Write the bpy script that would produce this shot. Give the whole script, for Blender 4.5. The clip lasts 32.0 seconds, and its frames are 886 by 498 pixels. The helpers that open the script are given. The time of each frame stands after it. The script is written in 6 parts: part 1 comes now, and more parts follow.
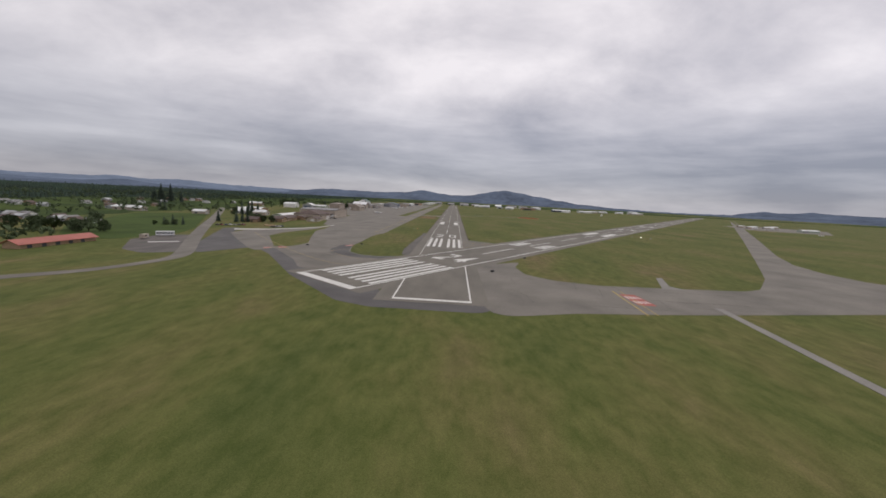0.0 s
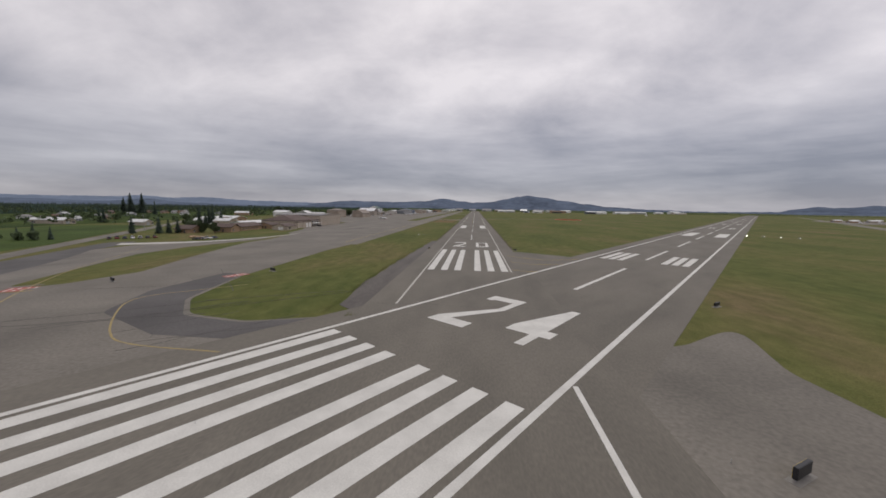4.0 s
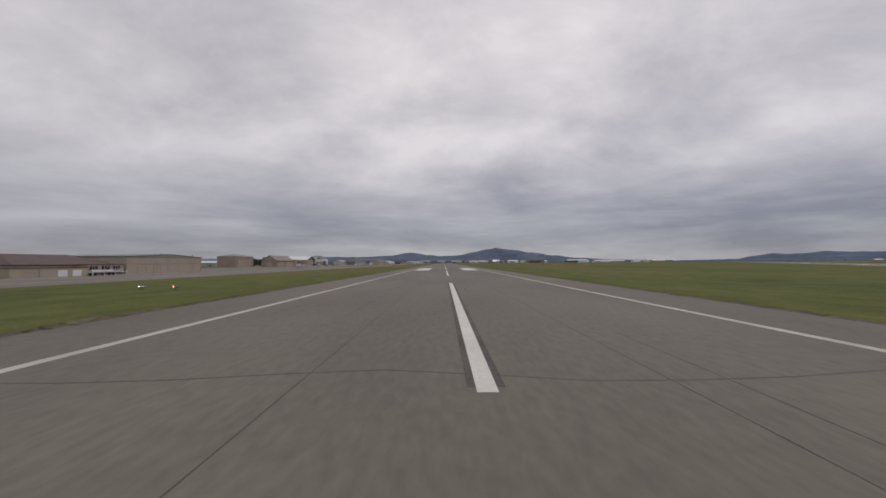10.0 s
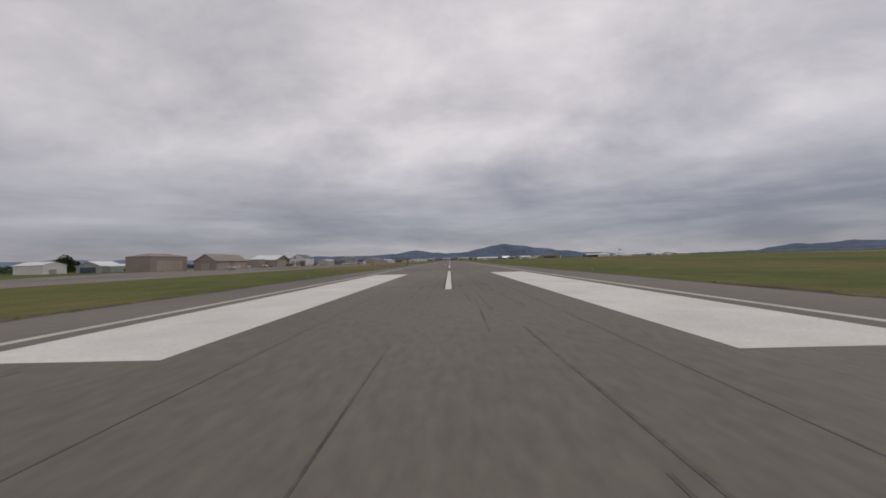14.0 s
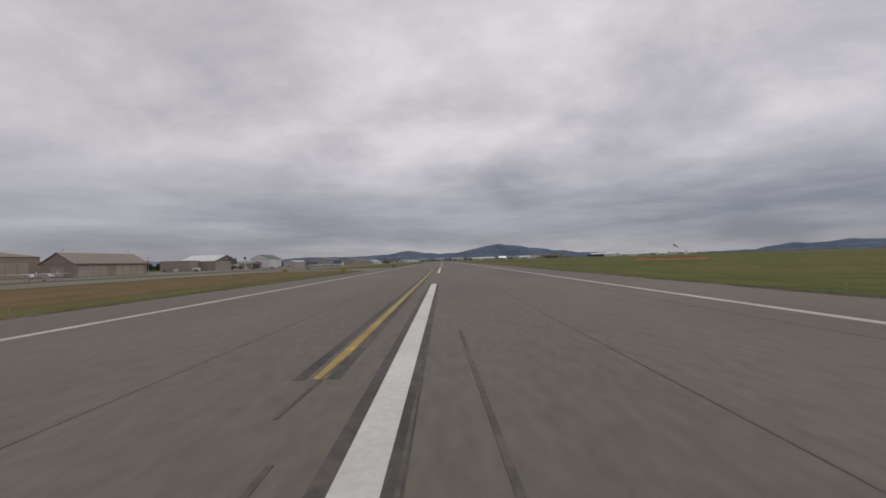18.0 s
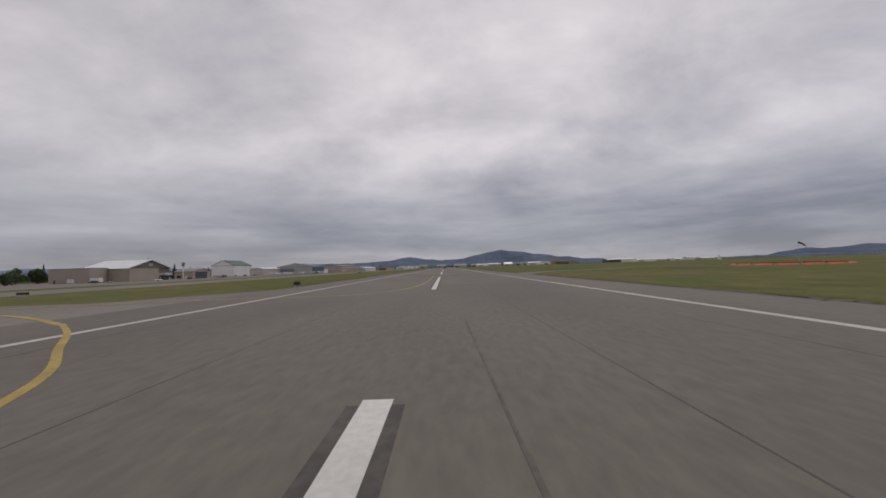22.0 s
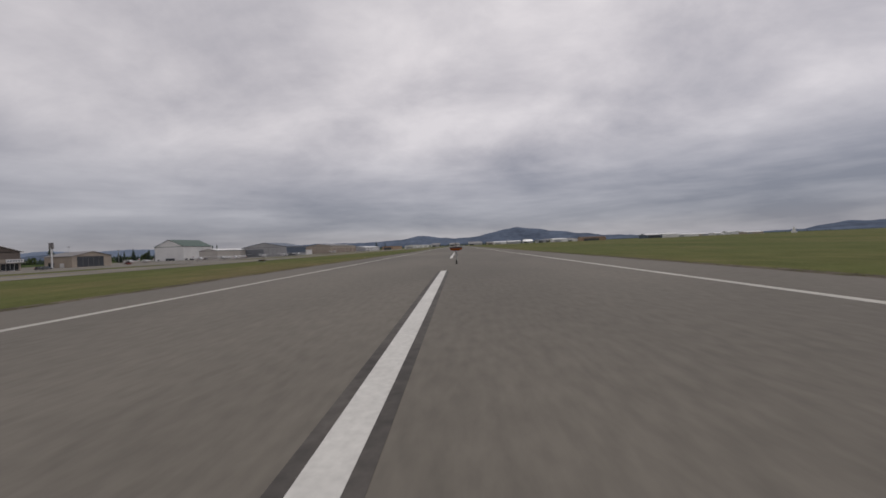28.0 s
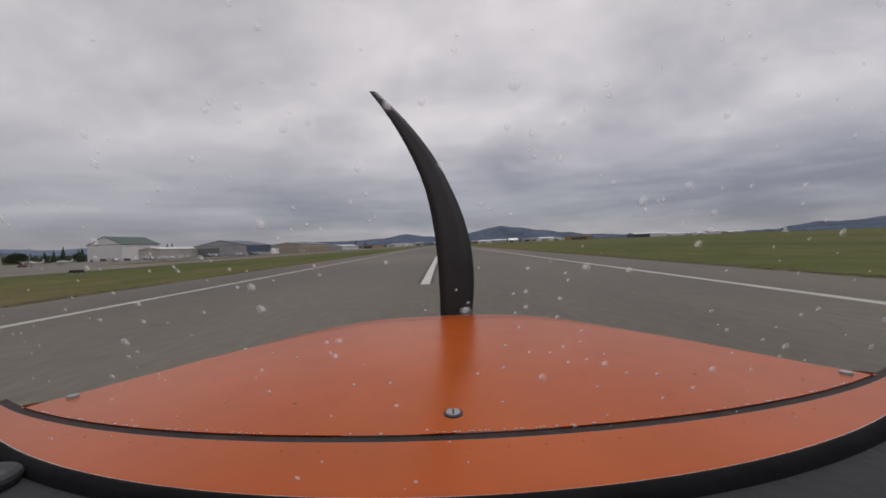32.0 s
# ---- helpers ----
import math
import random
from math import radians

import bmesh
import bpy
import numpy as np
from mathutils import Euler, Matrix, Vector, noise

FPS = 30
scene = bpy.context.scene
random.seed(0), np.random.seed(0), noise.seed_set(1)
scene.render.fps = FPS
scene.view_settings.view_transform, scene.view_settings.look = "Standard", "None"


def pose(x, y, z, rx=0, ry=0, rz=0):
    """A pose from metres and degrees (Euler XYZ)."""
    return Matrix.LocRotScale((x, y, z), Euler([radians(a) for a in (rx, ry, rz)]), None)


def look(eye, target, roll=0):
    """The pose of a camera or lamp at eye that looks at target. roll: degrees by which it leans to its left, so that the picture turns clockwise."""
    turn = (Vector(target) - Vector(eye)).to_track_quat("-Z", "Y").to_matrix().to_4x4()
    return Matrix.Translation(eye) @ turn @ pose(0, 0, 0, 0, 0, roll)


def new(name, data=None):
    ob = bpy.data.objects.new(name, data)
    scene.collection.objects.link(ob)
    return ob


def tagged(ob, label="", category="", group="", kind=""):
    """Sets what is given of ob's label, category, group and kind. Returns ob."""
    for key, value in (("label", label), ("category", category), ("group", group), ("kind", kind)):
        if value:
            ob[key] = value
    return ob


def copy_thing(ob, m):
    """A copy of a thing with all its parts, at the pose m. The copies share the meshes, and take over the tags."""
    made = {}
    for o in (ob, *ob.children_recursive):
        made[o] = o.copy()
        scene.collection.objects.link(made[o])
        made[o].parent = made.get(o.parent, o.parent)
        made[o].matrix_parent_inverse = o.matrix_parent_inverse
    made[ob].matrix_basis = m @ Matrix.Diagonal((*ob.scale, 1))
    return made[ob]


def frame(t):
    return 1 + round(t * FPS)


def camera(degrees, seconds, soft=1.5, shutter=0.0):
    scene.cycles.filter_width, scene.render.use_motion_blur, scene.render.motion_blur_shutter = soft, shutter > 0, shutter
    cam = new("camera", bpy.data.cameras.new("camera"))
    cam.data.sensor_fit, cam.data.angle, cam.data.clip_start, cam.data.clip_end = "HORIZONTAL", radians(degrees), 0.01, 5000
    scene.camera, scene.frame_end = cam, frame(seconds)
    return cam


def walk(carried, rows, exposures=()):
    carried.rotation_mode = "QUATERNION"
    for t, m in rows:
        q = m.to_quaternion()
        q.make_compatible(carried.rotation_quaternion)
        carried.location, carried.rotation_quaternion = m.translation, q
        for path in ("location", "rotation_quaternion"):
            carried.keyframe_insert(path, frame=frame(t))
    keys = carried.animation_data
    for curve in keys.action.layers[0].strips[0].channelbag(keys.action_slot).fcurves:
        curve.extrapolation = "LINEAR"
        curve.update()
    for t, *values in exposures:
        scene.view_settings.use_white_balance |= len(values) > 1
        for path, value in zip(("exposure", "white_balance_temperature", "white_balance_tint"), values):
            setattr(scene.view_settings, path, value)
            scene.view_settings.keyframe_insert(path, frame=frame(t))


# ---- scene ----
# the camera rides in a light aircraft: short final, touchdown and roll-out on the runway's centre line
cam = camera(101.67, 32.0, soft=1.7, shutter=0.0)
walk(cam, [
    (0, pose(4.97, -209.45, 28.76, 82.08, -3.06, 1.84)),
    (1, pose(5.58, -175.59, 24.98, 83.58, -6.83, 0.47)),
    (2, pose(5.09, -145.30, 21.45, 83.87, -7.04, 1.22)),
    (3, pose(3.99, -115.82, 19.31, 83.24, -3.61, 4.07)),
    (5.5, pose(-1.05, -44.82, 10.75, 84.44, 2.64, 2.26)),
    (6, pose(-1.08, -31.60, 9.29, 85.98, 2.86, 0.33)),
    (7, pose(-1.08, 1.13, 6.44, 87.02, 0.03, -1.74)),
    (8, pose(-0.73, 29.42, 4.71, 89.29, -3.39, -1.39)),
    (9, pose(-0.68, 60.15, 3.34, 89.15, -1.76, -1.05)),
    (10, pose(-0.84, 88.00, 2.49, 92.13, 0.32, 0.10)),
    (11, pose(-0.47, 115.22, 2.42, 91.86, 1.25, -0.03)),
    (12, pose(0.01, 142.89, 2.29, 93.15, -2.23, -1.19)),
    (13, pose(-0.13, 167.41, 1.77, 92.90, -2.69, -1.37)),
    (14, pose(0.13, 194.22, 1.84, 91.75, 1.46, 1.07)),
    (17, pose(0.78, 264.10, 1.81, 91.82, 1.84, 1.75)),
    (18, pose(0.75, 286.32, 1.80, 91.81, 1.67, 0.04)),
    (18.5, pose(0.97, 296.88, 1.80, 91.75, 2.03, 0.82)),
    (19, pose(1.08, 307.70, 1.80, 91.38, 1.87, 1.54)),
    (20, pose(1.13, 329.10, 1.80, 92.22, 1.88, -0.04)),
    (21, pose(1.19, 349.95, 1.81, 92.50, 2.24, 2.74)),
    (21.5, pose(1.18, 360.34, 1.78, 92.96, 2.04, 1.95)),
    (22, pose(0.97, 370.38, 1.80, 92.85, 1.77, 0.29)),
    (22.5, pose(0.99, 380.02, 1.81, 92.69, 1.97, 0.15)),
    (23, pose(1.05, 390.30, 1.80, 92.77, 2.13, 0.75)),
    (23.5, pose(1.23, 400.30, 1.80, 92.50, 1.81, 0.67)),
    (24, pose(1.25, 408.73, 1.80, 92.16, 1.99, -0.01)),
    (25, pose(1.66, 427.34, 1.81, 90.67, 2.10, 0.23)),
    (27.5, pose(1.53, 465.62, 1.79, 89.73, 2.50, 3.06)),
    (28, pose(1.14, 471.39, 1.79, 89.51, 2.38, 2.48)),
    (28.5, pose(0.97, 478.00, 1.80, 89.50, 2.10, 2.21)),
    (29, pose(0.74, 483.31, 1.80, 89.52, 1.91, 2.18)),
    (29.5, pose(0.63, 488.38, 1.81, 89.35, 1.87, 1.99)),
    (30, pose(0.27, 492.68, 1.80, 89.31, 1.55, 1.09)),
    (30.5, pose(0.77, 496.50, 1.80, 89.26, 1.87, -0.03)),
    (31, pose(0.85, 499.84, 1.80, 89.24, 1.98, -0.69)),
    (31.5, pose(0.88, 502.64, 1.80, 89.24, 2.18, -0.88)),
    (32, pose(0.88, 505.33, 1.80, 89.20, 2.22, -0.03)),
], exposures=[(0, 0.18), (3, 0.08), (8, -0.06), (14, -0.15), (32, -0.16)])

# ---- sky and light ----
world = bpy.data.worlds.new("overcast_sky")
scene.world = world
world.use_nodes = True
wt = world.node_tree
wt.nodes.clear()


def wnode(kind, **vals):
    n = wt.nodes.new(kind)
    for k, v in vals.items():
        n.inputs[k].default_value = v
    return n


w_out = wt.nodes.new("ShaderNodeOutputWorld")
w_bg = wnode("ShaderNodeBackground", Strength=1.0)
w_tc = wt.nodes.new("ShaderNodeTexCoord")
w_sep = wt.nodes.new("ShaderNodeSeparateXYZ")
wt.links.new(w_tc.outputs["Generated"], w_sep.inputs[0])


def wmath(op, a, b=None, c=None):
    n = wt.nodes.new("ShaderNodeMath")
    n.operation = op
    for i, v in enumerate((a, b, c)):
        if v is None:
            continue
        if isinstance(v, (int, float)):
            n.inputs[i].default_value = v
        else:
            wt.links.new(v, n.inputs[i])
    return n.outputs[0]


# the cloud deck is flat: directions are carried onto a level sheet, so that the clouds draw together at the horizon
zz = wmath("MAXIMUM", w_sep.outputs[2], 0.0)
den = wmath("ADD", zz, 0.42)
w_cmb = wt.nodes.new("ShaderNodeCombineXYZ")
wt.links.new(wmath("DIVIDE", w_sep.outputs[0], den), w_cmb.inputs[0])
wt.links.new(wmath("DIVIDE", w_sep.outputs[1], den), w_cmb.inputs[1])
# low down, the layers lie one above the other as long level streaks
w_low = wt.nodes.new("ShaderNodeCombineXYZ")
wt.links.new(wmath("MULTIPLY", w_sep.outputs[0], 2.4), w_low.inputs[0])
wt.links.new(wmath("MULTIPLY", w_sep.outputs[1], 2.4), w_low.inputs[1])
wt.links.new(wmath("MULTIPLY", zz, 17.0), w_low.inputs[2])


def wnoise(source, scale, detail, rough, dist, sx=1.0, sy=1.0, off=0.0):
    mp = wt.nodes.new("ShaderNodeMapping")
    mp.inputs["Scale"].default_value = (sx, sy, 1)
    mp.inputs["Location"].default_value = (off, off * 0.7, off * 0.3)
    wt.links.new(source.outputs[0], mp.inputs[0])
    n = wnode("ShaderNodeTexNoise", Scale=scale, Detail=detail, Roughness=rough, Distortion=dist)
    wt.links.new(mp.outputs[0], n.inputs["Vector"])
    return n.outputs[0]


def wramp01(v, a, b):
    n = wnode("ShaderNodeMapRange", **{"From Min": a, "From Max": b})
    n.interpolation_type = "SMOOTHSTEP"
    wt.links.new(v, n.inputs[0])
    return n.outputs[0]


deck = wmath("ADD", wmath("MULTIPLY", wnoise(w_cmb, 1.0, 4, 0.5, 0.15, 0.82, 1.08, 3.1), 0.50),
             wmath("MULTIPLY", wnoise(w_cmb, 3.0, 8, 0.58, 0.2, 0.82, 1.12, 9.0), 0.50))
streaks = wmath("ADD", wmath("MULTIPLY", wnoise(w_low, 0.8, 5, 0.55, 0.25, 1, 1, 1.7), 0.8), wmath("MULTIPLY", wnoise(w_low, 2.6, 4, 0.55, 0.2, 1, 1, 5.2), 0.2))
low = wmath("MULTIPLY", wmath("SUBTRACT", 1.0, wramp01(zz, 0.10, 0.28)), 0.66)
deck = wmath("ADD", wmath("MULTIPLY", deck, wmath("SUBTRACT", 1.0, low)), wmath("MULTIPLY", streaks, low))
# the deck's thick and thin places ahead, southwards: bearing and height as slopes, spread, and thickness
ahead = wmath("MAXIMUM", w_sep.outputs[1], 0.08)
side_slope = wmath("DIVIDE", w_sep.outputs[0], ahead)
rise_slope = wmath("DIVIDE", w_sep.outputs[2], ahead)
for at_x, at_z, wide, high, thin in ((-0.15, 0.44, 0.22, 0.13, 0.055), (-1.05, 0.30, 0.36, 0.045, 0.075), (-1.05, 0.14, 0.28, 0.025, 0.06), (0.12, 0.21, 0.26, 0.055, -0.075), (1.05, 0.19, 0.40, 0.08, -0.11), (0.9, 0.10, 0.7, 0.09, -0.05),
                                     (-0.52, 0.15, 0.40, 0.032, -0.035), (-0.65, 0.235, 0.55, 0.06, 0.045), (-0.32, 0.045, 0.14, 0.010, 0.08), (-1.05, 0.58, 0.42, 0.26, -0.045), (0.20, 0.62, 0.45, 0.2, 0.03), (0.85, 0.065, 0.5, 0.03, -0.055), (0.75, 0.40, 0.5, 0.10, 0.005), (1.0, 0.62, 0.4, 0.2, -0.035), (-0.95, 0.055, 0.45, 0.03, -0.035), (0.85, 0.12, 0.45, 0.05, -0.03)):
    u = wmath("DIVIDE", wmath("SUBTRACT", side_slope, at_x), wide)
    v = wmath("DIVIDE", wmath("SUBTRACT", rise_slope, at_z), high)
    hump = wmath("EXPONENT", wmath("MULTIPLY", wmath("ADD", wmath("MULTIPLY", u, u), wmath("MULTIPLY", v, v)), -1.0))
    deck = wmath("MULTIPLY_ADD", hump, thin, deck)
ramp = wt.nodes.new("ShaderNodeValToRGB")
wt.links.new(deck, ramp.inputs[0])
cr = ramp.color_ramp
cr.elements[0].position, cr.elements[0].color = 0.34, (0.345, 0.345, 0.395, 1)
cr.elements[1].position, cr.elements[1].color = 0.66, (0.80, 0.765, 0.785, 1)
e = cr.elements.new(0.50)
e.color = (0.565, 0.545, 0.58, 1)
# the overcast is darker low down and brighter overhead
hgt = wt.nodes.new("ShaderNodeValToRGB")
wt.links.new(w_sep.outputs[2], hgt.inputs[0])
hc = hgt.color_ramp
hc.elements[0].position, hc.elements[0].color = 0.0, (0.70, 0.705, 0.72, 1)
hc.elements[1].position, hc.elements[1].color = 0.55, (1.02, 1.01, 1.01, 1)
for at_, col in ((0.025, (0.66, 0.67, 0.69)), (0.06, (0.608, 0.632, 0.675)), (0.10, (0.648, 0.672, 0.714)), (0.16, (0.768, 0.785, 0.818)), (0.27, (0.95, 0.945, 0.955)), (0.40, (0.98, 0.97, 0.975))):
    hc.elements.new(at_).color = (*col, 1)
w_mul = wt.nodes.new("ShaderNodeMix")
w_mul.data_type, w_mul.blend_type = "RGBA", "MULTIPLY"
w_mul.inputs["Factor"].default_value = 1.0
wt.links.new(ramp.outputs[0], w_mul.inputs["A"])
wt.links.new(hgt.outputs[0], w_mul.inputs["B"])
# the deck thins out westwards and is a little brighter there
w_side = wt.nodes.new("ShaderNodeMix")
w_side.data_type, w_side.blend_type = "RGBA", "MULTIPLY"
w_side.inputs["Factor"].default_value = 1.0
wt.links.new(w_mul.outputs["Result"], w_side.inputs["A"])
wt.links.new(wmath("MULTIPLY_ADD", w_sep.outputs[0], 0.10, 1.0), w_side.inputs["B"])
# a clear-sky model lies above the deck and gives it a little blue
w_sky = wt.nodes.new("ShaderNodeTexSky")
w_sky.sky_type, w_sky.sun_disc = "NISHITA", False
w_sky.sun_elevation, w_sky.sun_rotation = radians(50), radians(200)
w_add = wt.nodes.new("ShaderNodeMix")
w_add.data_type, w_add.blend_type = "RGBA", "ADD"
w_add.inputs["Factor"].default_value = 0.006
wt.links.new(w_side.outputs["Result"], w_add.inputs["A"])
wt.links.new(w_sky.outputs[0], w_add.inputs["B"])
wt.links.new(w_add.outputs["Result"], w_bg.inputs[0])
wt.links.new(w_bg.outputs[0], w_out.inputs[0])

sun_data = bpy.data.lights.new("sun", "SUN")
sun_data.energy, sun_data.angle, sun_data.color = 0.9, radians(25), (1.0, 0.97, 0.93)
sun = new("sun", sun_data)
sun.matrix_world = look((0, 0, 100), (-20, -40, 0))

# ---- materials ----
def material(name, base, rough=0.8, metal=0.0, vary=0.15, scale=1.0, fine=12.0, bump=0.2, tint=None, spec=0.5, rnd=0.0, stretch=(1, 1, 1), coarse_detail=5, amount=0.6):
    """A weathered surface: broad stains and fine grain over one base colour."""
    m = bpy.data.materials.new(name)
    m.use_nodes = True
    nt = m.node_tree
    b = nt.nodes["Principled BSDF"]
    b.inputs["Roughness"].default_value = rough
    b.inputs["Metallic"].default_value = metal
    b.inputs["Specular IOR Level"].default_value = spec
    tc = nt.nodes.new("ShaderNodeTexCoord")
    mp = nt.nodes.new("ShaderNodeMapping")
    mp.inputs["Scale"].default_value = stretch
    nt.links.new(tc.outputs["Object"], mp.inputs[0])
    n1 = nt.nodes.new("ShaderNodeTexNoise")
    n1.inputs["Scale"].default_value, n1.inputs["Detail"].default_value, n1.inputs["Roughness"].default_value = scale, coarse_detail, 0.6
    n2 = nt.nodes.new("ShaderNodeTexNoise")
    n2.inputs["Scale"].default_value, n2.inputs["Detail"].default_value = fine, 3
    for n in (n1, n2):
        nt.links.new(mp.outputs[0], n.inputs["Vector"])
    t2 = tint or tuple(c * (1 - vary * 1.6) for c in base)
    mix = nt.nodes.new("ShaderNodeMix")
    mix.data_type = "RGBA"
    mix.inputs["A"].default_value = (*[min(1, c * (1 + vary * 0.4)) for c in base], 1)
    mix.inputs["B"].default_value = (*t2, 1)
    r1 = nt.nodes.new("ShaderNodeMapRange")
    r1.inputs["From Min"].default_value, r1.inputs["From Max"].default_value = 0.35, 0.68
    r1.inputs["To Max"].default_value = amount + 0.4
    nt.links.new(n1.outputs[0], r1.inputs[0])
    nt.links.new(r1.outputs[0], mix.inputs["Factor"])
    mul = nt.nodes.new("ShaderNodeMix")
    mul.data_type, mul.blend_type = "RGBA", "MULTIPLY"
    mul.inputs["Factor"].default_value = 1.0
    r2 = nt.nodes.new("ShaderNodeMapRange")
    r2.inputs["From Min"].default_value, r2.inputs["From Max"].default_value = 0.3, 0.7
    r2.inputs["To Min"].default_value, r2.inputs["To Max"].default_value = 1 - vary, 1 + vary * 0.6
    nt.links.new(n2.outputs[0], r2.inputs[0])
    nt.links.new(mix.outputs["Result"], mul.inputs["A"])
    nt.links.new(r2.outputs[0], mul.inputs["B"])
    last = mul.outputs["Result"]
    if rnd:
        oi = nt.nodes.new("ShaderNodeObjectInfo")
        r3 = nt.nodes.new("ShaderNodeMapRange")
        r3.inputs["To Min"].default_value, r3.inputs["To Max"].default_value = 1 - rnd, 1 + rnd
        nt.links.new(oi.outputs["Random"], r3.inputs[0])
        m3 = nt.nodes.new("ShaderNodeMix")
        m3.data_type, m3.blend_type = "RGBA", "MULTIPLY"
        m3.inputs["Factor"].default_value = 1.0
        nt.links.new(last, m3.inputs["A"])
        nt.links.new(r3.outputs[0], m3.inputs["B"])
        last = m3.outputs["Result"]
    nt.links.new(last, b.inputs["Base Color"])
    if bump:
        bp = nt.nodes.new("ShaderNodeBump")
        bp.inputs["Strength"].default_value, bp.inputs["Distance"].default_value = bump, 0.02
        nt.links.new(n2.outputs[0], bp.inputs["Height"])
        nt.links.new(bp.outputs[0], b.inputs["Normal"])
    return m


def grass_material():
    """Mown airfield grass: green, with dry straw-coloured swathes and mowing bands."""
    m = bpy.data.materials.new("airfield_grass")
    m.use_nodes = True
    nt = m.node_tree
    b = nt.nodes["Principled BSDF"]
    b.inputs["Roughness"].default_value, b.inputs["Specular IOR Level"].default_value = 0.95, 0.1
    tc = nt.nodes.new("ShaderNodeTexCoord")

    def noise_at(sc, det, st):
        mp = nt.nodes.new("ShaderNodeMapping")
        mp.inputs["Scale"].default_value = st
        nt.links.new(tc.outputs["Object"], mp.inputs[0])
        n = nt.nodes.new("ShaderNodeTexNoise")
        n.inputs["Scale"].default_value, n.inputs["Detail"].default_value, n.inputs["Roughness"].default_value = sc, det, 0.62
        nt.links.new(mp.outputs[0], n.inputs["Vector"])
        return n.outputs[0]

    def ramp_of(src, stops):
        r = nt.nodes.new("ShaderNodeValToRGB")
        nt.links.new(src, r.inputs[0])
        r.color_ramp.elements[0].position, r.color_ramp.elements[0].color = stops[0][0], (*stops[0][1], 1)
        r.color_ramp.elements[1].position, r.color_ramp.elements[1].color = stops[-1][0], (*stops[-1][1], 1)
        for p, c in stops[1:-1]:
            r.color_ramp.elements.new(p).color = (*c, 1)
        return r.outputs[0]

    broad = ramp_of(noise_at(0.022, 7, (1.3, 0.6, 1)), [(0.32, (0.074, 0.091, 0.028)), (0.46, (0.099, 0.110, 0.035)), (0.56, (0.122, 0.118, 0.044)), (0.70, (0.148, 0.118, 0.061))])
    mid = ramp_of(noise_at(0.35, 6, (1, 0.5, 1)), [(0.3, (0.70, 0.77, 0.62)), (0.7, (1.26, 1.17, 1.22))])
    fine = ramp_of(noise_at(7.0, 4, (1, 1, 1)), [(0.3, (0.72, 0.74, 0.7)), (0.7, (1.22, 1.22, 1.2))])
    # a dry, reddish swathe lies beside the taxiway exit
    sep = nt.nodes.new("ShaderNodeSeparateXYZ")
    nt.links.new(tc.outputs["Object"], sep.inputs[0])

    def window_of(axis, a, b, soft):
        out = []
        for edge, sg in ((a, 1), (b, -1)):
            r = nt.nodes.new("ShaderNodeMapRange")
            r.interpolation_type = "SMOOTHSTEP"
            r.inputs["From Min"].default_value, r.inputs["From Max"].default_value = edge - sg * soft, edge + sg * soft
            nt.links.new(sep.outputs[axis], r.inputs[0])
            out.append(r.outputs[0])
        mm = nt.nodes.new("ShaderNodeMath")
        mm.operation = "MULTIPLY"
        nt.links.new(out[0], mm.inputs[0])
        nt.links.new(out[1], mm.inputs[1])
        return mm.outputs[0]

    dry = window_of(0, -45, -21, 4)
    for o in (window_of(1, 300, 366, 9), ramp_of(noise_at(0.25, 5, (1, 0.6, 1)), [(0.28, (0.1, 0.1, 0.1)), (0.52, (0.95, 0.95, 0.95))])):
        mm = nt.nodes.new("ShaderNodeMath")
        mm.operation = "MULTIPLY"
        nt.links.new(dry, mm.inputs[0])
        nt.links.new(o, mm.inputs[1])
        dry = mm.outputs[0]
    dmix = nt.nodes.new("ShaderNodeMix")
    dmix.data_type = "RGBA"
    nt.links.new(dry, dmix.inputs["Factor"])
    nt.links.new(broad, dmix.inputs["A"])
    dmix.inputs["B"].default_value = (0.175, 0.112, 0.066, 1)
    last = dmix.outputs["Result"]
    for o in (mid, fine):
        mx = nt.nodes.new("ShaderNodeMix")
        mx.data_type, mx.blend_type = "RGBA", "MULTIPLY"
        mx.inputs["Factor"].default_value = 1.0
        nt.links.new(last, mx.inputs["A"])
        nt.links.new(o, mx.inputs["B"])
        last = mx.outputs["Result"]
    nt.links.new(last, b.inputs["Base Color"])
    bp = nt.nodes.new("ShaderNodeBump")
    bp.inputs["Strength"].default_value, bp.inputs["Distance"].default_value = 0.6, 0.06
    nt.links.new(noise_at(9.0, 4, (1, 1, 1)), bp.inputs["Height"])
    nt.links.new(bp.outputs[0], b.inputs["Normal"])
    return m


M = {}
M["grass"] = grass_material()
M["runway"] = material("weathered_runway_asphalt", (0.152, 0.136, 0.111), 0.9, vary=0.15, scale=0.10, fine=5.0, bump=0.35, stretch=(1, 0.35, 1))
M["shoulder"] = material("shoulder_asphalt", (0.122, 0.108, 0.096), 0.92, vary=0.22, scale=0.2, fine=4, bump=0.3, stretch=(1, 0.2, 1))
M["taxiway"] = material("old_taxiway_asphalt", (0.180, 0.162, 0.136), 0.92, vary=0.2, scale=0.05, fine=2.5, bump=0.2)
M["dark_asphalt"] = material("dark_sealed_asphalt", (0.100, 0.092, 0.088), 0.9, vary=0.2, scale=0.06, fine=3, bump=0.2)
M["concrete"] = material("pale_apron_concrete", (0.225, 0.21, 0.188), 0.9, vary=0.15, scale=0.04, fine=2, bump=0.15)
M["lawn"] = material("bright_green_lawn", (0.062, 0.092, 0.024), 0.95, vary=0.2, scale=0.03, fine=0.8, bump=0.3, spec=0.1)
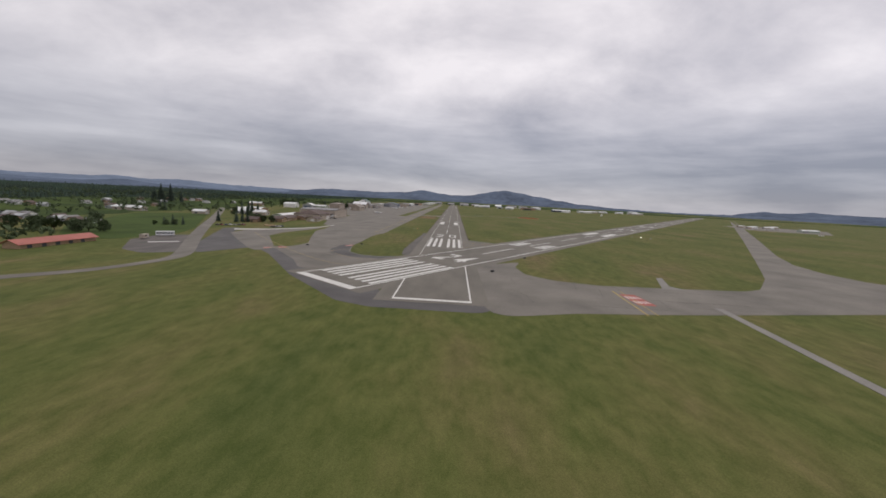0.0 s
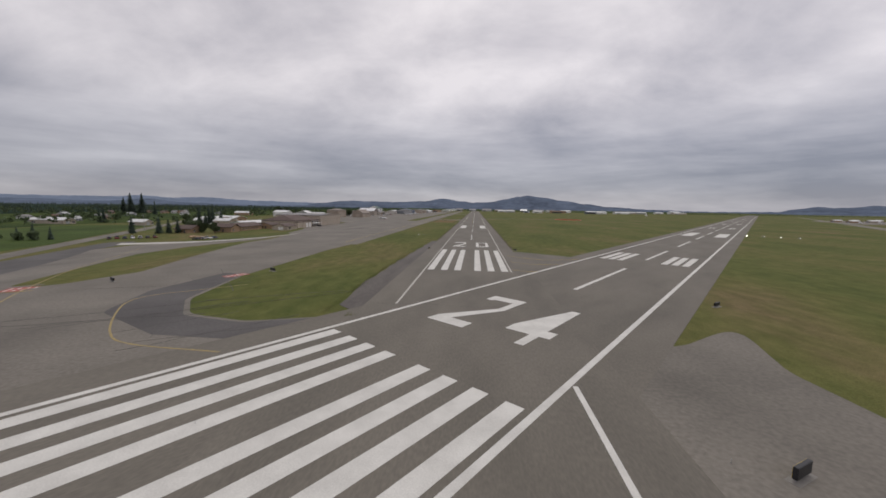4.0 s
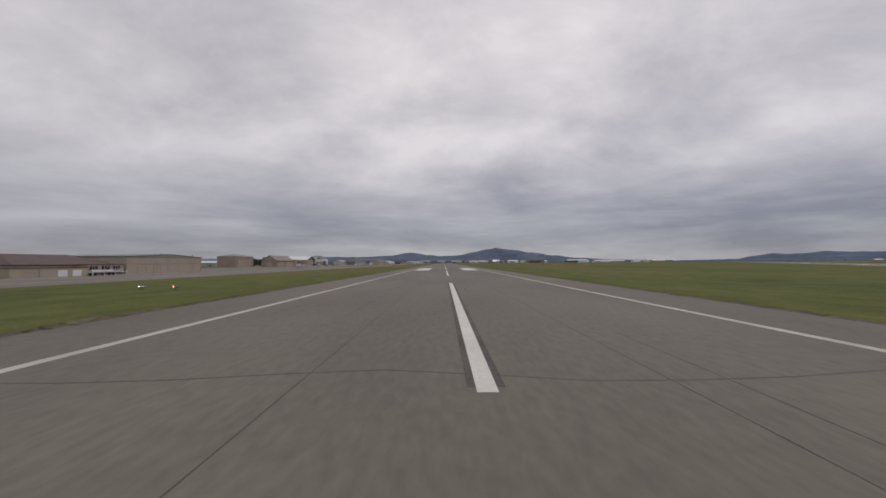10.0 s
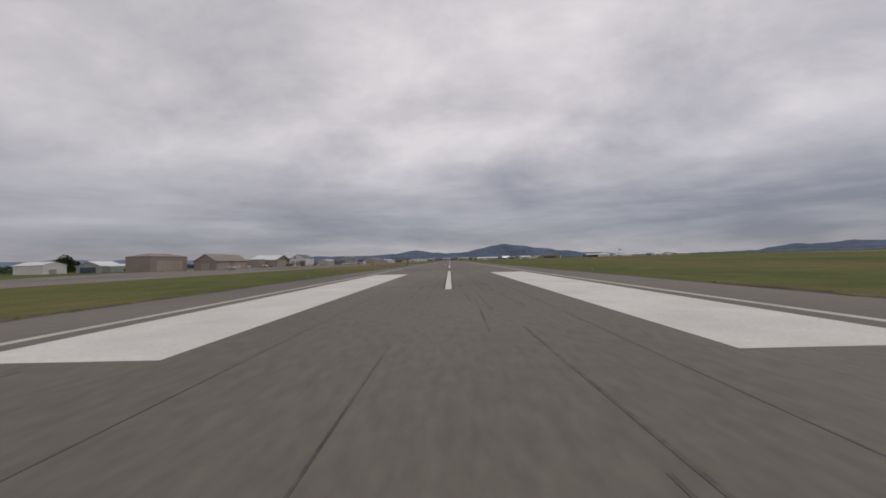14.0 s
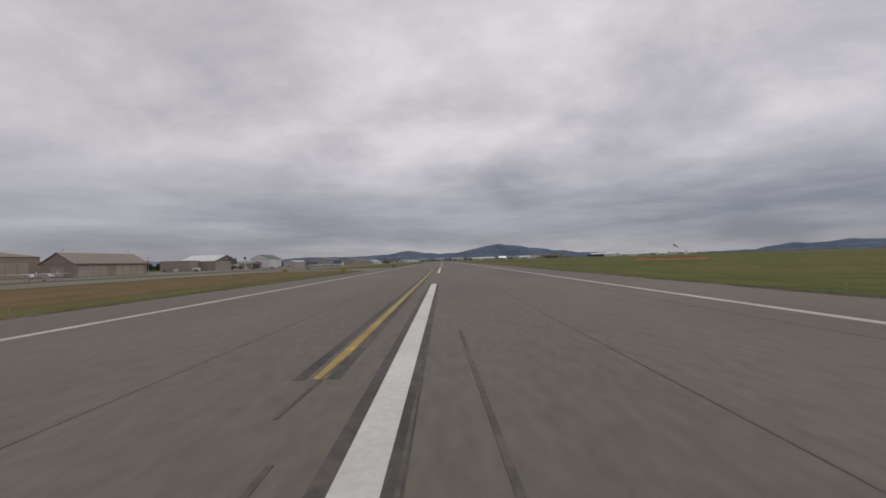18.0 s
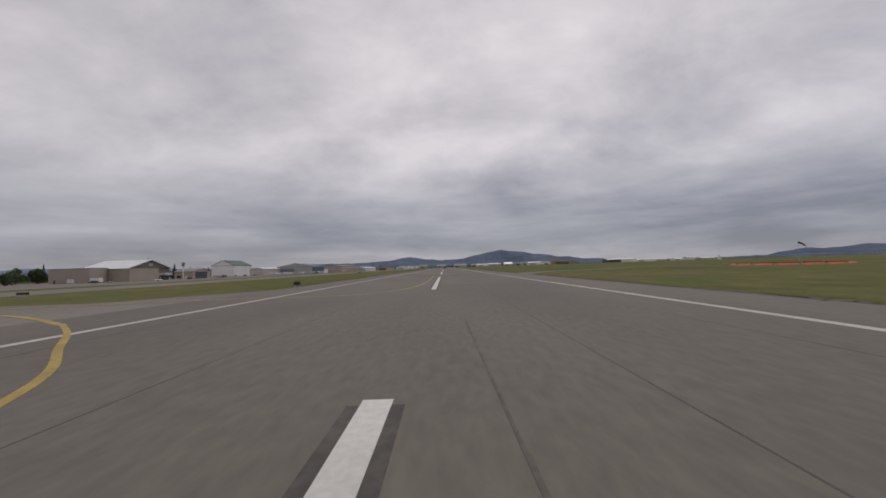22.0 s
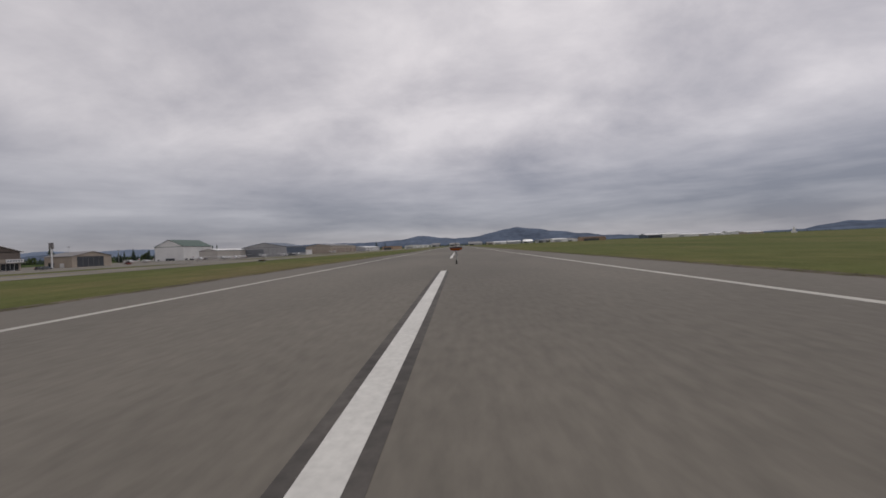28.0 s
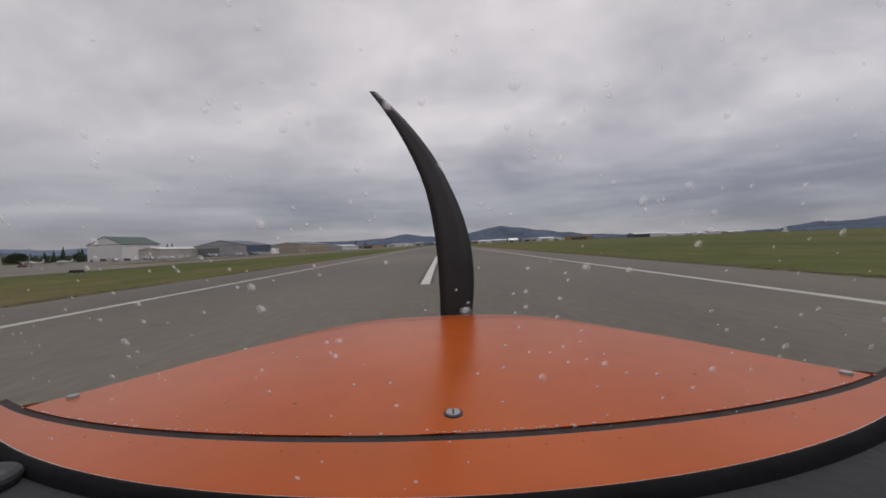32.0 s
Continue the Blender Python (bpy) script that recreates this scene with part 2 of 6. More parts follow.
M["pale_concrete"] = material("bright_pale_concrete", (0.50, 0.48, 0.45), 0.9, vary=0.12, scale=0.06, fine=2, bump=0.1)
M["seal"] = material("black_crack_sealant", (0.078, 0.071, 0.064), 0.8, vary=0.2, scale=0.6, fine=6, bump=0.1)
M["rubber"] = material("tyre_rubber_marks", (0.118, 0.106, 0.088), 0.85, vary=0.3, scale=0.4, fine=5, bump=0.1)
M["edge_paint"] = material("dull_worn_edge_paint", (0.48, 0.46, 0.41), 0.8, vary=0.14, scale=0.35, fine=9, bump=0.15, tint=(0.34, 0.325, 0.29), amount=0.4)
M["mark_border"] = material("dark_sealed_marking_border", (0.090, 0.080, 0.070), 0.85, vary=0.3, scale=0.5, fine=5, bump=0.1)
M["faded_yellow"] = material("faded_yellow_taxi_paint", (0.34, 0.25, 0.085), 0.8, vary=0.2, scale=0.5, fine=7, bump=0.1, tint=(0.22, 0.185, 0.11), amount=0.5)
M["white_paint"] = material("worn_white_runway_paint", (0.61, 0.595, 0.55), 0.75, vary=0.10, scale=0.35, fine=9, bump=0.15, tint=(0.46, 0.445, 0.41), amount=0.25)
M["yellow_paint"] = material("worn_yellow_taxi_paint", (0.40, 0.285, 0.070), 0.75, vary=0.2, scale=0.6, fine=7, bump=0.15)
M["red_paint"] = material("red_holding_sign_paint", (0.36, 0.085, 0.065), 0.75, vary=0.15, scale=0.6, fine=7, bump=0.1)


# ---- building helpers ----
def link_mesh(name, bm, mats):
    me = bpy.data.meshes.new(name)
    bm.normal_update()
    bm.to_mesh(me)
    bm.free()
    for mt in (mats if isinstance(mats, (list, tuple)) else [mats]):
        me.materials.append(mt)
    return new(name, me)


def part(name, bm, mat, parent, label=""):
    """One mesh under a thing or under a part."""
    ob = link_mesh(name, bm, mat)
    ob.parent = parent
    if label:
        ob["label"] = label
    return ob


def thing(name, m=None, label="", category="", group="", kind=""):
    ob = new(name)
    if m is not None:
        ob.matrix_basis = m
    return tagged(ob, label, category, group, kind)


def box(bm, x0, x1, y0, y1, z0, z1, mi=0):
    vs = [bm.verts.new((x, y, z)) for z in (z0, z1) for x, y in ((x0, y0), (x1, y0), (x1, y1), (x0, y1))]
    for q in ((3, 2, 1, 0), (4, 5, 6, 7), (0, 1, 5, 4), (1, 2, 6, 5), (2, 3, 7, 6), (3, 0, 4, 7)):
        bm.faces.new([vs[i] for i in q]).material_index = mi
    return bm


def boxes(*bs):
    bm = bmesh.new()
    for b in bs:
        box(bm, *b)
    return bm


def prism(outline, z0, z1):
    """A flat slab from a plan outline, anticlockwise."""
    bm = bmesh.new()
    lo = [bm.verts.new((x, y, z0)) for x, y in outline]
    hi = [bm.verts.new((x, y, z1)) for x, y in outline]
    n = len(outline)
    bm.faces.new(hi)
    bm.faces.new(lo[::-1])
    for i in range(n):
        j = (i + 1) % n
        bm.faces.new((lo[i], lo[j], hi[j], hi[i]))
    return bm


def rounded(pts, radii, steps=7):
    """Rounds the corners of a plan outline."""
    out = []
    n = len(pts)
    for i, p in enumerate(pts):
        r = radii[i] if isinstance(radii, (list, tuple)) else radii
        a, b, c = Vector(pts[i - 1]), Vector(p), Vector(pts[(i + 1) % n])
        if r <= 0:
            out.append(tuple(b))
            continue
        u, v = (a - b).normalized(), (c - b).normalized()
        half = u.angle(v) / 2
        d = min(r / max(math.tan(half), 0.05), (a - b).length * 0.48, (c - b).length * 0.48)
        p0, p2 = b + u * d, b + v * d
        for k in range(steps + 1):
            s = k / steps
            q = p0 * (1 - s) ** 2 + b * 2 * s * (1 - s) + p2 * s * s
            out.append(tuple(q))
    return out


def ribbon(pts, width, z0, z1):
    """A painted or paved band of one width along a plan line."""
    bm = bmesh.new()
    P = [Vector(p) for p in pts]
    L, R = [], []
    for i, p in enumerate(P):
        d = (P[min(i + 1, len(P) - 1)] - P[max(i - 1, 0)]).normalized()
        nrm = Vector((-d.y, d.x)) * width / 2
        L.append(p + nrm)
        R.append(p - nrm)
    rows = [[bm.verts.new((*q, z)) for q in side] for side, z in ((L, z1), (R, z1), (R, z0), (L, z0))]
    for i in range(len(P) - 1):
        for k in range(4):
            a, b = rows[k], rows[(k + 1) % 4]
            bm.faces.new((a[i], b[i], b[i + 1], a[i + 1]))
    for i in (0, -1):
        f = [rows[k][i] for k in range(4)]
        bm.faces.new(f if i == -1 else f[::-1])
    bmesh.ops.recalc_face_normals(bm, faces=bm.faces)
    return bm


def curve_pts(ctrl, steps=10):
    """A smooth line through plan points."""
    P = [Vector(c) for c in ctrl]
    P = [P[0] * 2 - P[1]] + P + [P[-1] * 2 - P[-2]]
    out = []
    for i in range(1, len(P) - 2):
        for k in range(steps):
            t = k / steps
            a, b, c, d = P[i - 1:i + 3]
            out.append(0.5 * ((2 * b) + (c - a) * t + (2 * a - 5 * b + 4 * c - d) * t * t + (3 * b - a - 3 * c + d) * t ** 3))
    out.append(P[-2])
    return out


# ---- ground, runways and taxiways ----
def smooth(a, b, v):
    t = min(max((v - a) / (b - a), 0.0), 1.0)
    return t * t * (3 - 2 * t)


def lie(x, y):
    """Height of the land: level at the runways, falling a little towards the hangars and the town, with a shallow dip round the windsock."""
    drop = 3.8 - 2.6 * smooth(290, 430, y)
    z = -drop * smooth(-75, -150, x)
    z -= 2.0 * math.exp(-((x - 160) / 75) ** 2 - ((y - 534) / 90) ** 2)
    r = math.hypot(x, y - 300)
    if r > 2200:
        z += noise.noise(Vector((x * 0.0011, y * 0.0011, 2.0))) * (r - 2200) * 0.004
    return z


def ground_sheet():
    xs = [-4800, -4000, -3200, -2500, -1900, -1400, -1000, -700, -500, -350, -250, -200, -170] + [-150 + 7.5 * k for k in range(11)]
    xs += [-60, -40, -16.3, 16.3, 30, 45, 60, 75, 90, 105, 120, 135, 150, 165, 180, 195, 210, 225, 240, 255, 270, 300, 350, 450, 700, 1000, 1400, 1900, 2500, 3200, 4000, 4800]
    ys = [-3500, -2500, -1700, -1100, -700, -450, -300, -200, -113, -50, 0, 60, 120, 180, 240] + [290 + 14 * k for k in range(11)]
    ys += [445, 460, 475, 490, 505, 520, 535, 550, 565, 580, 600, 625, 650, 700, 850, 1050, 1300, 1700, 2200, 2800, 3500, 4200, 4900]
    bm = bmesh.new()
    grid = [[bm.verts.new((x, y, lie(x, y) - 0.05)) for x in xs] for y in ys]
    for a, b in zip(grid, grid[1:]):
        for k in range(len(xs) - 1):
            bm.faces.new((a[k], a[k + 1], b[k + 1], b[k]))
    return bm


tagged(link_mesh("ground", ground_sheet(), M["grass"]), "level airfield of mown green and straw-coloured grass", "ground", kind="structure")

A_END = 1530.0
runway_main = tagged(link_mesh("runway_main", boxes((-16.3, 16.3, -112.5, A_END, -0.35, 0.0)), M["runway"]),
                     "grey weathered asphalt runway with white markings", "runway", kind="structure")
TH_B = radians(-36.15)
DB = Vector((-math.sin(TH_B), math.cos(TH_B)))
NB = Vector((DB.y, -DB.x))
OB = NB * (10.18 + 15.0)
B_M = Matrix.Translation((OB.x, OB.y, 0)) @ Matrix.Rotation(TH_B, 4, "Z")
runway_cross = tagged(link_mesh("runway_cross", boxes((-20.5, 20.5, -99.0, 2160.0, -0.34, -0.006)), M["runway"]),
                      "second grey asphalt runway meeting the first at an angle", "runway", kind="structure")
runway_cross.matrix_basis = B_M


def paint(name, bm, runway, mat="white_paint", label=""):
    return part(name, bm, M[mat], runway, label)


PZ0, PZ1 = -0.004, 0.007


def bar_mark(name, runway, x0, x1, y0, y1, mat="white_paint", z=0.0):
    return paint(name, boxes((min(x0, x1), max(x0, x1), y0, y1, PZ0 + z, PZ1 + z)), runway, mat)


def numeral(runway, digit, x0, y0, w, h, s, z=0.0):
    """A block runway numeral, seen the right way up by a landing pilot."""
    x1, y1 = x0 + w, y0 + h
    if digit == "0":
        outer = [(x0, y0), (x1, y0), (x1, y1), (x0, y1)]
        bm = bmesh.new()
        t = s * 1.9
        for b in ((x0, x0 + s, y0, y1), (x1 - s, x1, y0, y1), (x0 + s, x1 - s, y0, y0 + t), (x0 + s, x1 - s, y1 - t, y1)):
            box(bm, *b, PZ0 + z, PZ1 + z)
        bmesh.ops.remove_doubles(bm, verts=bm.verts, dist=0.001)
    elif digit == "2":
        t = s * 1.9
        pts = [(x0, y0), (x1, y0), (x1, y0 + t), (x0 + s * 1.9, y0 + t), (x1, y0 + h * 0.60), (x1, y1), (x0, y1), (x0, y1 - t * 1.25), (x0 + s, y1 - t * 1.25),
               (x0 + s * 1.3, y1 - t), (x1 - s, y1 - t), (x1 - s, y0 + h * 0.62), (x0, y0 + t)]
        bm = prism(pts, PZ0 + z, PZ1 + z)
    else:  # 4
        pts = [(x1 - 2.1 * s, y0), (x1 - 1.1 * s, y0), (x1 - 1.1 * s, y0 + h * 0.22), (x1, y0 + h * 0.22), (x1, y0 + h * 0.36), (x1 - 1.1 * s, y0 + h * 0.36),
               (x1 - 1.1 * s, y1), (x1 - 2.1 * s, y1), (x0, y0 + h * 0.36), (x0, y0 + h * 0.22), (x1 - 2.1 * s, y0 + h * 0.22)]
        bm = prism(pts, PZ0 + z, PZ1 + z)
    return paint("numeral", bm, runway, label="white painted runway number " + digit)


# main runway markings
for sx in (-1, 1):
    bar_mark("edge_line", runway_main, sx * 11.02, sx * 11.40, 5.5 if sx > 0 else -28.0, A_END, "edge_paint")
    bar_mark("edge_line", runway_main, sx * 10.95, sx * 11.45, -108.5, -84.2 if sx < 0 else -53.8)
    for k in range(3):
        bar_mark("threshold_stripe", runway_main, sx * (1.75 + 3.5 * k), sx * (3.5 + 3.5 * k), 6.1, 51.8)
    bar_mark("aiming_block", runway_main, sx * 5.64, sx * 10.15, 201.3, 243.9)
bar_mark("threshold_bar", runway_main, -11.45, 11.45, -110.3, -108.6)
numeral(runway_main, "2", -7.4, 63.7, 5.2, 18.3, 1.15)
numeral(runway_main, "0", 2.3, 63.7, 5.2, 18.3, 1.15)
k = 0
while 95.0 + 60.96 * k < A_END - 60:
    bar_mark("centre_dash", runway_main, -0.21, 0.21, 95.0 + 60.96 * k, 131.6 + 60.96 * k)
    k += 1

# crossing runway markings, in its own axes
for sx in (-1, 1):
    bar_mark("edge_line", runway_cross, sx * 14.65, sx * 15.35, -95.0, 2155.0)
    for k in range(4):
        bar_mark("threshold_stripe", runway_cross, sx * (1.75 + 3.5 * k), sx * (3.5 + 3.5 * k), -89.0, -43.4)
    for k in range(3):
        bar_mark("touchdown_bar", runway_cross, sx * (5.4 + 2.7 * k), sx * (7.2 + 2.7 * k), 57.0, 79.9)
    bar_mark("aiming_block", runway_cross, sx * 5.8, sx * 12.0, 216.0, 261.7)
    for dist, cnt in ((362, 2), (514, 2), (666, 1), (818, 1)):
        for k in range(cnt):
            bar_mark("touchdown_bar", runway_cross, sx * (5.4 + 2.7 * k), sx * (7.2 + 2.7 * k), dist, dist + 22.9)
bar_mark("threshold_bar", runway_cross, -15.35, 15.35, -98.2, -95.2)
numeral(runway_cross, "2", -8.6, -31.2, 6.4, 18.3, 1.3)
numeral(runway_cross, "4", 2.2, -31.2, 6.4, 18.3, 1.3)
k = 0
while 3.2 + 60.96 * k < 2100:
    bar_mark("centre_dash", runway_cross, -0.45, 0.45, 3.2 + 60.96 * k, 39.8 + 60.96 * k)
    k += 1

# taxiways and aprons
def pavement(name, outline, mat, label, top, radius=0.0, steps=7, category="taxiway"):
    """A paved area laid on the land."""
    bm = bmesh.new()
    pts = rounded(outline, radius, steps) if radius else outline
    bm.faces.new([bm.verts.new((x, y, 0)) for x, y in pts])
    x0, x1 = min(p[0] for p in pts), max(p[0] for p in pts)
    y0, y1 = min(p[1] for p in pts), max(p[1] for p in pts)
    cuts = [((x, 0, 0), (1, 0, 0)) for x in [-150 + 7.5 * k for k in range(11)] if x0 < x < x1]
    if x0 < -80:
        cuts += [((0, y, 0), (0, 1, 0)) for y in [290 + 14 * k for k in range(11)] if y0 < y < y1]
    for co, no in cuts:
        bmesh.ops.bisect_plane(bm, geom=bm.verts[:] + bm.edges[:] + bm.faces[:], plane_co=co, plane_no=no)
    bmesh.ops.recalc_face_normals(bm, faces=bm.faces)
    if bm.faces[:][0].normal.z < 0:
        bmesh.ops.reverse_faces(bm, faces=bm.faces)
    ext = bmesh.ops.extrude_face_region(bm, geom=bm.faces[:])
    top_verts = {v for v in ext["geom"] if isinstance(v, bmesh.types.BMVert)}
    for v in bm.verts:
        v.co.z = lie(v.co.x, v.co.y) + (top if v in top_verts else -0.35)
    bmesh.ops.recalc_face_normals(bm, faces=bm.faces)
    return tagged(link_mesh(name, bm, M[mat]), label, category, kind="structure")


pavement("taxiway_parallel", [(-48, 62), (-48, 1500), (-66, 1500), (-66, 62)], "taxiway", "long grey asphalt taxiway beside the runway", -0.014)
pavement("taxiway_exit", [(-15.8, 366), (-15.8, 408), (-24, 396), (-47, 395), (-47, 377), (-24, 376)], "taxiway", "short asphalt exit taxiway", -0.018)
pavement("taxiway_exit_far", [(-15.8, 770), (-15.8, 812), (-24, 800), (-47, 799), (-47, 781), (-24, 780)], "taxiway", "short asphalt exit taxiway", -0.018)
pavement("apron_hangars", [(-78, 330), (-78, 1250), (-300, 1250), (-300, 520), (-215, 520), (-215, 330)], "taxiway", "wide grey asphalt apron before the hangars", -0.022, category="apron")
pavement("apron_offices", [(-64, 60), (-64, 330), (-150, 330), (-150, 222), (-141, 205), (-126, 150), (-108, 122), (-101, 84), (-95, 62)], "taxiway", "broad grey asphalt apron beside the taxiway", -0.022, category="apron")
pavement("apron_link", [(-66, 820), (-66, 850), (-80, 850), (-80, 820)], "taxiway", "grey asphalt link between taxiway and apron", -0.018)
pavement("apron_link_near", [(-66, 560), (-66, 585), (-80, 585), (-80, 560)], "taxiway", "grey asphalt link between taxiway and apron", -0.018)
# the holding bay and taxiways west of the thresholds
pavement("holding_bay", [(-15.8, -35), (-30, -40), (-40, -38), (-46.5, -30), (-51, -9), (-51, 8), (-52, 40), (-49, 84), (-103, 84), (-101, 66), (-87, 22), (-76.5, -9), (-79, -23), (-86, -30), (-62, -60), (-52, -78), (-30, -62), (-15.8, -52)],
         "taxiway", "wide grey asphalt holding bay at the runway's end", -0.016, radius=6)
pavement("taxiway_west", [(-82, -22), (-87, -27), (-121, 34), (-123, 60), (-108, 88), (-112, 106), (-136, 100), (-158, 78), (-158, 50), (-97, -33), (-88, -42)], "taxiway", "grey asphalt taxiway leading to the hangars", -0.019, radius=5)
pavement("dark_road_apron", [(-180, 76), (-140, -12), (-121, -42), (-113, -46), (-97, -31), (-157, 51), (-172, 86)], "dark_asphalt", "dark sealed asphalt pad beside the taxiway", -0.024, radius=3, category="pavement")
pavement("blast_pad", [(-15.8, -119), (16, -119), (18, -108), (-14, -104), (-40, -80), (-60, -56), (-82, -30), (-90, -36), (-78, -50), (-51, -88), (-26, -115)], "dark_asphalt",
         "dark asphalt shoulder round the runway's end", -0.028, radius=9, category="pavement")
pavement("bay_edge_band", [(-57, -6), (-58, -26), (-53, -39), (-38, -46.5), (-15.9, -47), (-15.9, -35.4), (-30, -40.6), (-40.4, -38.8), (-47, -30.6), (-51.6, -9)], "dark_asphalt", "dark sealed band round the grass tip", -0.012, radius=4, category="pavement")
pavement("pale_strip", [(-166, 68), (-112, 105), (-116, 111), (-171, 75)], "pale_concrete", "pale concrete strip before the lodges", -0.010, category="pavement")
pavement("pale_strip_end", [(-112, 105), (-106, 128), (-110, 130), (-116, 111)], "pale_concrete", "pale concrete strip before the lodges", -0.011, category="pavement")
sh = random.Random(6)
pavement("worn_shoulder", [(-15.9, -34)] + [(-18.8 - 2.6 * math.exp(-((k * 5 - 30) / 55.0) ** 2) + sh.uniform(-0.7, 0.7), -30 + 5 * k) for k in range(24)] + [(-15.9, 88)], "shoulder", "worn dark asphalt shoulder with a ragged grass edge", -0.012, category="pavement")
# taxiways east of the runway
pavement("taxiway_east", [(15.0, -122), (15.0, -44), (27, -42), (39, -33), (34, -48), (35.3, -64), (45, -73), (61, -77), (93, -74.5), (117, -72), (127, -67), (138, -55), (150.6, -41), (190, 12), (323, 193), (1061, 1206), (1690, 2068), (1702, 2059), (1073, 1197), (335, 184), (245, 62), (214, 14), (204, -14), (204, -36), (222, -50), (270, -56), (420, -58), (420, -100), (143, -95), (81, -107.5), (61, -111), (40, -114)],
         "taxiway", "grey asphalt taxiway crossing the grass to the second runway", -0.017, radius=8)
pavement("runway_wedge", [(15.8, 51), (39.5, 36), (15.8, 3)], "runway", "grey asphalt between the two runways", -0.019, radius=2)
pavement("gravel_path", [(93, -55), (96, -54), (89.5, -71), (93, -76), (84, -76)], "concrete", "short pale path in the grass", -0.014, category="path")


pavement("apron_east", [(590, 520), (660, 690), (800, 760), (860, 640), (700, 470)], "taxiway", "distant apron of the east hangars", -0.02, category="apron")
pavement("gravel_lot", rounded([(-180, -9), (-184, 15), (-169, 25), (-156, 11), (-124, -44), (-140, -47), (-157, -39)], 5), "shoulder", "grey gravel lot beside the road", -0.02, category="pavement")
pavement("lot_slab", [(-166, -13), (-154, -5), (-152, -8), (-164, -16)], "pale_concrete", "small pale slab in the gravel lot", -0.008, category="pavement")


pavement("town_lawn", rounded([(-188, -14), (-226, -6), (-262, 30), (-300, 96), (-338, 170), (-322, 196), (-288, 214), (-196, 66), (-182, 34)], 8), "lawn", "bright green lawn beside the country road", 0.03, category="lawn")


def road(name, pts, width, mat, label):
    c = curve_pts(pts, 8)
    bm = ribbon(c, width, -0.3, 0.0)
    for v in bm.verts:
        v.co.z += lie(v.co.x, v.co.y) + 0.02
    return tagged(link_mesh(name, bm, M[mat]), label, "road", kind="structure")


road("road_town", [(-150, -112), (-138, -100), (-122, -88), (-114, -72), (-114, -58), (-126, -37), (-145, -8), (-183, 54), (-292, 240), (-520, 616), (-790, 1064)], 8.0, "taxiway", "grey country road from the airfield to the town")
road("service_road_east", [(14.8, 436), (16.5, 443), (21, 451), (31, 460), (47, 473.5), (75, 497), (136, 531)], 4.6, "taxiway", "narrow asphalt service road leading to the windsock")
road("gravel_path_south", [(87.4, -100), (86, -110), (84, -124), (78, -165), (70, -215)], 2.6, "concrete", "pale service path in the grass")

# yellow taxi lines: lead-offs along the centre line, and the curves on the bays
def line_mark(parent, pts, width, mat="yellow_paint", z=0.0, name="taxi_line", steps=10):
    c = curve_pts(pts, steps)
    bm = ribbon(c, width, -0.004, 0.008)
    for v in bm.verts:
        v.co.z += lie(v.co.x, v.co.y) + z
    return part(name, bm, M[mat], parent)


line_mark(runway_main, [(-1.25, 292), (-1.25, 330), (-1.3, 356), (-2.1, 365), (-4.0, 372.2), (-6.2, 376.7), (-9.2, 379.9), (-11.5, 382.3), (-14, 384.5)], 0.19, steps=6)
line_mark(runway_main, [(-14, 396.0), (-9, 395.6), (-6.0, 396.0), (-4.6, 397.2), (-3.2, 399.6), (-2.2, 403.4), (-1.55, 409), (-1.3, 418), (-1.25, 437), (-1.25, 472)], 0.19, steps=6)
line_mark(runway_main, [(-1.55, 292), (-1.55, 330), (-1.6, 356)], 0.2, "mark_border", -0.003, "line_border")
line_mark(runway_main, [(-1.02, 292), (-1.02, 330), (-1.07, 356)], 0.2, "mark_border", -0.003, "line_border")
line_mark(runway_main, [(-0.98, 418), (-0.96, 437), (-0.96, 472)], 0.2, "mark_border", -0.003, "line_border")
line_mark(runway_main, [(-1.55, 418), (-1.52, 437), (-1.52, 472)], 0.2, "mark_border", -0.003, "line_border")
taxi_marks = thing("taxi_markings", label="worn yellow taxiway lines painted on the asphalt", category="marking", kind="structure")
line_mark(taxi_marks, [(-14, 384.5), (-18.7, 387.4), (-23.2, 389.3), (-32, 390.6), (-56, 390.8)], 0.3, z=-0.006)
line_mark(taxi_marks, [(-14, 396.0), (-22, 394.2), (-32, 391.6), (-40, 390.9)], 0.3, z=-0.006)
line_mark(taxi_marks, [(-56, 70), (-56, 300), (-56, 800), (-56, 1450)], 0.3, z=-0.006, steps=3)
line_mark(taxi_marks, [(-150, 66), (-133, 42), (-106, 4), (-89, -18), (-73.6, -36.6), (-60.7, -49.7), (-50.3, -58.8), (-43.7, -63.1), (-38, -64.8)], 0.26, "faded_yellow", z=-0.006)
line_mark(taxi_marks, [(-44, -18), (-50, -24), (-54.5, -28.5), (-54.8, -33), (-50.9, -38.8), (-43.4, -46.6), (-37.6, -49.6), (-26, -50.5)], 0.24, "faded_yellow", z=-0.006)
for a, b, c in (((12.9, 38.0), (23.5, 30.2), (37.8, 34.3)), ((12.9, 23.8), (19.4, 19.9), (28.5, 22.3)), ((11.7, 9.6), (15.2, 7.6), (18.2, 7.9))):
    line_mark(taxi_marks, [a, b, c], 0.28, z=0.001)
line_mark(taxi_marks, [(60.0, -112), (61.8, -84.6)], 0.5, z=-0.006)
line_mark(taxi_marks, [(63.0, -111.6), (64.6, -84.4)], 0.3, z=-0.006)
line_mark(taxi_marks, [(-88.6, -35.2), (-78, -29.0)], 0.3, z=-0.006)


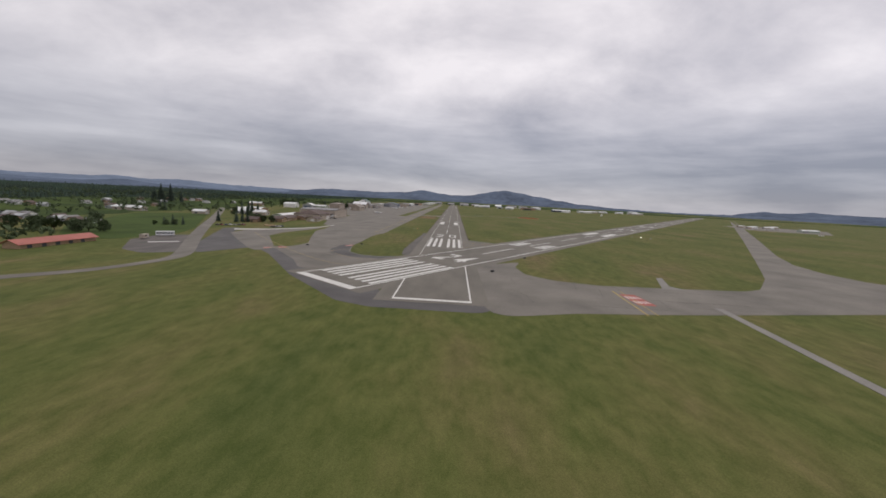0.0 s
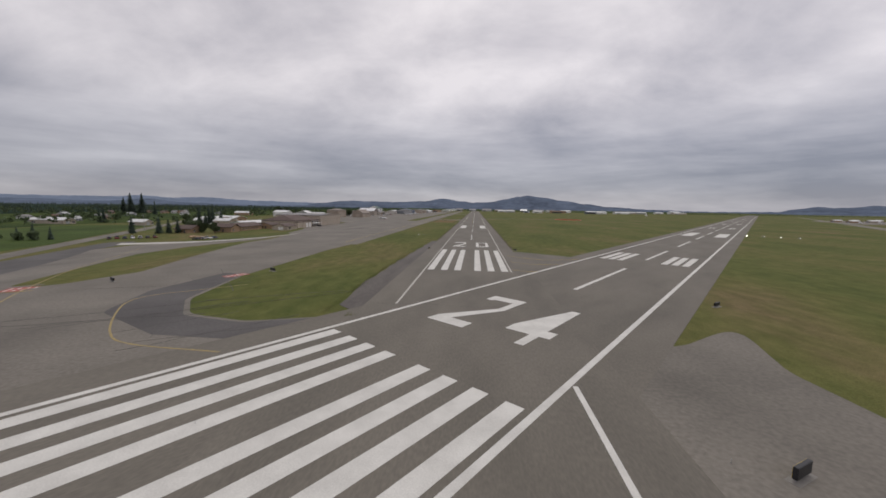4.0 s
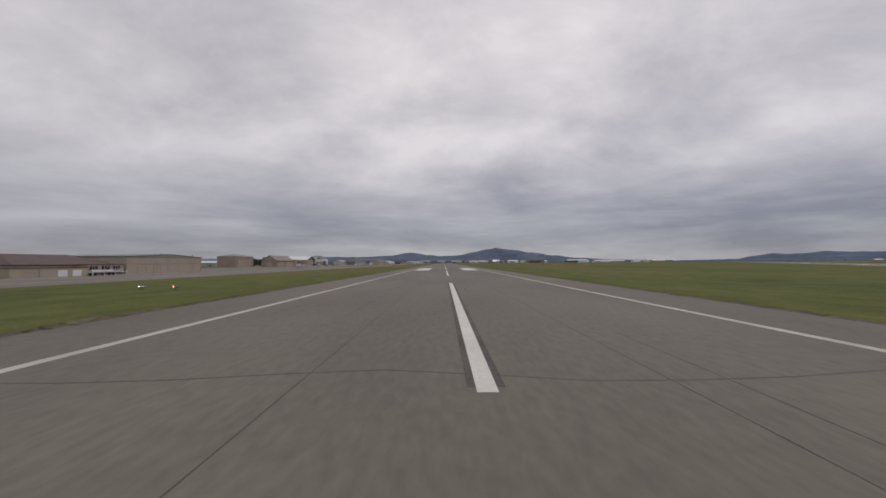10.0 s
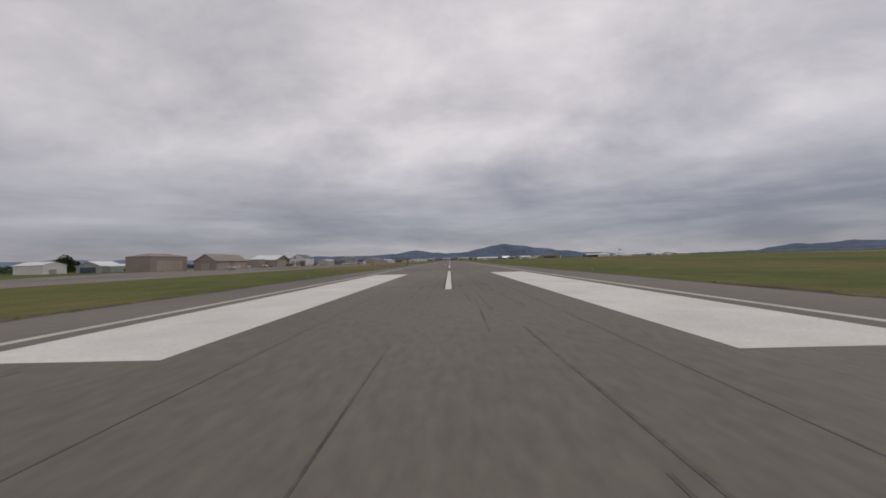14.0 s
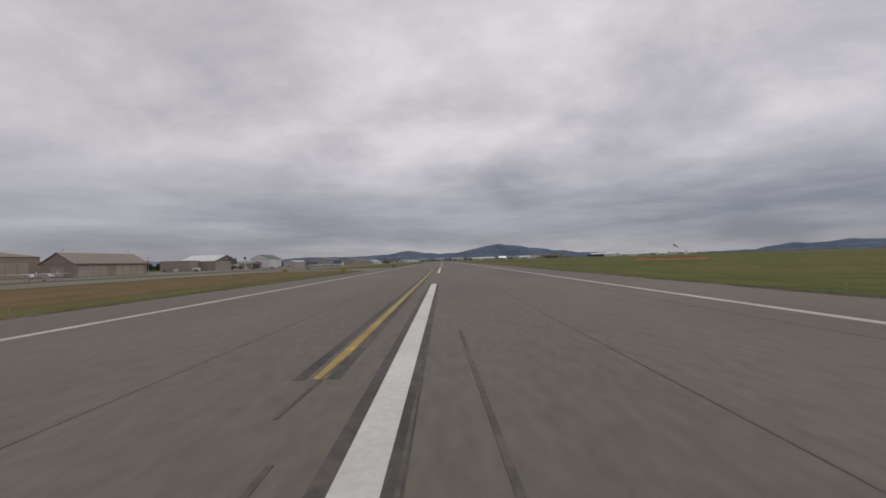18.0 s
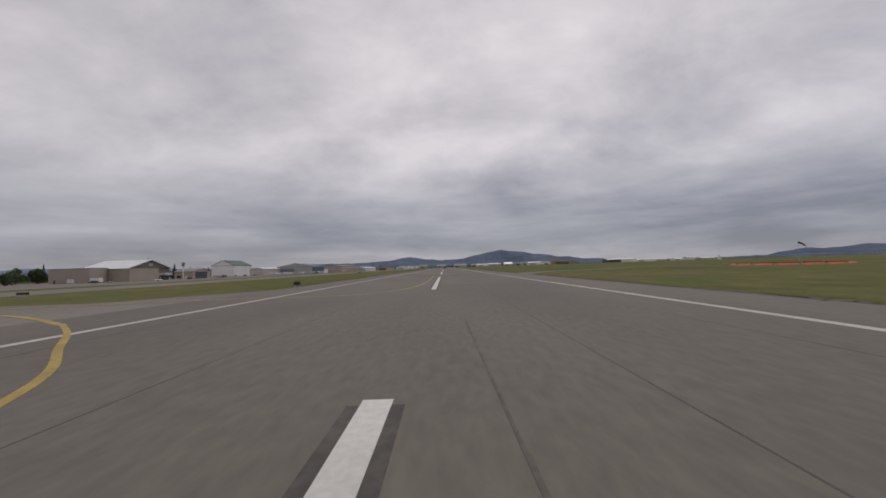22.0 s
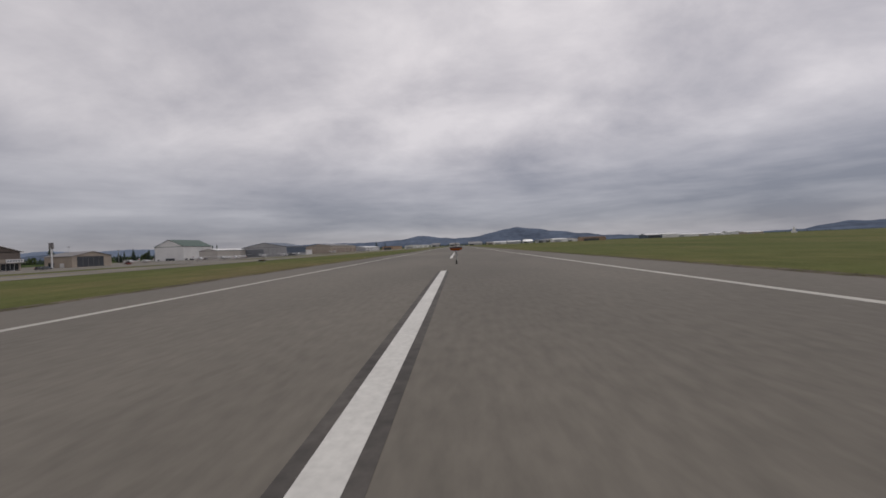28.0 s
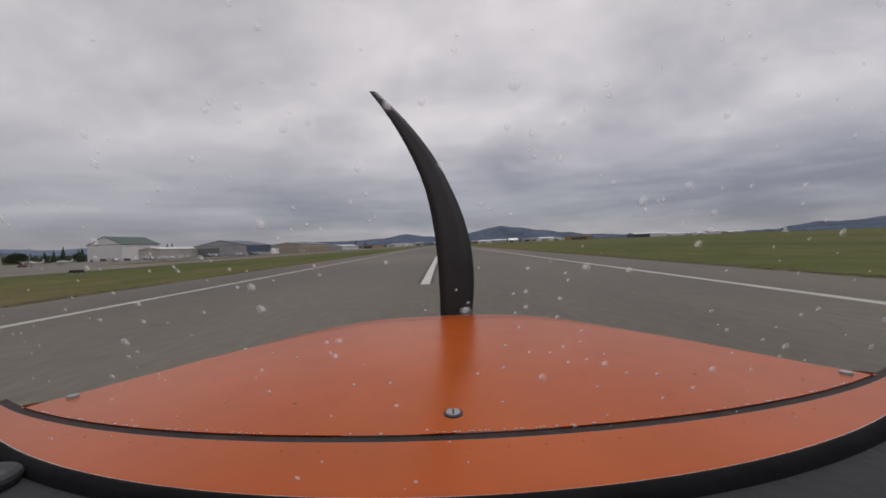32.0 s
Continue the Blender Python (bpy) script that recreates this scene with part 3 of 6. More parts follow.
def painted_sign(cx, cy, ang, w, h):
    """A red holding-position panel painted on the taxiway, its lettering as white bars."""
    base = thing("painted_hold_sign", pose(cx, cy, lie(cx, cy) - 0.008, 0, 0, ang), "red surface-painted holding sign with pale lettering bars", "marking", kind="structure")
    part("red_panel", boxes((-w / 2, w / 2, -h / 2, h / 2, -0.004, 0.006)), M["red_paint"], base)
    for r in range(2):
        for c in range(4):
            x = -w / 2 + w * (0.09 + 0.235 * c)
            y = -h / 2 + h * (0.16 + 0.42 * r)
            part("letter_bar", boxes((x, x + w * 0.09, y, y + h * 0.24, 0.004, 0.012)), M["white_paint"], base)


painted_sign(65.2, -95, 2, 5.4, 13)
painted_sign(-87.4, -31.4, 30, 4.8, 4.0)
painted_sign(-81.6, -28.0, 30, 4.8, 4.0)
painted_sign(-52.5, -9.5, 60, 5.0, 2.6)

# crack sealing and tyre marks on the runway
rng = random.Random(5)
for k in range(30):
    x = rng.uniform(-9.5, 9.5)
    y = rng.uniform(-20, 560)
    ln = rng.uniform(6, 34)
    pts = [(x + 0.10 * math.sin(j * 1.9 + k) + 0.02 * j, y + ln * j / 5) for j in range(6)]
    line_mark(runway_main, pts, rng.uniform(0.02, 0.045), "seal", -0.004, "crack_seal", 3)
for y in range(-90, 600, 62):
    pts = [(-15.5 + 31 * j / 7, y + 0.5 * math.sin(j * 2.1 + y)) for j in range(8)]
    line_mark(runway_main, pts, 0.05, "seal", -0.0045, "crack_seal", 2)
bay_cracks = thing("sealed_cracks", label="thin dark sealed cracks across the old taxiway asphalt", category="marking", kind="structure")
for k in range(46):
    if k < 22:
        x, y = rng.uniform(22, 205), rng.uniform(-108, -80)
        a = rng.choice((0.03, 0.05, 1.45, 1.62)) + rng.uniform(-0.12, 0.12)
    elif k < 36:
        x, y = rng.uniform(-72, -36), rng.uniform(-52, -14) if k % 2 else rng.uniform(-50, -46)
        a = rng.uniform(0.3, 0.9) if k % 3 else rng.uniform(2.0, 2.6)
    else:
        x, y = rng.uniform(-96, -66), rng.uniform(88, 300)
        a = rng.choice((0.02, 1.55)) + rng.uniform(-0.1, 0.1)
    ln = rng.uniform(5, 16) if abs(a - 1.5) < 0.4 else rng.uniform(12, 46)
    pts = [(x + math.cos(a) * ln * j / 6 + rng.uniform(-0.3, 0.3), y + math.sin(a) * ln * j / 6 + rng.uniform(-0.3, 0.3)) for j in range(7)]
    line_mark(bay_cracks, pts, rng.uniform(0.08, 0.16), "seal", -0.009, "crack_seal", 3)
for sx in (-3.9, 3.9):
    line_mark(runway_main, [(sx, -20), (sx + 0.05, 260), (sx, 620)], 0.03, "seal", -0.0042, "paving_joint", 12)
for k in range(130):
    side = rng.choice((-1, 1))
    x = side * abs(rng.gauss(1.5, 0.9))
    y = rng.gauss(205, 42) if k < 85 else rng.uniform(250, 640)
    ln = rng.uniform(2, 12)
    sk = rng.uniform(-0.2, 0.2)
    line_mark(runway_main, [(x, y), (x + sk * 0.5, y + ln / 2), (x + sk, y + ln)], rng.uniform(0.03, 0.08), "rubber", -0.003 + 0.0002 * (k % 17), "tyre_mark", 2)
# short old cracks near the roll-out's end
for x, y, sk, ln in ((1.6, 482.5, 0.05, 3.8), (1.9, 483.2, -0.05, 2.0), (4.65, 487.5, 0.1, 3.3), (3.9, 481.1, 0.0, 2.6), (3.6, 480.8, -0.06, 1.1), (2.4, 491.0, 0.12, 2.2), (-2.1, 486.0, 0.2, 3.5), (-2.5, 489.5, 0.15, 4.0), (5.2, 495.0, -0.1, 2.8)):
    line_mark(runway_main, [(x, y), (x + sk * 1.6 + 0.05, y + ln * 0.45), (x + sk, y + ln)], 0.10, "seal", -0.0036, "crack_seal", 2)
for k in range(9):
    y = 95.0 + 60.96 * k
    for sx in (-0.29, 0.29):
        bar_mark("dash_border", runway_main, sx - 0.10, sx + 0.10, y + 0.3, y + 36.4, "mark_border", -0.003)

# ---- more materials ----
# distance haze is painted into the slope colours: bluish, paler for the far range
M["mountain"] = material("wooded_slopes_haze_tint", (0.122, 0.150, 0.203), 1.0, vary=0.2, scale=0.0035, fine=0.02, bump=0, spec=0.0)
M["mountain_far"] = material("wooded_slopes_pale_haze_tint", (0.175, 0.215, 0.285), 1.0, vary=0.12, scale=0.0035, fine=0.02, bump=0, spec=0.0)
M["beige_metal"] = material("beige_painted_steel_cladding", (0.43, 0.365, 0.295), 0.6, vary=0.07, scale=0.15, fine=2, bump=0.05, rnd=0.04)
M["taupe_metal"] = material("taupe_painted_steel_cladding", (0.33, 0.27, 0.215), 0.6, vary=0.07, scale=0.15, fine=2, bump=0.05)
M["drab_metal"] = material("drab_grey_beige_cladding", (0.365, 0.315, 0.262), 0.6, vary=0.07, scale=0.15, fine=2, bump=0.05)
M["gable_metal"] = material("dark_brown_steel_cladding", (0.165, 0.135, 0.115), 0.6, vary=0.08, scale=0.15, fine=2, bump=0.05)
M["taupe_roof"] = material("taupe_ribbed_steel_roof", (0.225, 0.185, 0.15), 0.65, vary=0.08, scale=0.15, fine=2, bump=0.05)
M["pale_beige"] = material("pale_greyish_beige_cladding", (0.52, 0.485, 0.44), 0.6, vary=0.07, scale=0.15, fine=2, bump=0.05)
M["slate_metal"] = material("slate_grey_door_panel", (0.19, 0.205, 0.225), 0.5, vary=0.1, scale=0.3, fine=3, bump=0.05)
M["white_metal"] = material("white_painted_steel_cladding", (0.78, 0.77, 0.75), 0.5, vary=0.06, scale=0.15, fine=2, bump=0.05)
M["grey_metal"] = material("grey_painted_steel_cladding", (0.40, 0.40, 0.405), 0.55, vary=0.08, scale=0.15, fine=2, bump=0.05)
M["dark_metal"] = material("dark_slate_door_panel", (0.055, 0.062, 0.072), 0.5, vary=0.15, scale=0.3, fine=3, bump=0.05)
M["blue_metal"] = material("dull_blue_painted_steel", (0.075, 0.105, 0.155), 0.5, vary=0.1, scale=0.2, fine=2, bump=0.05)
M["green_roof"] = material("dark_green_steel_roof", (0.040, 0.085, 0.065), 0.5, vary=0.1, scale=0.2, fine=2, bump=0.05)
M["brown_roof"] = material("brown_shingle_roof", (0.115, 0.080, 0.068), 0.85, vary=0.15, scale=0.4, fine=4, bump=0.2)
M["red_roof"] = material("faded_red_steel_roof", (0.38, 0.115, 0.085), 0.6, vary=0.12, scale=0.2, fine=2, bump=0.05)
M["pale_roof"] = material("pale_galvanised_roof", (0.70, 0.695, 0.685), 0.4, metal=0.1, vary=0.08, scale=0.2, fine=2, bump=0.05)
M["grey_roof"] = material("weathered_grey_roof", (0.22, 0.21, 0.205), 0.7, vary=0.12, scale=0.2, fine=2, bump=0.05)
M["tan_stucco"] = material("tan_stucco_wall", (0.38, 0.26, 0.165), 0.85, vary=0.1, scale=0.4, fine=5, bump=0.15, rnd=0.08)
M["pale_green"] = material("pale_green_painted_steel", (0.42, 0.46, 0.38), 0.6, vary=0.07, scale=0.15, fine=2, bump=0.05)
M["window"] = material("dark_window_glass", (0.030, 0.036, 0.042), 0.15, vary=0.1, scale=0.5, fine=3, bump=0)
M["black"] = material("black_painted_metal", (0.022, 0.022, 0.024), 0.5, vary=0.15, scale=2, fine=9, bump=0.05)
M["white_gloss"] = material("white_gloss_paint", (0.74, 0.74, 0.74), 0.3, vary=0.05, scale=1, fine=6, bump=0)
M["maroon_gloss"] = material("dark_maroon_car_paint", (0.17, 0.040, 0.032), 0.35, vary=0.08, scale=1, fine=6, bump=0)
M["red_gloss"] = material("red_gloss_paint", (0.42, 0.05, 0.04), 0.3, vary=0.08, scale=1, fine=6, bump=0)
M["yellow_sign"] = material("yellow_sign_face", (0.62, 0.44, 0.04), 0.5, vary=0.08, scale=1, fine=6, bump=0)
M["orange_marker"] = material("orange_red_marker_paint", (0.60, 0.12, 0.06), 0.7, vary=0.12, scale=0.8, fine=5, bump=0.05)
M["faded_sock"] = material("dark_faded_windsock_cloth", (0.20, 0.085, 0.06), 0.9, vary=0.2, scale=1, fine=6, bump=0.1)
M["tyre"] = material("black_tyre_rubber", (0.03, 0.03, 0.03), 0.8, vary=0.2, scale=3, fine=20, bump=0.1)
M["steel"] = material("dull_galvanised_steel", (0.42, 0.42, 0.43), 0.45, metal=0.7, vary=0.1, scale=1, fine=8, bump=0.03)
M["bark"] = material("grey_brown_bark", (0.085, 0.065, 0.05), 0.95, vary=0.25, scale=2, fine=12, bump=0.4)
M["needles"] = material("dark_conifer_needles", (0.072, 0.096, 0.072), 0.9, vary=0.3, scale=0.5, fine=3, bump=0, spec=0.1, rnd=0.2)
M["leaves"] = material("broadleaf_foliage", (0.098, 0.128, 0.066), 0.9, vary=0.3, scale=0.4, fine=3, bump=0, spec=0.1, rnd=0.25)


def lamp_material(name, colour, power):
    m = bpy.data.materials.new(name)
    m.use_nodes = True
    b = m.node_tree.nodes["Principled BSDF"]
    b.inputs["Base Color"].default_value = (*colour, 1)
    b.inputs["Emission Color"].default_value = (*colour, 1)
    b.inputs["Emission Strength"].default_value = power
    return m


M["approach_lamp"] = lamp_material("lit_approach_lamp", (1.0, 0.93, 0.75), 38.0)
M["dim_lamp"] = lamp_material("dim_approach_lamp", (1.0, 0.93, 0.75), 48.0)
M["red_lamp"] = lamp_material("lit_red_approach_lamp", (1.0, 0.10, 0.05), 70.0)


# ---- mountains ----
SKYLINE = ((-120, 0.6), (-75, 0.7), (-58, 0.8), (-51, 0.84), (-48, 1.04), (-45, 0.84), (-41, 0.98), (-36, 0.7), (-27, 0.62), (-21, 1.0), (-13.5, 0.98), (-9, 1.15), (-5.3, 1.68), (-2.6, 1.28), (-0.5, 1.08), (2.5, 1.2), (5.2, 1.75), (7.4, 2.12), (8.6, 2.34),
           (11, 2.05), (14, 1.55), (17.5, 1.1), (21, 0.62), (27, 0.32), (33, 0.16), (38, 0.20), (40.5, 0.30), (42, 0.62), (44, 0.92), (46, 0.80), (48, 1.08), (51, 0.95), (56, 0.9), (65, 0.9), (80, 0.7), (120, 0.6))


def skyline(a):
    """Height of the far ridge in degrees, by bearing from straight ahead (right is positive)."""
    for (a0, e0), (a1, e1) in zip(SKYLINE, SKYLINE[1:]):
        if a0 <= a <= a1:
            e = e0 + (e1 - e0) * smooth(a0, a1, a)
            break
    return e + 0.07 * noise.noise(Vector((a * 0.9, 0.3, 0))) + 0.05 * noise.noise(Vector((a * 2.7, 1.3, 0)))


def mountain_range(a0, a1, n, near=0.0, fade=(-200, -190), rise=1.0):
    bm = bmesh.new()
    rows = []
    for k in range(n + 1):
        a = a0 + (a1 - a0) * k / n
        ca, sa = math.cos(radians(a)), math.sin(radians(a))
        top = 4200 * math.tan(radians(skyline(a))) * (1 + near * (0.7 * noise.noise(Vector((a * 0.12, 5.5, 2))) - 0.42))
        top *= rise * (smooth(fade[0], fade[1], a) if fade[0] < fade[1] else 1 - smooth(fade[1], fade[0], a))
        col = []
        for f, r in ((0.0, 3620), (0.10, 3700), (0.32, 3840), (0.62, 3990), (0.86, 4110), (1.0, 4200), (0.5, 4300), (0.0, 4380)):
            w = noise.noise(Vector((a * 0.35, r * 0.004, 3)))
            h = top * f * (1 + (0.35 * w if 0 < f < 0.9 else 0)) - (12 if f == 0 else 0)
            rr = r + 60 * w - 420 * near + (90 if rise > 1 else 0)
            col.append(bm.verts.new((rr * sa, 260 + rr * ca, h)))
        rows.append(col)
    for p, q in zip(rows, rows[1:]):
        for k in range(len(p) - 1):
            f = bm.faces.new((p[k], q[k], q[k + 1], p[k + 1]))
            f.smooth = True
    bmesh.ops.recalc_face_normals(bm, faces=bm.faces)
    return bm


# all three ranges take their haze from the material colour
tagged(link_mesh("mountain_range", mountain_range(-40, 115, 340, fade=(-38, -22)), M["mountain"]), "wooded mountain range along the horizon, blue haze put in its colour", "backdrop", kind="structure")
tagged(link_mesh("mountain_range_far", mountain_range(-115, -12, 240, fade=(-14, -30), rise=1.12), M["mountain_far"]), "mountain range beyond the town, coloured paler blue for haze", "backdrop", kind="structure")
tagged(link_mesh("foothills", mountain_range(-115, -26, 220, 1.0, fade=(-27, -36)), M["mountain"]), "low foothills beyond the town, blue haze put in their colour", "backdrop", kind="structure")


# ---- trees ----
def tapered(bm, p, q, r0, r1, n=6):
    p, q = Vector(p), Vector(q)
    d = (q - p).normalized()
    u = d.orthogonal().normalized()
    v = d.cross(u)
    a = [bm.verts.new(p + (u * math.cos(2 * math.pi * k / n) + v * math.sin(2 * math.pi * k / n)) * r0) for k in range(n)]
    b = [bm.verts.new(q + (u * math.cos(2 * math.pi * k / n) + v * math.sin(2 * math.pi * k / n)) * r1) for k in range(n)]
    for k in range(n):
        j = (k + 1) % n
        bm.faces.new((a[k], a[j], b[j], b[k]))
    bm.faces.new(b)
    return bm


def conifer(seed, h, spread):
    rg = random.Random(seed)
    t = thing("conifer_tree")
    part("trunk", tapered(bmesh.new(), (0, 0, -0.3), (0, 0, h * 0.96), h * 0.018, h * 0.003), M["bark"], t)
    bm = bmesh.new()
    levels = int(h * 1.9)
    for i in range(levels):
        f = i / levels
        z = h * (0.10 + 0.90 * f)
        r = spread * (1 - f) ** 0.85 * rg.uniform(0.75, 1.15) + 0.12
        n = max(5, int(9 * (1 - f)) + 3)
        off = rg.uniform(0, 6)
        for k in range(n):
            a = off + 2 * math.pi * k / n + rg.uniform(-0.25, 0.25)
            rr = r * rg.uniform(0.7, 1.12)
            dz = -rr * rg.uniform(0.18, 0.42)
            c, s = math.cos(a), math.sin(a)
            w = rr * 0.24 + 0.1
            tip = bm.verts.new((c * rr, s * rr, z + dz))
            l = bm.verts.new((c * rr * 0.45 - s * w, s * rr * 0.45 + c * w, z + dz * 0.35 - 0.12))
            rt = bm.verts.new((c * rr * 0.45 + s * w, s * rr * 0.45 - c * w, z + dz * 0.35 - 0.12))
            root = bm.verts.new((0, 0, z + 0.25 + h * 0.012))
            bm.faces.new((root, l, tip))
            bm.faces.new((root, tip, rt))
    part("crown", bm, M["needles"], t)
    return t


def broadleaf(seed, h, spread):
    rg = random.Random(seed)
    t = thing("broadleaf_tree")
    bm = bmesh.new()
    tapered(bm, (0, 0, -0.3), (0, 0, h * 0.45), h * 0.03, h * 0.018)
    heads = []
    for k in range(11):
        a = k * 2.4 + rg.uniform(-0.3, 0.3)
        out = rg.uniform(0.3, 0.75)
        q = (math.cos(a) * spread * out, math.sin(a) * spread * out, h * rg.uniform(0.26, 0.88 - 0.25 * out))
        tapered(bm, (0, 0, h * rg.uniform(0.12, 0.24)), q, h * 0.012, h * 0.004, 5)
        heads.append(q)
    part("trunk", bm, M["bark"], t)
    bm = bmesh.new()
    for q in heads + [(0, 0, h * 0.8)]:
        for k in range(70):
            d = Vector((rg.gauss(0, 1), rg.gauss(0, 1), rg.gauss(0, 0.8)))
            d = d.normalized() * rg.uniform(0.35, 1.0) ** 0.6 * spread * 0.48
            p = Vector(q) + d
            u = Vector((rg.gauss(0, 1), rg.gauss(0, 1), rg.gauss(0, 1))).normalized()
            v = u.orthogonal().normalized()
            s = spread * rg.uniform(0.08, 0.15)
            bm.faces.new([bm.verts.new(p + u * s * x + v * s * y) for x, y in ((-1, -0.5), (0.2, -0.8), (1, 0.3), (-0.1, 0.9))])
    part("crown", bm, M["leaves"], t)
    return t


CON = [conifer(11, 17, 4.0), conifer(12, 12, 3.6), conifer(13, 22, 4.6), conifer(14, 22, 6.6)]
BRD = [broadleaf(21, 9, 4.2), broadleaf(22, 7, 3.6), broadleaf(23, 11, 5.0)]
for o, lab in zip(CON, ("tall dark green conifer with drooping branches", "dark green conifer, rather short", "very tall slender dark conifer", "very tall full dark conifer towering over the town")):
    tagged(o, lab, "tree", "trees of the town")
for o, lab in zip(BRD, ("rounded green broadleaf tree", "small bushy green broadleaf tree", "large spreading green broadleaf tree")):
    tagged(o, lab, "tree", "trees of the town")
trng = random.Random(77)
used = set()


def plant(kind, x, y, s=1.0):
    m = Matrix.Translation((x, y, lie(x, y) - 0.05)) @ Matrix.Rotation(trng.uniform(0, 6.28), 4, "Z") @ Matrix.Diagonal((s, s, s * trng.uniform(0.92, 1.1), 1))
    if kind in used:
        copy_thing(kind, m).matrix_basis = m
    else:
        kind.matrix_basis = m
        used.add(kind)


for x, y, k, s in ((-249, 240, 2, 0.95), (-256, 244, 2, 0.85), (-245, 246, 0, 1.0), (-261, 238, 0, 1.0), (-252, 234, 1, 1.0), (-357, 234, 0, 0.9), (-366, 238, 1, 1.1), (-224, 79, 1, 0.7), (-218, 82, 1, 0.55), (-229, 76, 1, 0.6),
                   (-218, 127, 1, 0.9), (-203, 131, 1, 1.0), (-199, 134, 1, 0.9), (-206, 646, 1, 1.0), (-330, 560, 2, 0.7), (-300, 640, 0, 0.8),
                   (-262, 766, 1, 0.75), (-268, 774, 0, 0.6), (-259, 772, 1, 0.85), (-276, 768, 1, 0.8), (-284, 764, 1, 0.7), (-290, 782, 0, 0.7), (-258, 782, 0, 0.75), (-263, 786, 0, 0.65), (-270, 784, 1, 0.9), (-281, 788, 0, 0.55), (-298, 776, 1, 0.8), (-306, 790, 0, 0.6), (-280, 880, 0, 0.9), (-288, 884, 2, 0.75), (-296, 878, 0, 1.0), (-304, 890, 0, 0.85), (-150, 1130, 0, 0.9), (-146, 1190, 2, 0.7), (-196, 138, 1, 0.8), (-282, 262, 1, 1.0), (-493, 395, 3, 1.55), (-482, 402, 3, 1.35), (-507, 398, 3, 1.1), (-516, 404, 0, 1.3), (-470, 410, 0, 1.15)):
    plant(CON[k], x, y, s)
for x, y, k, s in ((-244, 8, 2, 1.0), (-250, 2, 0, 1.1), (-256, 10, 2, 0.9), (-238, 14, 1, 1.1), (-262, 0, 0, 1.1), (-226, 12, 2, 0.9), (-221, 17, 0, 0.9), (-230, 8, 1, 1.1), (-221, 77, 1, 0.7), (-226, 74, 1, 0.6), (-232, 70, 1, 0.5),
                   (-176, 146, 2, 0.7), (-184, 146, 0, 0.8), (-192, 152, 2, 0.75), (-200, 156, 0, 0.8), (-210, 166, 2, 0.8), (-270, 60, 2, 0.9), (-285, 74, 0, 1.0), (-262, 224, 0, 1.0), (-256, 598, 2, 0.85), (-263, 603, 0, 1.0), (-250, 606, 2, 0.75), (-268, 596, 2, 0.9), (-210, 510, 2, 1.05), (-216, 520, 0, 0.9), (-222, 534, 2, 0.9), (-240, 545, 0, 1.0), (-226, 556, 1, 0.9),
                   (-300, 470, 2, 1.2), (-315, 480, 0, 1.2), (-330, 500, 2, 1.3), (-345, 520, 0, 1.2), (-274, 778, 2, 0.7), (-300, 762, 0, 0.9), (-312, 770, 2, 0.8), (-322, 776, 0, 0.9), (-168, 930, 2, 0.8), (-160, 980, 0, 0.9)):
    plant(BRD[k], x, y, s)


def woods(name, spots, label):
    """Far trees, too many to tell apart, as one mesh of small ragged crowns."""
    verts, faces = [], []
    rg = random.Random(len(spots))
    for x, y, h, con in spots:
        z0 = lie(x, y) - 0.3
        n = 7
        if con:
            levels = 5
            for i in range(levels):
                f = i / levels
                zb, zt = z0 + h * (0.08 + 0.84 * f), z0 + h * (0.30 + 0.86 * f)
                r = h * 0.17 * (1 - f * 0.9) * rg.uniform(0.8, 1.2)
                b = len(verts)
                verts.append((x, y, min(zt, z0 + h)))
                for k in range(n):
                    a = 2 * math.pi * (k + rg.uniform(-0.3, 0.3)) / n
                    rr = r * rg.uniform(0.6, 1.2)
                    verts.append((x + rr * math.cos(a), y + rr * math.sin(a), zb - rg.uniform(0, 0.05) * h))
                for k in range(n):
                    faces.append((b, b + 1 + k, b + 1 + (k + 1) % n))
        else:
            for c in range(9):
                a, rr = rg.uniform(0, 6.28), h * 0.36 * math.sqrt(rg.random())
                cx, cy, cz = x + rr * math.cos(a), y + rr * math.sin(a), z0 + h * rg.uniform(0.35, 0.85)
                s = h * rg.uniform(0.13, 0.24)
                b = len(verts)
                for k in range(6):
                    d = Vector((rg.gauss(0, 1), rg.gauss(0, 1), rg.gauss(0, 1))).normalized() * s * rg.uniform(0.8, 1.2)
                    verts.append((cx + d.x, cy + d.y, cz + d.z))
                for f in ((0, 1, 2), (0, 2, 3), (0, 3, 4), (1, 2, 5), (3, 4, 5), (1, 4, 5), (2, 3, 5), (0, 1, 4)):
                    faces.append(tuple(b + i for i in f))
    me = bpy.data.meshes.new(name)
    me.from_pydata(verts, [], faces)
    me.materials.append(M["needles"] if spots[0][3] else M["leaves"])
    return tagged(new(name, me), label, "trees", kind="stuff")


wr = random.Random(9)


def scatter(n, x0, x1, y0, y1, h0, h1, con, keep=lambda x, y: True):
    out = []
    while len(out) < n:
        x, y = wr.uniform(x0, x1), wr.uniform(y0, y1)
        if keep(x, y):
            out.append((x, y, wr.uniform(h0, h1), con))
    return out


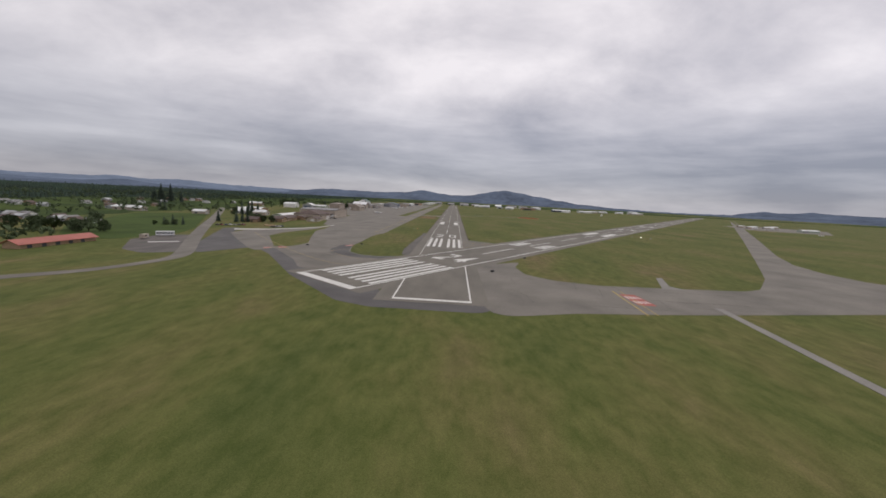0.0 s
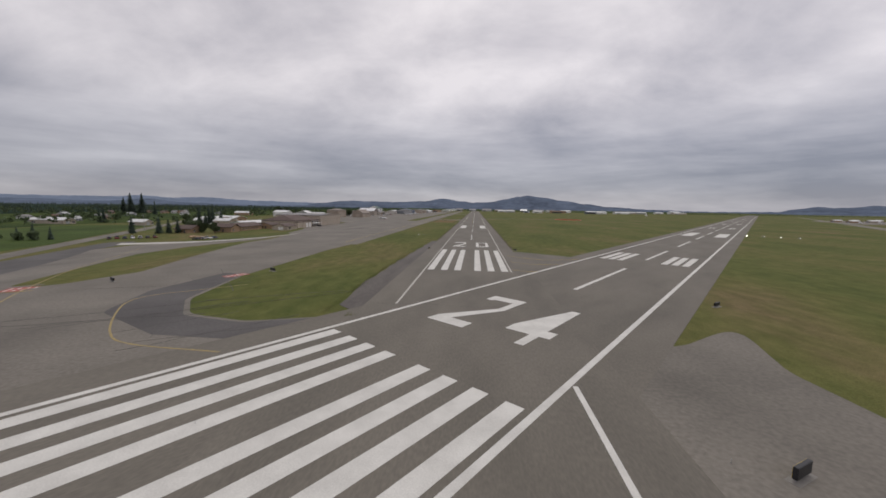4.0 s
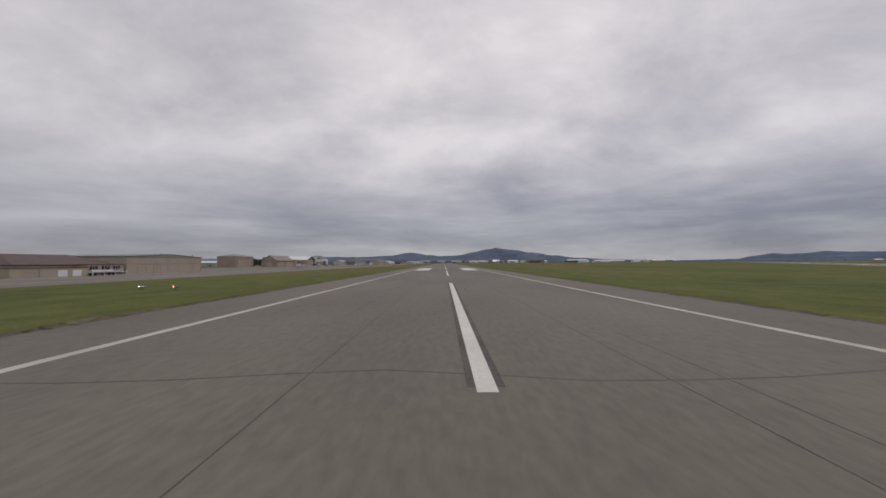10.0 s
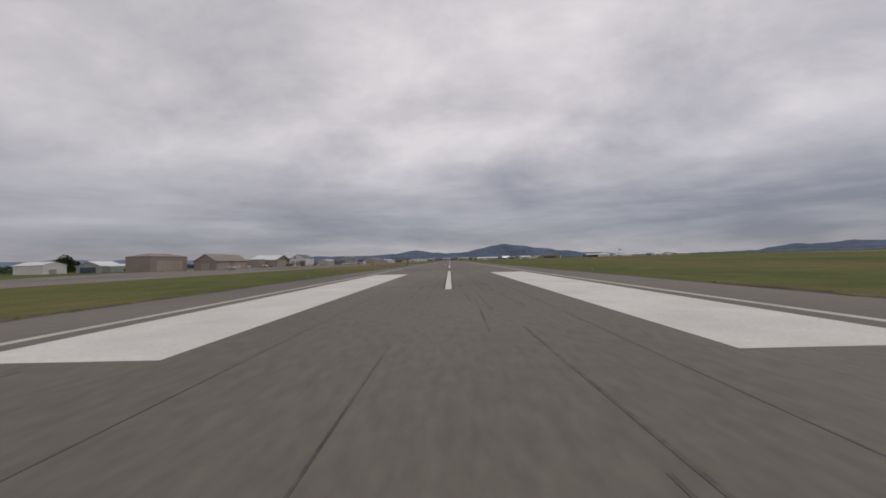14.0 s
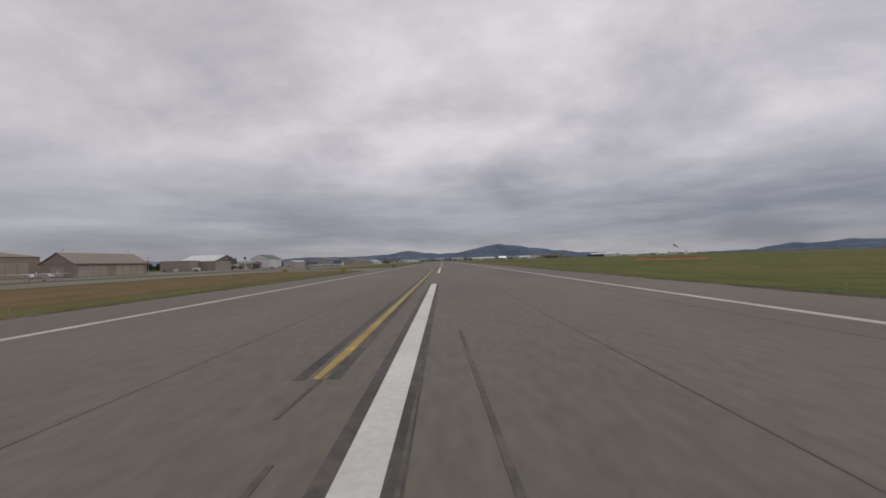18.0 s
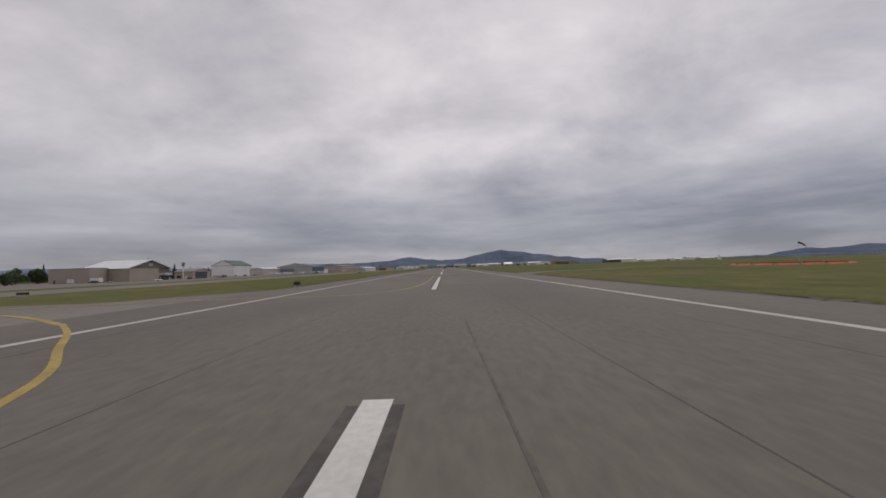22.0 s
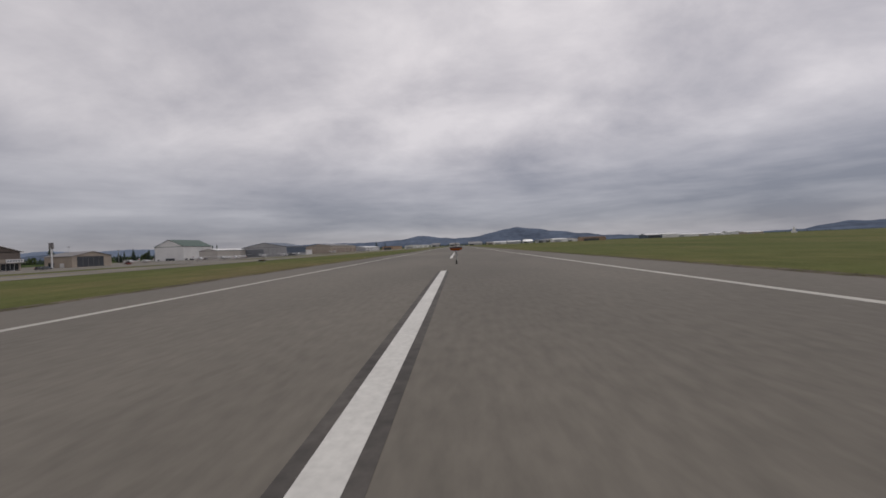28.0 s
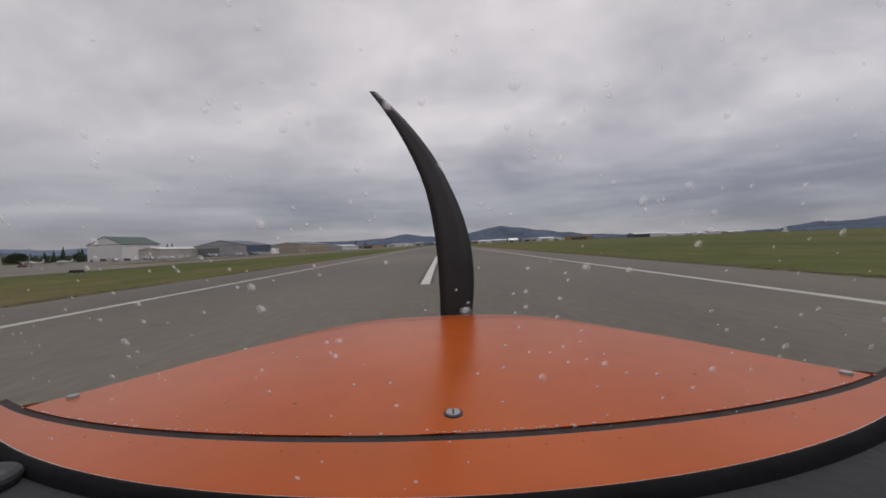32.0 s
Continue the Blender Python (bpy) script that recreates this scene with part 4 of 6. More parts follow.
far_left = lambda x, y: x < -330 - 0.05 * y or y > 1700
woods("far_conifer_wood", scatter(1500, -1300, -420, -160, 1300, 6, 12, True, lambda x, y: far_left(x, y) and noise.noise(Vector((x * 0.008, y * 0.008, 4))) > 0.06 + 0.35 * smooth(-700, -420, x)) + scatter(260, -800, 500, 1650, 2300, 6, 12, True) + scatter(160, 500, 2200, 1700, 2600, 5, 10, True),
      "distant dark conifer woods beyond the town")
woods("far_broadleaf_wood", scatter(1500, -1000, -270, -160, 1100, 4, 9, False, lambda x, y: x < -270 - 0.06 * abs(y) and not (x > -345 and 15 < y < 205) and noise.noise(Vector((x * 0.012, y * 0.012, 9))) > -0.02) + scatter(160, -500, 300, 1600, 2000, 5, 9, False) + scatter(70, -360, -205, -120, 0, 4, 8, False),
      "distant green broadleaf trees among the houses")
woods("far_side_wood", scatter(1300, -2600, -640, -300, 2600, 9, 16, True), "distant dark conifer woods below the hills")


def land_cover(name, x0, x1, y0, y1, mat, label):
    """Wooded or built-up plain beyond the airfield, with a ragged edge."""
    bm = bmesh.new()
    n, rows_n = 26, 140
    grid = []
    for i in range(rows_n + 1):
        row = []
        for k in range(n + 1):
            x, y = x0 + (x1 - x0) * (k / n), y0 + (y1 - y0) * i / rows_n
            if k == n:
                x += 34 * noise.noise(Vector((0.017 * y, 0.5, 7))) + 16 * noise.noise(Vector((0.06 * y, 0.5, 3)))
            if i == 0:
                y += 40 * noise.noise(Vector((0.02 * x, 2.5, 7)))
            row.append(bm.verts.new((x, y, lie(x, y) + 0.06)))
        grid.append(row)
    for a, b in zip(grid, grid[1:]):
        for k in range(n):
            bm.faces.new((a[k], a[k + 1], b[k + 1], b[k]))
    return tagged(link_mesh(name, bm, mat), label, "ground", kind="structure")


M["wooded_land"] = material("dark_wooded_farmland", (0.075, 0.098, 0.036), 1.0, vary=0.3, scale=0.009, fine=0.12, bump=0, spec=0.0, tint=(0.045, 0.064, 0.036), amount=0.6)
land_cover("town_land", -3600, -345, -600, 3600, M["wooded_land"], "dark wooded land round the town")
M["forest_land"] = material("dark_far_forest", (0.040, 0.058, 0.044), 1.0, vary=0.25, scale=0.02, fine=0.2, bump=0, spec=0.0)
land_cover("forest_land", -3600, -640, -600, 3600, M["forest_land"], "dark forest beyond the town").location.z = 0.5
land_cover("far_land", -345, 3600, 1760, 3600, M["wooded_land"], "dark wooded plain below the mountains")


# ---- buildings ----
def wall_panel(w, e, peak=None, t=0.25, flat=None):
    """An upright wall panel in its own x-z plane, w wide; peak: height of the gable; flat: width of a level gable top."""
    pts = [(0, 0), (w, 0), (w, e)]
    if peak:
        pts += [((w + flat) / 2, peak), ((w - flat) / 2, peak)] if flat else [(w / 2, peak)]
    pts.append((0, e))
    bm = bmesh.new()
    a = [bm.verts.new((x, 0, z)) for x, z in pts]
    b = [bm.verts.new((x, t, z)) for x, z in pts]
    bm.faces.new(a)
    bm.faces.new(b[::-1])
    for i in range(len(pts)):
        j = (i + 1) % len(pts)
        bm.faces.new((a[j], a[i], b[i], b[j]))
    bmesh.ops.recalc_face_normals(bm, faces=bm.faces)
    return bm


def slab(corners, t=0.22):
    """A roof slope: a tilted slab from four corners."""
    bm = bmesh.new()
    hi = [bm.verts.new(c) for c in corners]
    lo = [bm.verts.new((c[0], c[1], c[2] - t)) for c in corners]
    bm.faces.new(hi)
    bm.faces.new(lo[::-1])
    n = len(corners)
    for i in range(n):
        j = (i + 1) % n
        bm.faces.new((hi[j], hi[i], lo[i], lo[j]))
    bmesh.ops.recalc_face_normals(bm, faces=bm.faces)
    return bm




def building(name, label, x0, x1, y0, y1, eave, apex, ridge, wall, roof, fits=(), hip=0.0, over=0.5, category="building", group="", trim=None, base=None):
    """A hall with four walls and a pitched roof. ridge: 'x', 'y' or 'flat'. fits: (face, from, to, low, high, material, part name, panes)."""
    zb = base if base is not None else min(lie(x, y) for x in (x0, x1) for y in (y0, y1)) - 0.02
    t = thing(name, Matrix.Translation((x0, y0, zb)), label, category, group)
    w, d = x1 - x0, y1 - y0
    spots = {"S": (Matrix.Identity(4), w), "E": (pose(w, 0, 0, 0, 0, 90), d), "N": (pose(w, d, 0, 0, 0, 180), w), "W": (pose(0, d, 0, 0, 0, 270), d)}
    for f, (m, ln) in spots.items():
        gab = (ridge == "y" and f in "SN") or (ridge == "x" and f in "EW")
        cut = 0.002 if f in "SN" else 0.252
        bm = wall_panel(ln - 2 * cut, eave, apex if gab and not hip and ridge != "flat" else None)
        bmesh.ops.translate(bm, verts=bm.verts, vec=(cut, 0, 0))
        bmesh.ops.transform(bm, verts=bm.verts, matrix=m)
        part("wall", bm, M[wall], t)
    o = over
    if ridge == "flat":
        part("roof", boxes((-0.15, w + 0.15, -0.15, d + 0.15, eave, eave + 0.35)), M[roof], t)
    else:
        rise = apex - eave
        if ridge == "y":
            half = w / 2
            k = rise / half
            zl = eave - o * k + 0.24
            h = hip * half
            part("roof_slope", slab([(-o, -o, zl), (half, -o + h, apex + 0.24), (half, d + o - h, apex + 0.24), (-o, d + o, zl)][::-1]), M[roof], t)
            part("roof_slope", slab([(w + o, -o, zl), (w + o, d + o, zl), (half, d + o - h, apex + 0.24), (half, -o + h, apex + 0.24)][::-1]), M[roof], t)
            if hip:
                part("roof_slope", slab([(-o, -o, zl), (w + o, -o, zl), (half, -o + h, apex + 0.24)]), M[roof], t)
                part("roof_slope", slab([(w + o, d + o, zl), (-o, d + o, zl), (half, d + o - h, apex + 0.24)]), M[roof], t)
        else:
            half = d / 2
            k = rise / half
            zl = eave - o * k + 0.24
            h = hip * half
            part("roof_slope", slab([(-o, -o, zl), (w + o, -o, zl), (w + o - h, half, apex + 0.24), (-o + h, half, apex + 0.24)]), M[roof], t)
            part("roof_slope", slab([(-o, d + o, zl), (-o + h, half, apex + 0.24), (w + o - h, half, apex + 0.24), (w + o, d + o, zl)]), M[roof], t)
            if hip:
                part("roof_slope", slab([(w + o, -o, zl), (w + o, d + o, zl), (w + o - h, half, apex + 0.24)]), M[roof], t)
                part("roof_slope", slab([(-o, d + o, zl), (-o, -o, zl), (-o + h, half, apex + 0.24)]), M[roof], t)
    if trim:
        for f, (m, ln) in spots.items():
            bm = boxes((-0.06, ln + 0.06, -0.06, -0.004, eave - 0.35, eave))
            bmesh.ops.transform(bm, verts=bm.verts, matrix=m)
            part("eave_trim", bm, M[trim], t)
    for f, a, b, lo, hi, mt, nm, panes in fits:
        m, ln = spots[f]
        deep = 0.10 if "window" in nm else 0.14
        bm = boxes((a, b, -deep, -0.003, lo, hi))
        if "door" in nm:
            bmesh.ops.bevel(bm, geom=bm.edges[:], offset=0.03, segments=1, affect="EDGES")
        bmesh.ops.transform(bm, verts=bm.verts, matrix=m)
        p = part(nm, bm, M[mt], t)
        if panes > 1:
            for i in range(1, panes):
                x = a + (b - a) * i / panes
                bm = boxes((x - 0.06, x + 0.06, -deep - 0.05, -deep + 0.01, lo, hi))
                bmesh.ops.transform(bm, verts=bm.verts, matrix=m)
                part("mullion", bm, M["white_gloss" if "window" in nm else "grey_roof"], p)
        if nm == "window":
            bm = boxes((a - 0.1, b + 0.1, -deep - 0.06, -0.002, lo - 0.12, lo))
            bmesh.ops.transform(bm, verts=bm.verts, matrix=m)
            part("sill", bm, M["white_gloss"], p)
    return t


# the office hangar: a brown-roofed hall behind a low annex and a balconied office front
building("office_hangar", "long beige steel hangar under a brown shingle roof", -186, -155, 217, 257.5, 6.2, 10.4, "y", "beige_metal", "brown_roof",
         [("S", 4, 20, 0.2, 4.6, "taupe_metal", "hangar_door", 4)], trim="brown_roof", hip=0.55)
building("hangar_annex", "low pale beige flat-roofed annex with two white doors", -153, -150, 212, 239, 4.9, 4.9, "flat", "beige_metal", "brown_roof",
         [("E", 15.5, 19, 0, 4.1, "white_metal", "door", 1), ("E", 21, 24.5, 0, 4.1, "white_metal", "door", 1), ("E", 8.9, 9.1, 0, 4.8, "taupe_metal", "downpipe", 1)])
offices = building("office_block", "two-storey beige office front with a white balcony", -154.7, -150.6, 239.4, 257, 6.1, 6.1, "flat", "taupe_metal", "brown_roof",
                   [("E", 1.2, 4.6, 3.8, 5.6, "window", "window", 3), ("E", 6.6, 10.2, 3.8, 5.6, "window", "window", 3), ("E", 12.0, 15.4, 3.8, 5.6, "window", "window", 3), ("E", 1.0, 4.4, 0.6, 2.5, "window", "window", 2),
                    ("E", 9.5, 13.0, 0.6, 2.5, "window", "window", 2), ("E", 6.2, 7.6, 0.0, 2.3, "dark_metal", "door", 1)])
part("balcony", boxes((4.1, 6.0, 0.3, 17.2, 2.9, 3.1)), M["white_metal"], offices)
part("parapet", boxes((5.9, 6.05, 0.3, 10.0, 3.1, 4.0)), M["white_metal"], offices, "solid white balcony parapet")
for k in range(4):
    part("balcony_post", boxes((5.9, 6.0, 11.2 + 1.9 * k, 11.3 + 1.9 * k, 3.1, 4.0)), M["white_gloss"], offices)
part("balcony_rail", boxes((5.88, 6.02, 10.0, 17.2, 4.0, 4.1)), M["white_gloss"], offices)
for k in range(4):
    part("post", boxes((5.8, 6.0, 0.6 + 5.3 * k, 0.8 + 5.3 * k, 0.0, 2.9)), M["white_gloss"], offices)
building("box_hangar", "large plain beige hangar with a shallow roof", -196, -150, 257.8, 310, 10.0, 11.4, "x", "beige_metal", "grey_roof",
         [("E", 6, 30, 0.2, 5.6, "beige_metal", "hangar_door", 5), ("S", 8, 20, 0.2, 4.4, "taupe_metal", "hangar_door", 3), ("E", 0.2, 51.8, 6.4, 6.55, "taupe_metal", "cladding_band", 1), ("E", 51.6, 51.8, 0, 9.8, "taupe_metal", "downpipe", 1)], trim="grey_roof")
# lodges before the office hangar
for x, y, w, d, e, a, rg in ((-185, 168, 13, 27, 3.2, 5.6, "y"), (-182, 153, 13, 9, 3.8, 5.8, "x"), (-178, 198.5, 12, 13, 3.2, 4.8, "y"), (-200, 140, 12, 9, 3.0, 5.0, "x")):
    fits = [("E", 2 + 3.6 * j, 3.4 + 3.6 * j, 0.9, 2.2, "window", "window", 2) for j in range(int((d - 3) / 3.6))]
    fits += [("S", 3, 4.6, 0.9, 2.3, "window", "window", 2), ("S", 6.4, 7.4, 0, 2.1, "dark_metal", "door", 1)]
    building("lodge", "low tan stucco lodge with a brown shingle roof", x, x + w, y, y + d, e, a, rg, "tan_stucco", "brown_roof", fits, group="lodges by the apron", over=0.8)
for y in (283, 309):
    building("white_roofed_barn", "long low barn with a bright white metal roof", -302, -277, y, y + 25, 3.2, 5.8, "x", "tan_stucco", "pale_roof", [("E", 3, 7, 0, 2.8, "white_metal", "hangar_door", 2), ("E", 12, 14, 1, 2.3, "window", "window", 2)], group="white-roofed barns", over=0.8)
building("pale_green_hall", "long pale green hall with a white metal roof", -201, -188, 196, 240, 4.2, 5.8, "y", "pale_green", "pale_roof", [("E", 6 + 9 * k, 9 + 9 * k, 0.1, 3.0, "white_metal", "hangar_door", 2) for k in range(4)] + [("S", 4, 9, 0.1, 3.2, "grey_metal", "hangar_door", 2)], over=0.7)
building("brown_roofed_shop", "low tan building with a brown roof and pale end wall", -158, -146, 186, 202, 3.0, 4.9, "y", "beige_metal", "brown_roof", [("S", 5, 9, 0.1, 2.6, "white_metal", "hangar_door", 2), ("E", 3, 6, 0.9, 2.2, "window", "window", 2)], over=0.6)
building("canopy_shed", "white-roofed open shed behind the apron", -304, -283, 440, 456, 6.4, 8.8, "x", "white_metal", "pale_roof", [("E", 4, 9, 0, 3.4, "grey_metal", "hangar_door", 2)])
building("blue_gabled_shed", "grey shed with a blue and white gabled roof", -276, -257, 456, 474, 5.0, 8.6, "y", "grey_metal", "pale_roof", [("S", 3, 15, 0.1, 4.2, "blue_metal", "hangar_door", 4)])
building("pale_green_shed", "low pale green shed with small doors", -252, -234, 458, 470, 4.6, 6.2, "x", "pale_green", "pale_roof", [("S", 3, 6, 0.1, 2.6, "grey_metal", "door", 1), ("S", 10, 13, 0.9, 2.3, "window", "window", 2)])
for k, (x, y, w, d, e, a, rg) in enumerate(((-300, 204, 15, 8, 3.2, 5.2, "x"), (-278, 250, 18, 9, 3.4, 5.2, "x"), (-262, 262, 16, 9, 3.4, 5.4, "x"), (-392, 200, 34, 10, 3.6, 5.6, "x"), (-300, 300, 22, 10, 3.6, 5.6, "x"), (-375, 451, 24, 12, 4.0, 6.2, "x"), (-246, 236, 16, 10, 4.0, 6.0, "x"))):
    building("white_roofed_hall", "low hall with a pale galvanised roof", x, x + w, y, y + d, e, a, rg, ("beige_metal", "white_metal", "tan_stucco")[k % 3], "pale_roof",
             [("E", 2, 5, 0, 3, "grey_metal", "door", 1), ("E", 7, 9, 1, 2.4, "window", "window", 2), ("S", 3, 6, 0.8, 2.4, "window", "window", 2)], group="halls of the town")
building("red_roofed_stable", "long low stable with a faded red roof", -197, -189, -55, -20, 2.2, 3.9, "y", "tan_stucco", "red_roof", [("E", 3 + 6 * k, 5 + 6 * k, 0, 2.0, "dark_metal", "door", 1) for k in range(5)], over=1.0)
hr = random.Random(31)
for k in range(46):
    x, y = (hr.uniform(-400, -275), hr.uniform(20, 70)) if k < 22 else (hr.uniform(-560, -400), hr.uniform(120, 520))
    if x > -310:
        y -= 14
    w, d = hr.uniform(7, 11), hr.uniform(6, 10)
    building("house", "small " + ("white", "grey", "tan")[k % 3] + " house with a " + ("dark grey", "light grey", "brown")[k % 3] + " pitched roof", x, x + w, y, y + d, 2.6, hr.uniform(4.0, 5.0), hr.choice("xy"),
             ("white_metal", "grey_metal", "tan_stucco")[k % 3], ("grey_roof", "grey_metal", "brown_roof")[k % 3],
             [("E", 1.2, 2.6, 0.9, 2.2, "window", "window", 2), ("E", 4, 5, 0, 2.1, "dark_metal", "door", 1), ("S", 1.5, 3.5, 0.9, 2.2, "window", "window", 2)], group="houses of the town")

# the hangar line
building("hip_roofed_hangar", "large taupe steel hangar with a hipped roof", -217, -200, 432, 466, 10.4, 12.6, "y", "taupe_metal", "taupe_roof",
         [("E", 5, 29, 0.1, 7.6, "beige_metal", "hangar_door", 5)], hip=1.0, over=0.2, trim="grey_roof")
building("gabled_taupe_hangar", "long taupe steel hangar with a steep gabled roof", -185, -169, 452.5, 493, 6.6, 11.6, "y", "taupe_metal", "taupe_roof",
         [("E", 1.5, 16, 0.1, 5.4, "beige_metal", "hangar_door", 4), ("E", 21, 38, 0.1, 5.4, "beige_metal", "hangar_door", 4), ("E", 1, 39.5, 5.5, 5.7, "dark_metal", "door_rail", 1), ("S", 5, 11, 0.1, 4.6, "beige_metal", "hangar_door", 2)], over=0.6, trim="grey_roof")
for y in (455, 490):
    tagged(link_mesh("roof_vent", tapered(bmesh.new(), (-177, y, 11.2), (-177, y, 12.3), 0.16, 0.14, 8), M["steel"]), "thin steel roof vent on the hangar ridge", "vent")
building("flat_roofed_workshop", "low beige workshop with a flat dark roof edge", -229, -212.4, 579, 594, 8.4, 8.4, "flat", "drab_metal", "grey_roof",
         [("S", 11, 15, 0.1, 2.6, "white_metal", "hangar_door", 2), ("S", 3, 4.2, 0, 2.1, "dark_metal", "door", 1)])
building("beige_side_hall", "plain beige flat-roofed hall joined to the gabled hangar", -212, -203, 577, 588.2, 8.4, 8.4, "flat", "drab_metal", "grey_roof", [("E", 2, 3.2, 0, 2.1, "dark_metal", "door", 1), ("E", 10.4, 10.6, 0, 8.2, "taupe_metal", "downpipe", 1)])
shop = building("white_roofed_hangar", "beige gabled hangar with a pale white roof", -220, -191, 588.6, 621.5, 8.2, 13.4, "x", "drab_metal", "pale_roof",
                [("E", 15.4, 18.2, 9.6, 11.2, "grey_metal", "gable_vent", 1), ("E", 24, 25.3, 0, 2.2, "dark_metal", "door", 1), ("E", 26, 32, 0.2, 3.0, "window", "window", 4), ("S", 6, 20, 0.2, 5, "taupe_metal", "hangar_door", 4)], over=0.9, trim="grey_roof")
part("canopy", boxes((29.0, 31.4, 24.0, 33.0, 3.1, 3.35)), M["grey_roof"], shop)
part("sign_board", boxes((31.2, 31.4, 26.0, 32.2, 3.5, 4.9)), M["white_gloss"], shop, "blank-looking white sign board")
for k in range(6):
    part("letter_bar", boxes((31.4, 31.43, 26.4 + 0.95 * k, 27.0 + 0.95 * k, 3.95, 4.45)), M["blue_metal"], shop)
part("annex", boxes((29.02, 29.6, 0.3, 22.6, 0.0, 8.0)), M["drab_metal"], shop)
bm = prism([(0.2, 8.06), (22.75, 8.06), (22.75, 5.0), (32.7, 5.0), (32.7, 8.1), (16.45, 13.25)], 29.01, 29.06)
bmesh.ops.transform(bm, verts=bm.verts, matrix=Matrix(((0, 0, 1, 0), (1, 0, 0, 0), (0, 1, 0, 0), (0, 0, 0, 1))))
part("gable_cladding", bm, M["gable_metal"], shop, "dark brown gable cladding")
part("ridge_vent", tapered(bmesh.new(), (27.6, 16.45, 13.5), (27.6, 16.45, 14.9), 0.28, 0.28, 8), M["steel"], shop)
building("dark_door_hangar", "low tan hangar with one wide dark door", -200, -186, 638, 658, 5.4, 7.6, "x", "beige_metal", "grey_roof",
         [("E", 2.4, 15.6, 0.1, 5.2, "dark_metal", "hangar_door", 5), ("S", 2, 5, 0.6, 2.6, "window", "window", 2), ("S", 8, 10, 0, 2.2, "white_metal", "door", 1)], over=0.6)
building("green_roofed_hangar", "tall white steel hangar with a dark green roof", -254, -229, 764, 799, 11.8, 17.6, "y", "white_metal", "green_roof",
         [("S", 9.0, 17.0, 0.1, 1.9, "dark_metal", "low_door", 3), ("S", 17.8, 22.0, 0.1, 4.6, "white_metal", "door", 1), ("E", 1, 4, 0.1, 1.4, "dark_metal", "vent", 2), ("S", 2.2, 3.4, 0.1, 1.4, "dark_metal", "vent", 1), ("E", 22.0, 22.2, 0, 11.5, "grey_metal", "downpipe", 1)], over=0.5, trim="green_roof")
building("tan_hangar_row", "long low tan hangar row with a shallow roof", -203, -188, 747, 792, 6.8, 8.2, "y", "pale_beige", "pale_roof",
         [("E", 1 + 8.6 * k, 8.6 + 8.6 * k, 0.1, 4.6, "pale_beige", "hangar_door", 3) for k in range(5)], over=0.4, trim="grey_roof")
building("blue_roofed_hangar", "grey gabled hangar with a blue roof and wide doors", -191, -151, 784, 824, 8.2, 12.2, "y", "grey_metal", "blue_metal",
         [("S", 1.2, 19.4, 0.1, 6.6, "slate_metal", "hangar_door", 5), ("S", 20.4, 38.6, 0.1, 6.8, "grey_metal", "hangar_door", 5), ("E", 0.5, 39.5, 2.4, 7.6, "blue_metal", "cladding", 1), ("E", 3, 20, 0.1, 2.2, "dark_metal", "low_door", 5)], over=0.5, trim="grey_roof")
building("white_shed", "small white shed beside the blue hangar", -166, -152, 828, 842, 4.6, 4.6, "flat", "white_metal", "pale_roof", [("S", 3, 11, 0.1, 3.2, "dark_metal", "hangar_door", 2)])
building("long_tan_hangar", "very long tan hangar with a shallow grey roof", -168, -140, 864, 962, 8.4, 10.4, "y", "beige_metal", "grey_roof",
         [("E", 4 + 16 * k, 17 + 16 * k, 0.1, 5.4, "taupe_metal", "hangar_door", 4) for k in range(6)] + [("S", 5, 23, 0.1, 6, "beige_metal", "hangar_door", 5)], over=0.4, trim="grey_roof")
building("low_grey_hall", "long low grey hall with a pale roof", -160, -140, 1010, 1110, 5.5, 7.5, "y", "grey_metal", "pale_roof", [("E", 6 + 18 * k, 20 + 18 * k, 0.1, 4.2, "white_metal", "hangar_door", 3) for k in range(5)])
building("brick_red_hall", "low hall with brownish red walls and flat roof", -150, -128, 1180, 1290, 6.5, 6.5, "flat", "tan_stucco", "brown_roof", [("S", 3, 18, 0.2, 4.5, "dark_metal", "hangar_door", 4)])
for k in range(5):
    building("far_pale_hall", "distant low hall with a pale roof", -135 + 6 * k, -105 + 6 * k, 1380 + 90 * k, 1440 + 90 * k, 6, 8.5, "y", "white_metal", "pale_roof", [("S", 4, 20, 0.1, 4.6, "grey_metal", "hangar_door", 3)], group="halls at the runway's far end")
fr = random.Random(14)
for k in range(9):
    x = -90 + 62 * k
    building("far_hall", "distant low hall near the horizon", x, x + fr.uniform(26, 48), 1640 + fr.uniform(-20, 60), 1720, fr.uniform(4, 8), fr.uniform(9, 12), "x", fr.choice(("white_metal", "grey_metal", "beige_metal")), fr.choice(("pale_roof", "grey_roof")),
             [("S", 3, 16, 0.1, 3.8, "dark_metal", "hangar_door", 3)], group="halls at the runway's far end")
# across the field
building("blue_fronted_hangar", "white-roofed hangar with a blue front across the field", 404, 436, 1262, 1296, 7.0, 9.5, "x", "blue_metal", "pale_roof", [("S", 3, 28, 0.1, 5.5, "dark_metal", "hangar_door", 6)], over=1.2, trim="white_gloss")
building("white_hangar_wing", "long white hangar wing across the field", 437, 472, 1264, 1296, 7.0, 9.5, "x", "white_metal", "pale_roof", [("S", 4, 30, 0.1, 5, "white_metal", "hangar_door", 8)])
building("brown_hall", "brown low hall across the field", 290, 345, 1330, 1360, 7.5, 10.0, "x", "tan_stucco", "brown_roof", [("S", 5, 40, 0.1, 5, "dark_metal", "hangar_door", 7)])
